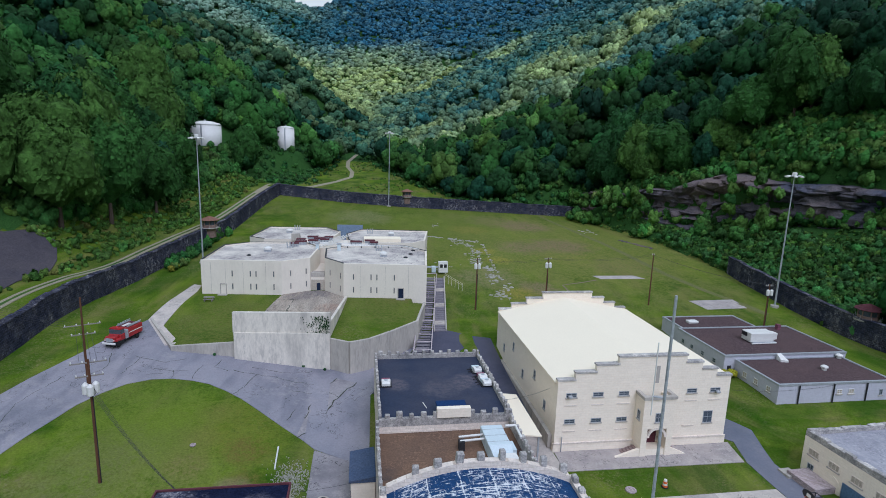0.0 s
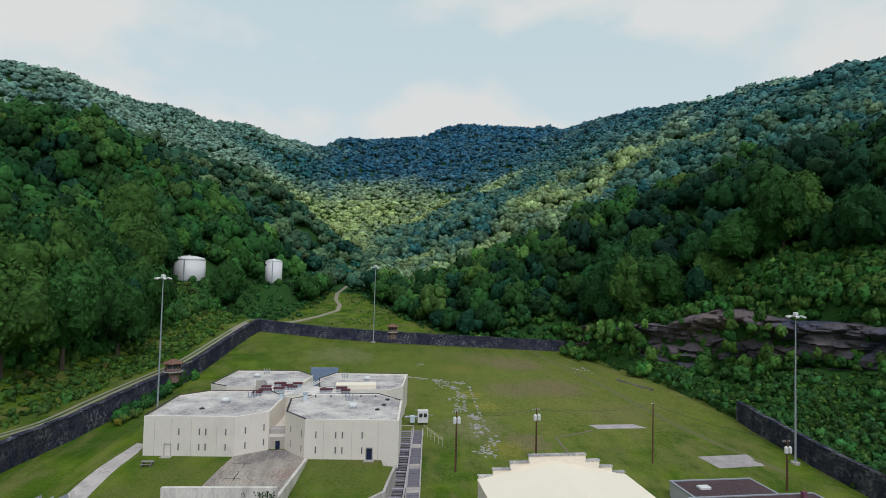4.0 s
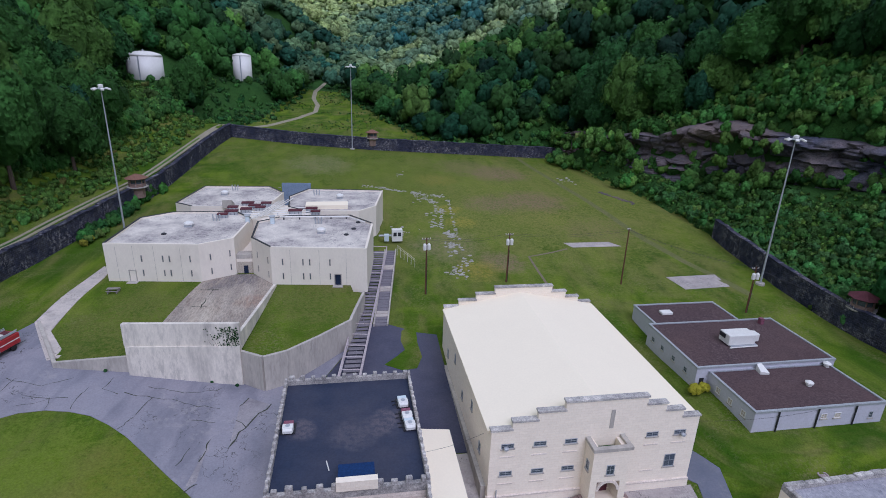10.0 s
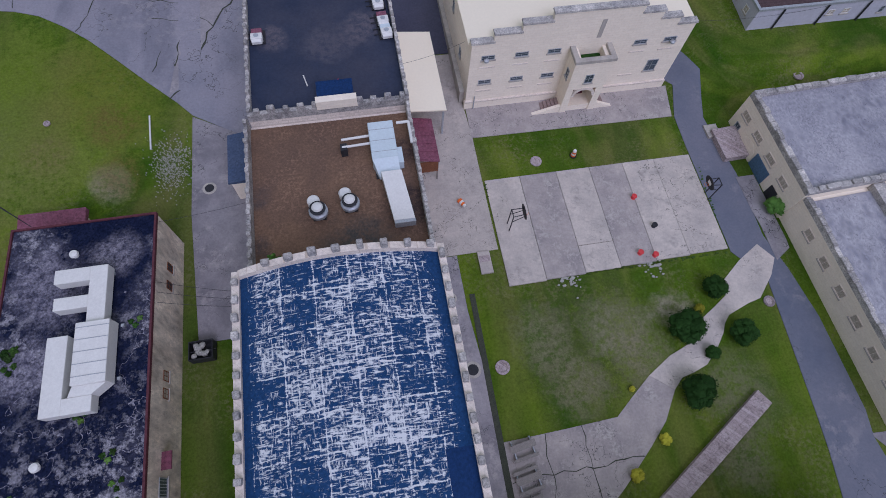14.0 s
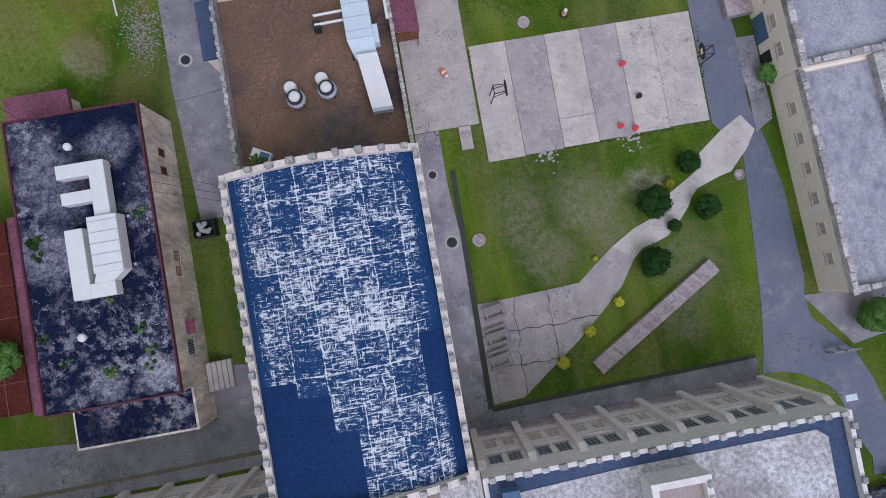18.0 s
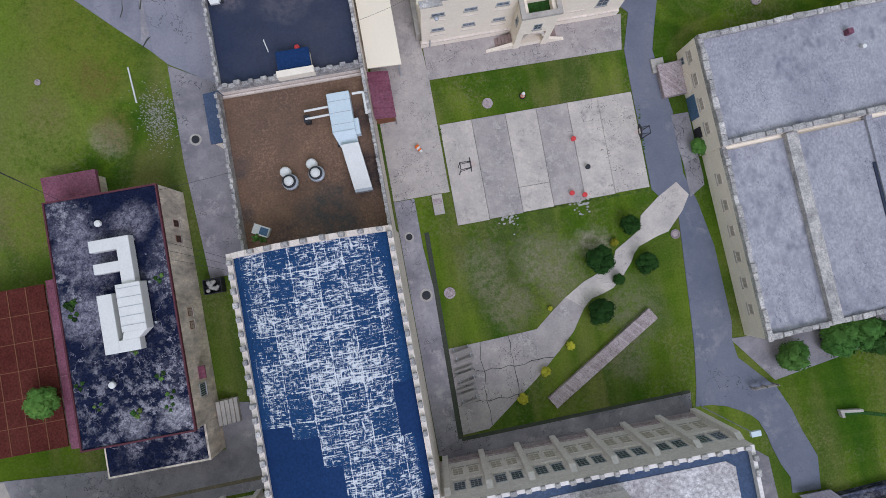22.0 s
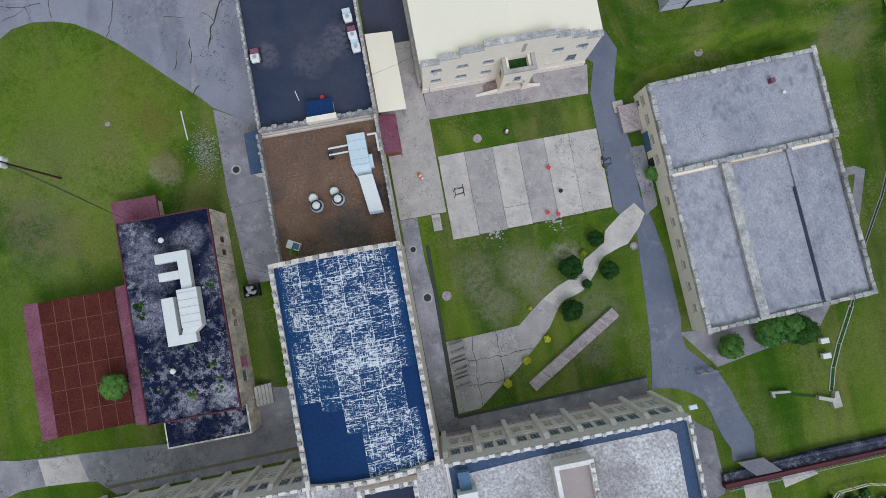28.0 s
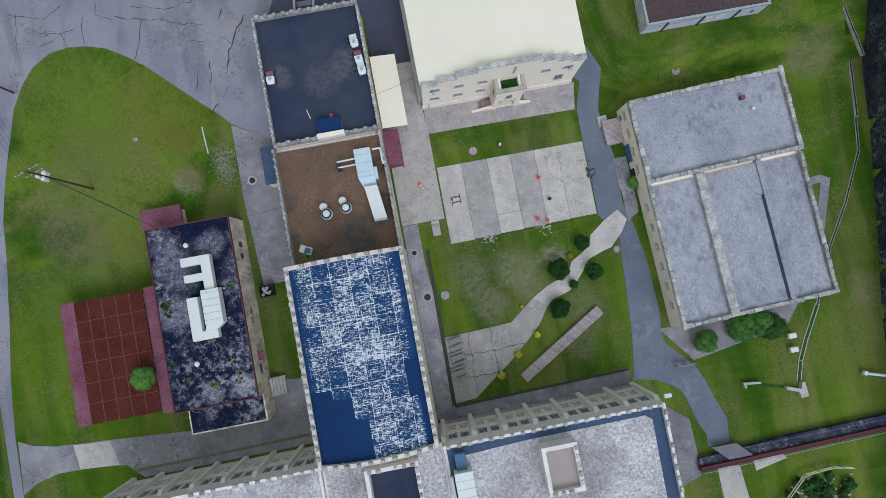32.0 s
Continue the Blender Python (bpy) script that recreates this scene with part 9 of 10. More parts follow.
louvre = site("louvred_chiller", "white louvred chiller box with dark openings", "chiller", 25.8, 171.5, 10)
built("box", box(24.8, 170.2, 9.0, 27.8, 172.2, 12.4), METAL_WHITE, louvre)
for k in (0, 1):
    built("vent", box(25.2 + 1.3 * k, 170.1, 10.6, 26.1 + 1.3 * k, 170.2, 11.7), METAL_DARK, louvre)
built("pipework", rod((21, 171, 10.6), (24.8, 171, 10.6), 0.3), METAL_GREY, louvre)
built("pump", box(22.6, 170.4, 9.0, 23.9, 171.8, 10.9), PALE_BLUE, louvre)
handrail = site("yellow_handrail", "yellow and white handrail on the field steps", "handrail", 28, 157, 9)
for s in (0, 1):
    built("rail", rod((25.6, 162, 10.2 + 0.5 * s), (29.6, 154, 9.0 + 0.5 * s), 0.06), shade("yellow_paint", (0.60, 0.57, 0.40), (0.52, 0.49, 0.34), 2.0, 0.5) if s == 0 else bpy.data.materials["yellow_paint"], handrail)
for i in range(6):
    x, y = 25.6 + 4.0 * i / 5, 162 - 8 * i / 5
    built("post", rod((x, y, 7), (x, y, 10.7 - 1.2 * i / 5), 0.05), METAL_WHITE, handrail)


# ---- yard ----
def shrub(x, y, r, mat_, lab, grp, name="shrub"):
    s = thing(name, lab, "shrub", (*u(x, y), zat(*u(x, y))), random.uniform(0, 360), grp)
    v, f, nv = leaf_cloud(random.Random(int(x * 31 + y)), 1000, 22, 0.045, 1, 0.92, -0.5, 0.4)
    me = bpy.data.meshes.new("foliage")
    me.from_pydata((v * r + np.array((0, 0, r * 0.78))).tolist(), [], f)
    set_normals(me, nv)
    me.materials.append(mat_)
    put("foliage", me, s, Matrix())
    part("stem", rod((0, 0, -0.1), (0, 0, r * 0.6), 0.09, 0.06, 6), BARK, s)


for x, y, r in ((57.7, 45.5, 1.35), (52.0, 41.1, 1.8), (59.1, 39.4, 1.45), (50.7, 33.4, 1.75)):
    shrub(x, y, r, LEAF_SHRUB, "dense round dark green clipped shrub by the path", "clipped round shrubs")
for x, y, r in ((55.1, 43.3, 0.55), (45.4, 28.9, 0.6), (40.9, 25.8, 0.68), (36.7, 22.4, 0.72), (43.4, 35.1, 0.32)):
    shrub(x, y, r, LEAF_YELLOW, "small bright yellow-green shrub", "yellow shrubs")
shrub(54.6, 37.6, 0.75, LEAF_SHRUB, "small green shrub beside the path", "clipped round shrubs")
for x, y, r in ((73.6, 95.2, 1.0), (75.6, 95.6, 0.9)):
    shrub(x, y, r, LEAF_YELLOW, "yellow-flowering bush by the grey block wall", "yellow bushes")
for x, y, r in ((70.8, 55.5, 1.2), (78.2, 21.6, 2.0), (85.8, 22.8, 2.3), (88.8, 23.4, 2.5), (91.6, 22.0, 2.4)):
    shrub(x, y, r, LEAF_YOUNG, "leafy green bush beside the stone workshop", "bushes by the workshop", "bush")
for x, y, r in ((8.4, 117.6, 1.0),):
    shrub(x, y, r, LEAF_YOUNG, "slender young light green sapling", "saplings", "sapling")
bpy.data.objects["sapling"].scale = (0.85, 0.85, 1.9)
shrub(-30.4, 35.8, 1.9, LEAF_YOUNG, "young green sapling rooted in the red tin roof", "saplings", "sapling")
bpy.data.objects[[o.name for o in bpy.data.objects if o.name.startswith("sapling")][-1]].location.z = 3.2
grove("roof_weeds", "green weeds and moss rooted in the tar roof", [(PLAN * (x + r_), PLAN * (y + q_), PLAN * 8.32, g_ * 0.65, 0.5, x) for x, y, g_ in ((-22.8, 47.8, 0.75), (-10.5, 49.4, 0.5), (-15.2, 40.3, 0.5), (-23.3, 36.8, 0.45), (-21.3, 33.6, 0.35), (-11.4, 33.5, 0.45), (-11.8, 31.8, 0.4), (-16.3, 31.8, 0.6), (-12.4, 36.2, 0.5), (-22.6, 46.2, 0.5)) for r_, q_ in ((0, 0), (0.4, 0.7), (-0.5, 0.5))], MID_CROWNS, mixed((WEED, 2), (LIME, 1)), "weeds")
grove("parapet_weeds", "weeds rooted behind the castellated parapet", [(PLAN * x, PLAN * y, PLAN * 14.2, 0.45, 1.0, x) for x, y in ((2.9, 18.2), (3.0, 19.4), (2.7, 20.2), (2.4, 48.9), (2.6, 50.0), (5.2, 52.2), (6.0, 51.8))], MID_CROWNS, mixed((WEED, 1), (LIME, 1)), "weeds")
bed = site("brick_bed", "long pinkish paved platform set in the lawn", "platform", 49, 26, 0)
d = Vector((17.8, 10.6)).normalized()
n_ = Vector((-d.y, d.x)) * 2.1
for i in range(12):
    a0, a1 = Vector((41.6, 20.0)) + d * 20.8 * i / 12, Vector((41.6, 20.0)) + d * (20.8 * (i + 1) / 12 - 0.025)
    for s in (0, 1):
        q0, q1 = n_ * s * 0.5, n_ * (s + 1) * 0.5
        built("paver", prism([tuple(a0 + q0), tuple(a1 + q0), tuple(a1 + q1 * 0.98), tuple(a0 + q1 * 0.98)], -0.3, 0.42 + 0.02 * ((i + s) % 2)), PINK_WOOD, bed)
for k, (y, n) in enumerate(((30.6, 2), (27.2, 3), (24.2, 3))):
    b = thing("picnic_bench", "greyed slatted bench set on the concrete patio", "bench", (*u(28.9 - 0.12 * k, y), zat(*u(29, y)) + 0.05), 9, "benches on the patio")
    for i in range(n):
        yy = -0.85 + i * 0.85
        part("seat", box(-1.2, yy, 0.38 + (0.3 if i == 1 else 0), 1.2, yy + (0.62 if i == 1 else 0.3), 0.44 + (0.3 if i == 1 else 0)), WOOD_GREY, b)
    for s in (-0.9, 0.9):
        part("leg", box(s - 0.05, -0.8, 0, s + 0.05, 1.0, 0.38), METAL_GREY, b)
pad = site("concrete_pad", "small pale stained concrete pad in the grass", "slab", 29.3, 54, 0)
built("slab", box(28.5, 52.4, -0.2, 30.1, 55.5, 0.22), SLAB, pad)
built("stain", box(28.6, 54.0, 0.22, 30.0, 54.9, 0.235), PINK_WOOD, pad)


def hoop(x, y, turn, lab):
    h = thing("basketball_hoop", lab, "basketball hoop", (*u(x, y), zat(*u(x, y)) + 0.05), turn, "hoops on the court")
    for s in (-0.45, 0.45):
        part("post", rod((0, s, 0), (0, s, 3.3), 0.06), METAL_DARK, h)
        part("arm", rod((0, s, 3.3), (1.2, s * 0.8, 3.4), 0.05), METAL_DARK, h)
        part("brace", rod((0, s, 2.2), (1.2, s * 0.8, 2.9), 0.04), METAL_DARK, h)
    part("crossbar", rod((0, -0.45, 3.3), (0, 0.45, 3.3), 0.05), METAL_DARK, h)
    bm = bmesh.new()
    ring = [(0.9 * math.cos(a), 0.55 * math.sin(a) + 3.3) for a in np.linspace(0, 2 * math.pi, 17)[:-1]]
    f = [bm.verts.new((1.2, p, q)) for p, q in ring]
    b = [bm.verts.new((1.26, p, q)) for p, q in ring]
    bm.faces.new(f)
    bm.faces.new(b[::-1])
    for i in range(16):
        bm.faces.new((f[i], b[i], b[(i + 1) % 16], f[(i + 1) % 16]))
    part("backboard", bm, METAL_DARK, h, "black fan-shaped backboard")
    part("target_square", box(1.262, -0.3, 3.1, 1.27, 0.3, 3.5), METAL_WHITE, h)
    rim = bmesh.new()
    for i in range(12):
        a0, a1 = math.pi * i / 6, math.pi * (i + 1) / 6
        rod((1.5 + 0.23 * math.cos(a0), 0.23 * math.sin(a0), 3.05), (1.5 + 0.23 * math.cos(a1), 0.23 * math.sin(a1), 3.05), 0.012, sides=5, bm=rim)
    part("rim", rim, ORANGE, h)


hoop(33.4, 58.5, 0, "black steel basketball hoop at the end of the court")
hoop(62.3, 59.0, 180, "black steel basketball hoop beside the lane")


def drum(x, y, tilt, lab, nm="traffic_drum"):
    t = thing(nm, lab, "traffic drum", (*u(x, y), zat(*u(x, y)) + (0.05 if not tilt else 0.3)), 30, "orange traffic drums")
    prof = [(0.30, 0.0), (0.29, 0.28), (0.27, 0.29), (0.26, 0.52), (0.24, 0.53), (0.23, 0.76), (0.21, 0.77), (0.19, 1.0)]
    for k in range(4):
        b = part("band", lathe(prof[2 * k: 2 * k + 2], sides=14), ORANGE if k % 2 == 0 else METAL_WHITE, t)
        if tilt:
            b.matrix_local = pose(0, 0, 0, 90, 0, 0)
    if not tilt:
        part("foot", lathe([(0.42, 0), (0.42, 0.08), (0.31, 0.1)], sides=14), RUBBER, t)


drum(45.3, 68.4, False, "orange and white striped traffic drum on the lawn")
drum(27.6, 63.5, True, "orange traffic drum lying on the concrete walk")
for x, y in ((51.8, 60.3), (50.0, 52.0), (51.9, 51.4)):
    f = thing("red_stool", "small round red plastic stool on the court", "stool", (*u(x, y), 0.09), 0, "red stools on the court")
    part("seat", lathe([(0.28, 0.4), (0.32, 0.44), (0.3, 0.5), (0.1, 0.52)], sides=12), RED_PLASTIC, f)
    part("pedestal", lathe([(0.26, 0), (0.14, 0.1), (0.14, 0.4)], sides=12), RED_PLASTIC, f)
f = thing("black_stool", "small round black stool on the court", "stool", (*u(53.2, 55.6), 0.09))
part("seat", lathe([(0.28, 0.4), (0.32, 0.44), (0.3, 0.5), (0.1, 0.52)], sides=12), METAL_DARK, f)
part("pedestal", lathe([(0.26, 0), (0.14, 0.1), (0.14, 0.4)], sides=12), METAL_DARK, f)


def litter(name, lab, spots, size, material, cat="debris"):
    """Flat broken flakes of varied outline scattered on the ground."""
    bm = bmesh.new()
    r_ = random.Random(len(spots))
    for x, y in spots:
        z, k, s = zat(*u(x, y)) + 0.1, r_.randint(4, 6), size * r_.uniform(0.4, 1.4)
        t = r_.uniform(0, 6)
        pts = [(PLAN * x + s * r_.uniform(0.5, 1) * math.cos(t + 6.283 * i / k), PLAN * y + s * 0.7 * r_.uniform(0.5, 1) * math.sin(t + 6.283 * i / k)) for i in range(k)]
        prism(pts, z - 0.12, z + 0.02, bm)
    return tagged(linked(name, bm, material), lab, cat, kind="stuff")


r3 = random.Random(77)
WHITE_RUBBLE = shade("pale_rubble", (0.42, 0.41, 0.37), (0.30, 0.29, 0.26), 2.0, 0.95)
litter("broken_paint", "flaked white paint chips on the court", [(50.8 + r3.gauss(0, 1.0), 50.8 + r3.gauss(0, 0.9)) for _ in range(70)] + [(40 + r3.gauss(0, 0.9), 50.2 + r3.gauss(0, 0.7)) for _ in range(40)], 0.22, WHITE_RUBBLE)
OLD_WALLS = ((39, 214, 1.6, 30), (42.5, 209, 1.2, 16), (43, 199, 1.3, 40), (40.5, 194, 1.5, 10), (40.7, 186, 1.3, 24), (42.8, 177, 0.9, 34), (41.8, 168, 0.9, 30), (41.4, 163, 1.0, 14), (44.5, 156, 1.2, 12), (41, 149.5, 1.6, 34), (28, 181, 2.2, 18), (104, 240, 2.0, 22), (33, 245, 1.0, 9))
litter("field_rubble", "pale broken paving showing through the field grass", [(x + r3.gauss(0, s), y + r3.gauss(0, 1.7 * s)) for x, y, s, n in OLD_WALLS for _ in range(n)], 0.5, WHITE_RUBBLE)
litter("wall_footing", "pale remains of an old wall footing in the grass", [(17 + 31 * k + r3.gauss(0, 0.4), 229 - 15 * k + r3.gauss(0, 0.7)) for k in [r3.random() for _ in range(110)]] + [(48.4 - 5 * k + r3.gauss(0, 0.3), 212 - 56 * k) for k in [r3.random() ** 1.3 for _ in range(46)]], 0.42, WHITE_RUBBLE)
litter("field_rubble_west", "pale broken paving in the far grass", [(-20 + r3.gauss(0, 6), 222 + r3.gauss(0, 2.2)) for _ in range(45)], 0.5, WHITE_RUBBLE)
litter("talus_stones", "dark fallen stones at the foot of the cliff", [(111 + 7.5 * k + r3.gauss(0, 0.6), 220.5 - 17 * k + r3.gauss(0, 0.8)) for k in [r3.random() for _ in range(70)]], 0.7, ROCK)
litter("island_gravel", "pale gravel washed over the lawn edge", [(-10.4 + r3.gauss(0, 1.3), 74.5 + r3.gauss(0, 2.0)) for _ in range(800)], 0.075, WHITE_RUBBLE)
JOINTS = ((36.8, 60.3, 36.7, 53.5, 10), (42.3, 60, 42.0, 50.7, 34), (47.2, 58, 46.9, 51.6, 16), (51.5, 63.7, 51.8, 53.3, 34), (56.8, 61.2, 57.0, 52.6, 40), (63.0, 63.6, 62.2, 51.1, 30), (42.4, 54.6, 47.1, 54.4, 22), (32.3, 50.5, 62.0, 50.4, 90), (31.6, 66, 32.1, 51, 30))
litter("joint_weeds", "green weeds growing in the joints of the court", [(x0 + (x1 - x0) * k + r3.gauss(0, 0.09), y0 + (y1 - y0) * k + r3.gauss(0, 0.09)) for x0, y0, x1, y1, n in JOINTS for k in [r3.random() for _ in range(n)]], 0.16, UNDERGROWTH, "weeds")
pipe = site("white_pipe", "long white plastic pipe lying on the lawn", "pipe", -13.2, 80, 2)
built("pipe", rod((-13.3, 82.6, zat(*u(-13.3, 82.6)) / PLAN + 0.15), (-13.1, 77.2, zat(*u(-13.1, 77.2)) / PLAN + 0.15), 0.12), METAL_WHITE, pipe)
for x, y, r in ((-5.6, 70.4, 0.5), (1.0, 67.5, 0.35), (24.0, 49.8, 0.4), (25.0, 40.5, 0.55)):
    c = thing("manhole_cover", "round iron manhole cover in a concrete collar", "manhole cover", (*u(x, y), zat(*u(x, y)) + 0.06), 0, "manhole covers")
    part("collar", lathe([(r * 1.5, 0), (r * 1.5, 0.05), (r * 1.05, 0.06)], sides=18), CONCRETE, c)
    part("lid", lathe([(r, 0.02), (r, 0.07), (r * 0.9, 0.08)], sides=18), METAL_DARK, c)
for x, y, r in ((39.7, 68.2, 0.55), (28.6, 40.2, 0.6), (64.9, 42.9, 0.5), (83.6, 76.5, 0.55), (-26, 82, 0.3)):
    c = thing("well_ring", "old stone well ring flush with the lawn", "well ring", (*u(x, y), zat(*u(x, y)) + 0.02), 0, "stone rings in the lawn")
    part("ring", lathe([(r * 1.2, 0), (r * 1.2, 0.14), (r * 0.8, 0.15), (r * 0.7, 0.05)], sides=14), PINK_WOOD, c)
dump = site("dumpster", "black steel dumpster heaped with pale rubbish", "dumpster", -6.2, 47.7, 0)
bm = bmesh.new()
for a in ((-1.1, -0.9, 1.1, -0.82), (-1.1, 0.82, 1.1, 0.9), (-1.1, -0.82, -1.02, 0.82), (1.02, -0.82, 1.1, 0.82)):
    box(a[0], a[1], 0.1, a[2], a[3], 1.35, bm)
box(-1.02, -0.82, 0.1, 1.02, 0.82, 0.3, bm)
part("bin", bm, METAL_DARK, dump)
for k in range(14):
    a = part("rubbish_bag", lathe([(0.05, 0), (0.28, 0.12), (0.22, 0.32), (0.05, 0.4)], (0, 0, 0), 8), WHITE_RUBBLE, dump)
    a.matrix_local = pose(r3.uniform(-0.7, 0.7), r3.uniform(-0.55, 0.55), r3.uniform(0.7, 1.0), r3.uniform(-40, 40), r3.uniform(-40, 40), 0)
part("lift_bar", rod((-1.25, 0, 0.9), (1.25, 0, 0.9), 0.05), METAL_DARK, dump)
balc = site("fire_escape", "pale timber stair landing on the hall's west wall", "fire escape", 0.2, 41, 0)
built("landing", box(-0.9, 42.6, 4.2, 1.5, 45.6, 4.4), WOOD_GREY, balc)
for i in range(12):
    built("tread", box(-0.9, 42.5 - 0.55 * i, 4.1 - 0.34 * i, 0.9, 42.9 - 0.55 * i, 4.2 - 0.34 * i), WOOD_GREY, balc)
for x in (-1.0, 0.9):
    built("rail", rod((x, 45.6, 5.5), (x, 42.6, 5.5), 0.05), shade("pale_yellow_rail", (0.6, 0.55, 0.36), (0.5, 0.46, 0.3), 2.0, 0.6) if x < 0 else bpy.data.materials["pale_yellow_rail"], balc)
    built("stair_rail", rod((x, 42.6, 5.5), (x, 36.0, 1.4), 0.05), bpy.data.materials["pale_yellow_rail"], balc)
for y in (43, 45.3):
    built("post", box(-0.9, y, -0.2, -0.7, y + 0.2, 4.2), WOOD_GREY, balc)
steps_w = site("kitchen_steps", "grey concrete steps beside the kitchen annex", "steps", -6, 29, 0)
for i in range(5):
    built("step", box(-8.6 + i * 0.55, 27.0, -0.3, -8.6 + (i + 1) * 0.55, 30.6, 1.6 - 0.3 * i), CONCRETE, steps_w)
table = site("picnic_table", "weathered picnic table on the terrace lawn", "picnic table", -37.2, 136.6, terrace_top(-37.2, 136.6))
part("top", box(-0.95, -0.4, 0.7, 0.95, 0.4, 0.76), WOOD_GREY, table)
for s in (-0.8, 0.55):
    part("bench", box(-0.95, s, 0.42, 0.95, s + 0.25, 0.47), WOOD_GREY, table)
for s in (-0.7, 0.7):
    part("leg", box(s - 0.05, -0.75, 0, s + 0.05, 0.75, 0.42), WOOD_GREY, table)
    part("upright", box(s - 0.05, -0.3, 0.42, s + 0.05, 0.3, 0.7), WOOD_GREY, table)
ivy = site("ivy", "sparse ivy straggling over the end of the screen wall", "ivy", -9.6, 109.9, 11)
ri, bm = random.Random(4), bmesh.new()
for k in range(520):
    along, up = min(abs(ri.gauss(0, 1.7)), 4.6), ri.uniform(-1.4, 2.9)
    if ri.random() < 0.35 + 0.25 * math.sin(up * 3 + along * 2):
        continue
    p, q = Vector((2.35 - along, -0.28 + 0.072 * along - ri.uniform(0.0, 0.22), up)), ri.uniform(0, 6.28)
    a, b = Vector((math.cos(q), ri.uniform(-0.4, 0.4), math.sin(q))) * ri.uniform(0.07, 0.15), Vector((-math.sin(q), ri.uniform(-0.4, 0.4), math.cos(q))) * 0.09
    bm.faces.new([bm.verts.new(p + w) for w in (a, b, -a, -b)])
part("leaves", bm, LEAF, ivy)
bm = bmesh.new()
for k in range(7):
    rod((2.2 - 0.45 * k, -0.3 + 0.03 * k, -1.6), (1.9 - 0.62 * k, -0.3 + 0.04 * k, 2.4 - 0.25 * k), 0.025, 0.01, 5, bm)
part("stems", bm, BARK, ivy)
for x, y in ((-16.6, 110.4), (-12, 109.8), (-7.6, 108.9), (-30, 111.6)):
    shrub(x, y, 0.28, LEAF, "tuft of weeds at the foot of the concrete wall", "weeds at the wall foot", "weed_tuft")

# ---- fire engine ----
eng = thing("fire_engine", "old red fire engine parked on the asphalt drive", "fire engine", (*u(-48.2, 114.4), zat(*u(-48.2, 114.4)) + 0.06), -17)
part("chassis", box(-0.95, -3.5, 0.5, 0.95, 3.5, 0.75), METAL_DARK, eng)
body = part("rear_body", box(-1.15, -0.2, 0.7, 1.15, 3.6, 2.0, bevel=0.06), RED_PAINT, eng)
part("pump_panel", box(-1.16, -0.9, 0.7, 1.16, -0.25, 1.9, bevel=0.03), METAL_GREY, eng, "bare metal pump panel")
cab = part("cab", box(-1.05, -2.2, 0.7, 1.05, -0.92, 1.55, bevel=0.08), RED_PAINT, eng)
part("cab_roof", prism([(-0.98, -2.0), (0.98, -2.0), (0.98, -0.95), (-0.98, -0.95)], 2.15, 2.3), RED_PAINT, cab)
part("windscreen", prism([(-0.92, -2.12), (0.92, -2.12), (0.92, -2.0), (-0.92, -2.0)], 1.52, 2.16), GLASS, cab)
for s in (-1, 1):
    part("side_window", box(s * 0.97 - 0.02, -1.95, 1.55, s * 0.97 + 0.02, -1.05, 2.15), GLASS, cab)
hood = part("hood", box(-0.8, -3.5, 0.75, 0.8, -2.2, 1.5, bevel=0.12), RED_PAINT, eng)
part("grille", box(-0.6, -3.56, 0.8, 0.6, -3.5, 1.3), METAL_GREY, hood)
part("bumper", box(-1.1, -3.85, 0.5, 1.1, -3.6, 0.75, bevel=0.04), METAL_WHITE, eng)
for s in (-1, 1):
    part("fender", box(s * 0.95 - 0.22, -3.3, 0.8, s * 0.95 + 0.22, -2.1, 1.15, bevel=0.08), RED_PAINT, eng)
    part("headlight", lathe([(0.13, 0), (0.13, 0.08)], (s * 0.72, -3.55, 1.0), 10), METAL_WHITE, eng)
    for y in (-2.75, 2.2):
        w = part("wheel", box(-0.01, -0.01, -0.01, 0.01, 0.01, 0.01), METAL_DARK, eng)
        w.matrix_local = pose(s * 0.98, y, 0.5, 0, 90, 0)
        part("tyre", lathe([(0.3, -0.16), (0.48, -0.14), (0.5, 0), (0.48, 0.14), (0.3, 0.16)], sides=18), RUBBER, w)
        part("rim", lathe([(0.3, -0.12), (0.3, 0.12), (0.1, 0.14)], sides=12), RED_PAINT, w)
    part("ladder", box(s * 0.9 - 0.1, -0.1, 2.1, s * 0.9 + 0.1, 3.4, 2.25), METAL_GREY, eng)
    part("stripe", box(s * 1.16 - 0.005, -0.1, 1.3, s * 1.16 + 0.005, 3.5, 1.42), METAL_WHITE, eng)
part("hose_bed", box(-0.75, 0.2, 2.0, 0.75, 3.3, 2.06), MAROON, eng, "dark red hose bed")
part("hose_roll", box(-0.25, 0.1, 2.06, 0.25, 1.9, 2.2, bevel=0.05), METAL_WHITE, eng, "white folded hose")
for s in (-0.95, 0.95):
    part("bed_rail", rod((s, 0.0, 2.35), (s, 3.5, 2.35), 0.04), METAL_GREY, eng)
part("beacon", lathe([(0.14, 2.3), (0.14, 2.45), (0.06, 2.52)], (0, -1.5, 0), 10), RED_PLASTIC, cab)

eng.scale = (1.02, 0.86, 1.2)

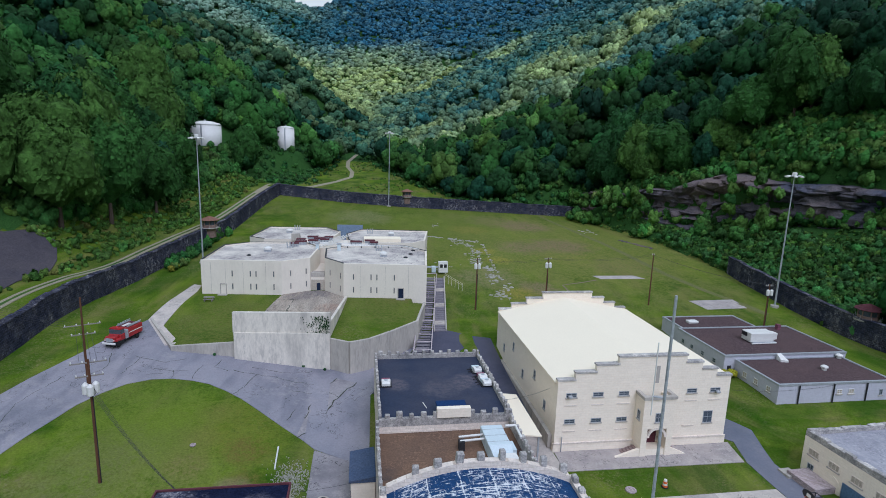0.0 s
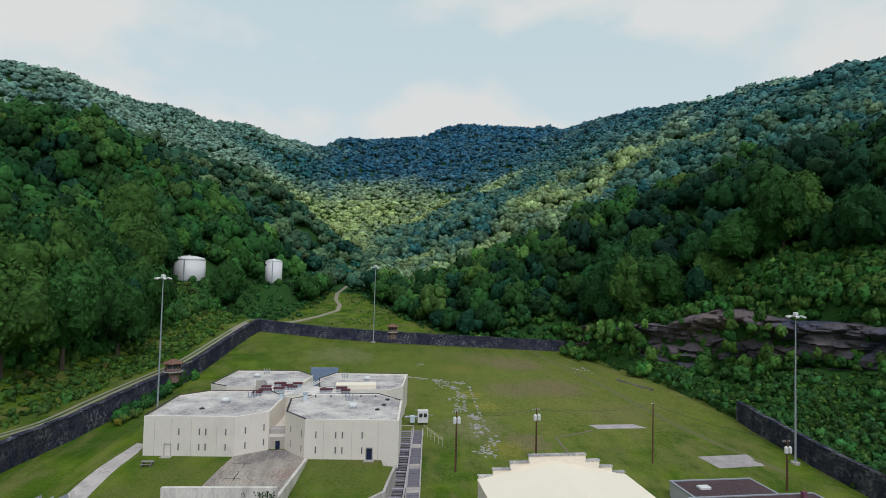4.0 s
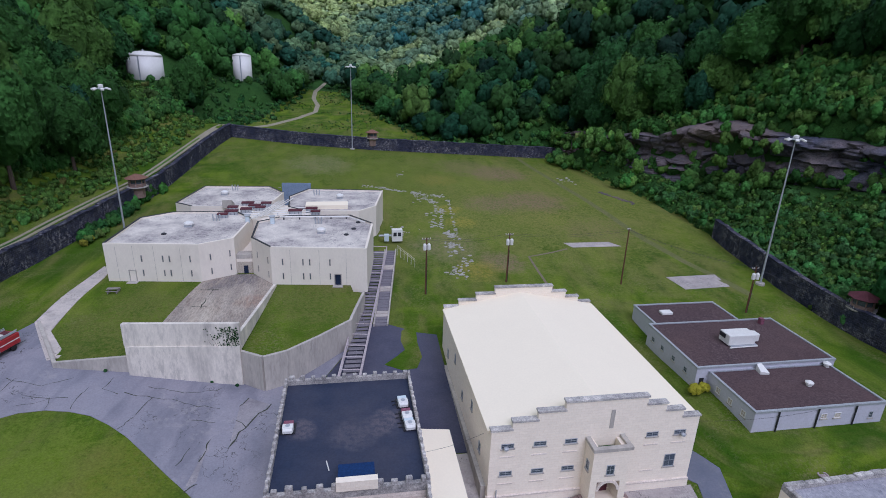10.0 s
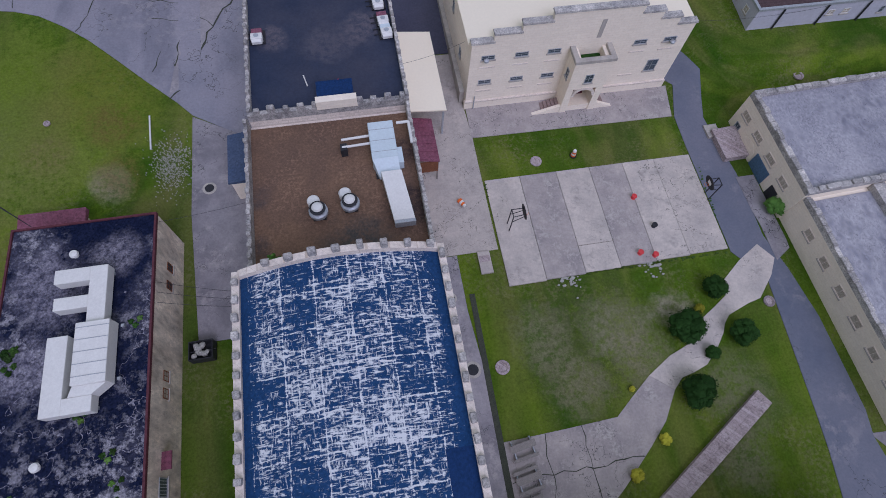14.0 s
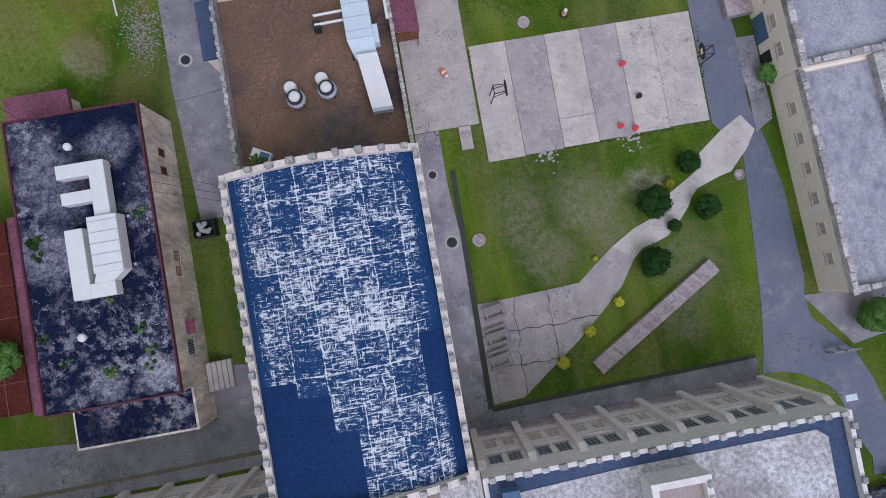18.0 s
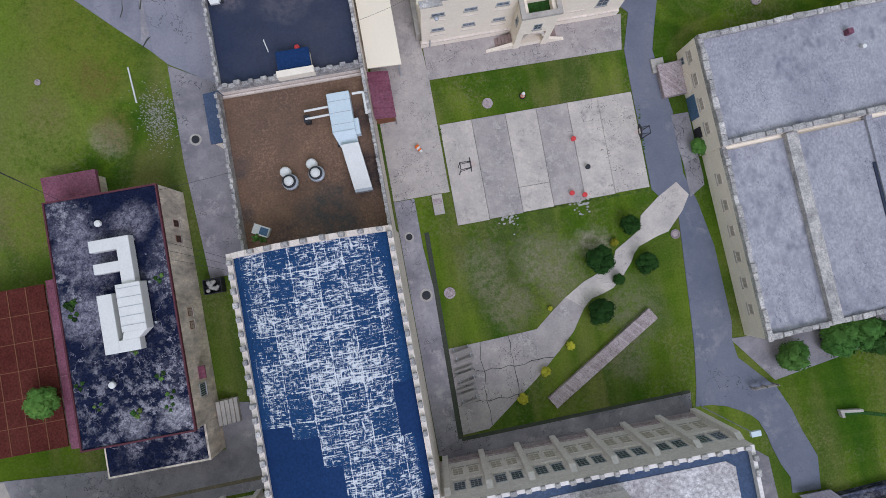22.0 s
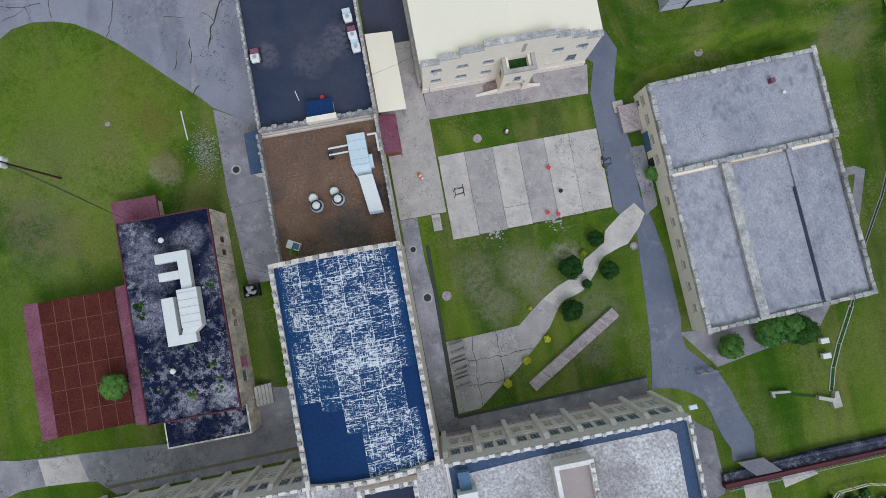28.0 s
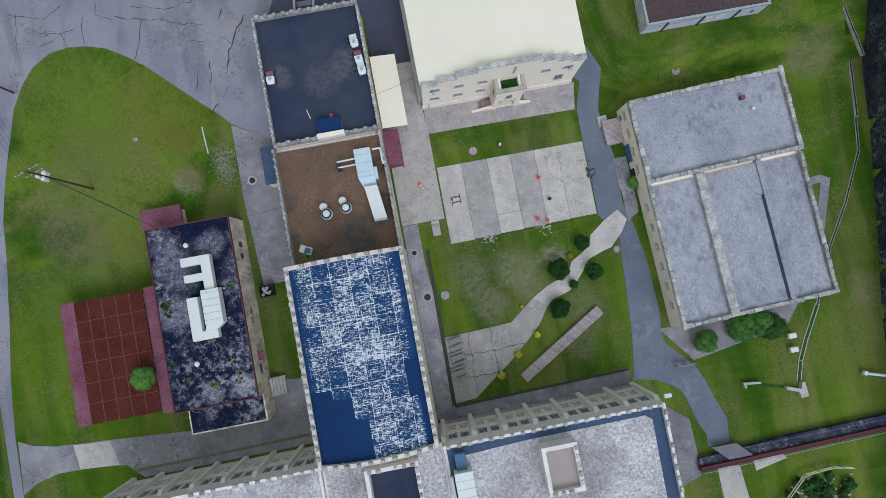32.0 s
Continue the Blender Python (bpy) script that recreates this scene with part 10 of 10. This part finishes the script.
# ---- south-east corner ----
rail_wall = site("track_wall", "dark stone embankment wall with a brick-red coping", "wall", 95, -1, -1, kind="structure")
built("bank", prism([(72.6, -3.0), (116, -2.1), (116, 0.0), (91, -0.4), (72.6, -1.4)], -3, lambda x, y: 0.35 + 0.15 * (y + 2)), DARK_STONE, rail_wall)
built("coping", prism([(72.4, -3.9), (116, -2.9), (116, -2.15), (72.4, -3.05)], -3, 0.85), MAROON, rail_wall, "brick-red coping strip")


def trench(line, wide, name, material, z0, z1):
    """A strip along a line of plan points, as separate straight lengths."""
    for a, b in zip(line, line[1:]):
        d = Vector((b[0] - a[0], b[1] - a[1])).normalized()
        n = Vector((-d.y, d.x)) * wide / 2
        e = d * wide * 0.2
        z = zat(*u(*a)) / PLAN
        built(name, prism([(a[0] - n.x - e.x, a[1] - n.y - e.y), (b[0] - n.x + e.x, b[1] - n.y + e.y), (b[0] + n.x + e.x, b[1] + n.y + e.y), (a[0] + n.x - e.x, a[1] + n.y - e.y)], z + z0, z + z1), material, culvert)


culvert = site("drain_channel", "narrow overgrown storm drain with concrete wing walls", "drain", 96, 14, 0)
DRAIN = [(119.4, 82.8), (121.0, 72.4), (119.8, 60.8), (118.9, 53.8), (113.5, 43.1), (108.9, 35.8), (103.4, 24.1)]
trench(DRAIN, 0.55, "kerb", CONCRETE, -0.5, 0.10)
trench(DRAIN, 0.36, "bed", METAL_DARK, -0.5, 0.125)
trench([(103.4, 24.1), (99.7, 17.9), (97.6, 13.7), (96.3, 9.6)], 0.95, "kerb", CONCRETE, -0.5, 0.12)
trench([(103.4, 24.1), (99.7, 17.9), (97.6, 13.7), (96.3, 9.6)], 0.62, "weedy_bed", FOREST_FLOOR, -0.5, 0.14)
built("headwall", prism([(95.6, 6.4), (97.2, 6.5), (97.0, 9.4), (96.4, 9.4), (96.0, 8.2), (93.2, 9.2), (93.0, 8.6), (95.5, 7.6)], -0.6, 0.45), CONCRETE, culvert)
built("inlet_wall", prism([(84.6, 11.6), (88.2, 11.1), (88.2, 10.7), (85.2, 11.1), (85.2, 10.4), (84.8, 10.4)], -0.4, 0.3), CONCRETE, culvert)
trench([(85.4, 10.7), (88.2, 10.4), (93.0, 9.0)], 0.5, "weedy_bed", FOREST_FLOOR, -0.5, 0.08)
foot = site("footbridge", "mauve plank footbridge at the lane's end", "footbridge", 79, -1.2, 0)
for i in range(8):
    x0, x1 = 75.4 + i * 0.62, 75.4 + (i + 1) * 0.62 - 0.05
    built("plank", prism([(x0, 0.4), (x0 + 3.0, -2.6), (x1 + 3.0, -2.6), (x1, 0.4)], 0.55, 0.75), STEP_DARK, foot)
draped("pavement_cell_side", [u(*p) for p in [(63.2, 12.5), (66.4, 11.4), (69.2, 9.2), (72.6, 6.4), (72.9, -1), (72.7, -5.2), (68.9, -6.5), (66, -9), (63.4, -9)]], SLAB_DARK, 0.06, 3.0, label="stained concrete apron beside the cell block")
draped("path_south", [u(*p) for p in [(76.3, -4.3), (80.9, -4.6), (81.6, -12), (82, -20), (77, -20), (76.4, -9.6)]], SLAB, 0.05, 3.0, label="broken concrete path beyond the footbridge")
draped("slab_south", [u(*p) for p in [(83.8, -4.3), (89.8, -3.9), (90.7, -5.1), (84.0, -6.4)]], SLAB, 0.07, 3.0, label="pale concrete slab behind the embankment wall")
spout = site("blue_pipe", "short pale blue pipe stub in the lawn", "pipe", 110, 8.4, 0)
built("flange", rod((109.6, 8.8, 0.0), (109.6, 8.8, 0.7), 0.5, 0.45, 10), PALE_BLUE, spout)
built("barrel", rod((109.8, 8.7, 0.5), (113.4, 7.6, 0.5), 0.28), PALE_BLUE, spout)
lamp = site("yard_lamp", "slim pole lamp at the corner of the cell block", "lamp", 63.8, 15.9, 0)
built("pole", rod((63.8, 15.9, -0.3), (63.8, 15.9, 13.2), 0.1, 0.07), METAL_GREY, lamp)
built("head", box(63.3, 15.5, 13.2, 64.6, 16.2, 13.6), PALE_BLUE, lamp, "pale blue lamp head")
gate = site("barrier", "white timber barrier rail by the lane", "barrier", 73.4, 17.4, 0)
for s in (0, 0.55):
    built("rail", box(71.6, 17.3, 0.4 + s, 75.6, 17.5, 0.6 + s), WOOD_GREY, gate)
for x in (71.8, 73.6, 75.3):
    built("post", box(x, 17.35, -0.3, x + 0.2, 17.55, 1.4), WOOD_GREY, gate)
for x, y in ((96.4, 19.0), (96.2, 16.2)):
    b = site("utility_box", "small white ground box on the lawn", "utility box", x, y, 0, "ground boxes")
    built("box", box(x - 0.8, y - 0.5, -0.1, x + 0.8, y + 0.5, 0.7, bevel=0.05), METAL_WHITE, b)
fence = site("chain_fence", "low picket fence along the embankment coping", "fence", 95, -3, 0)
for i in range(56):
    x = 73 + i * 0.76
    built("picket", rod((x, -4.15 + 0.0229 * (x - 72), -0.6), (x, -4.15 + 0.0229 * (x - 72), 1.5), 0.05, sides=5), METAL_GREY, fence)
built("rail", rod((72.6, -4.1, 1.3), (116, -3.1, 1.3), 0.05, sides=5), METAL_GREY, fence)
pond = site("fenced_pit", "overgrown rubble pit behind a pale timber rail", "pit", 98, -11, -1)
for (x0, y0), (x1, y1) in (((86.4, -14.4), (92.9, -8.6)), ((92.9, -8.6), (98.8, -8.2)), ((98.8, -8.2), (102.9, -9.1))):
    for dz in (0.2, 0.8):
        built("rail", rod((x0, y0, dz), (x1, y1, dz), 0.11, sides=4), bpy.data.materials["pale_yellow_rail"], pond)
    for k in (0, 0.5):
        built("post", rod((x0 + (x1 - x0) * k, y0 + (y1 - y0) * k, -1.0), (x0 + (x1 - x0) * k, y0 + (y1 - y0) * k, 1.1), 0.1, sides=5), WOOD_GREY, pond)
grove("pit_brush", "weeds growing over the rubble pit", [(u(96 + r3.gauss(0, 3), 0)[0], u(0, -13 + r3.gauss(0, 1.8))[1], -0.3, r3.uniform(0.6, 1.3), 0.8, k) for k in range(26)], MID_CROWNS, mixed((WEED, 2), (SCRUB, 1)), "brush")
litter("pit_stones", "grey rubble heaped in the fenced pit", [(96 + r3.gauss(0, 3.2), -12.6 + r3.gauss(0, 1.6)) for _ in range(60)], 0.5, WHITE_RUBBLE)
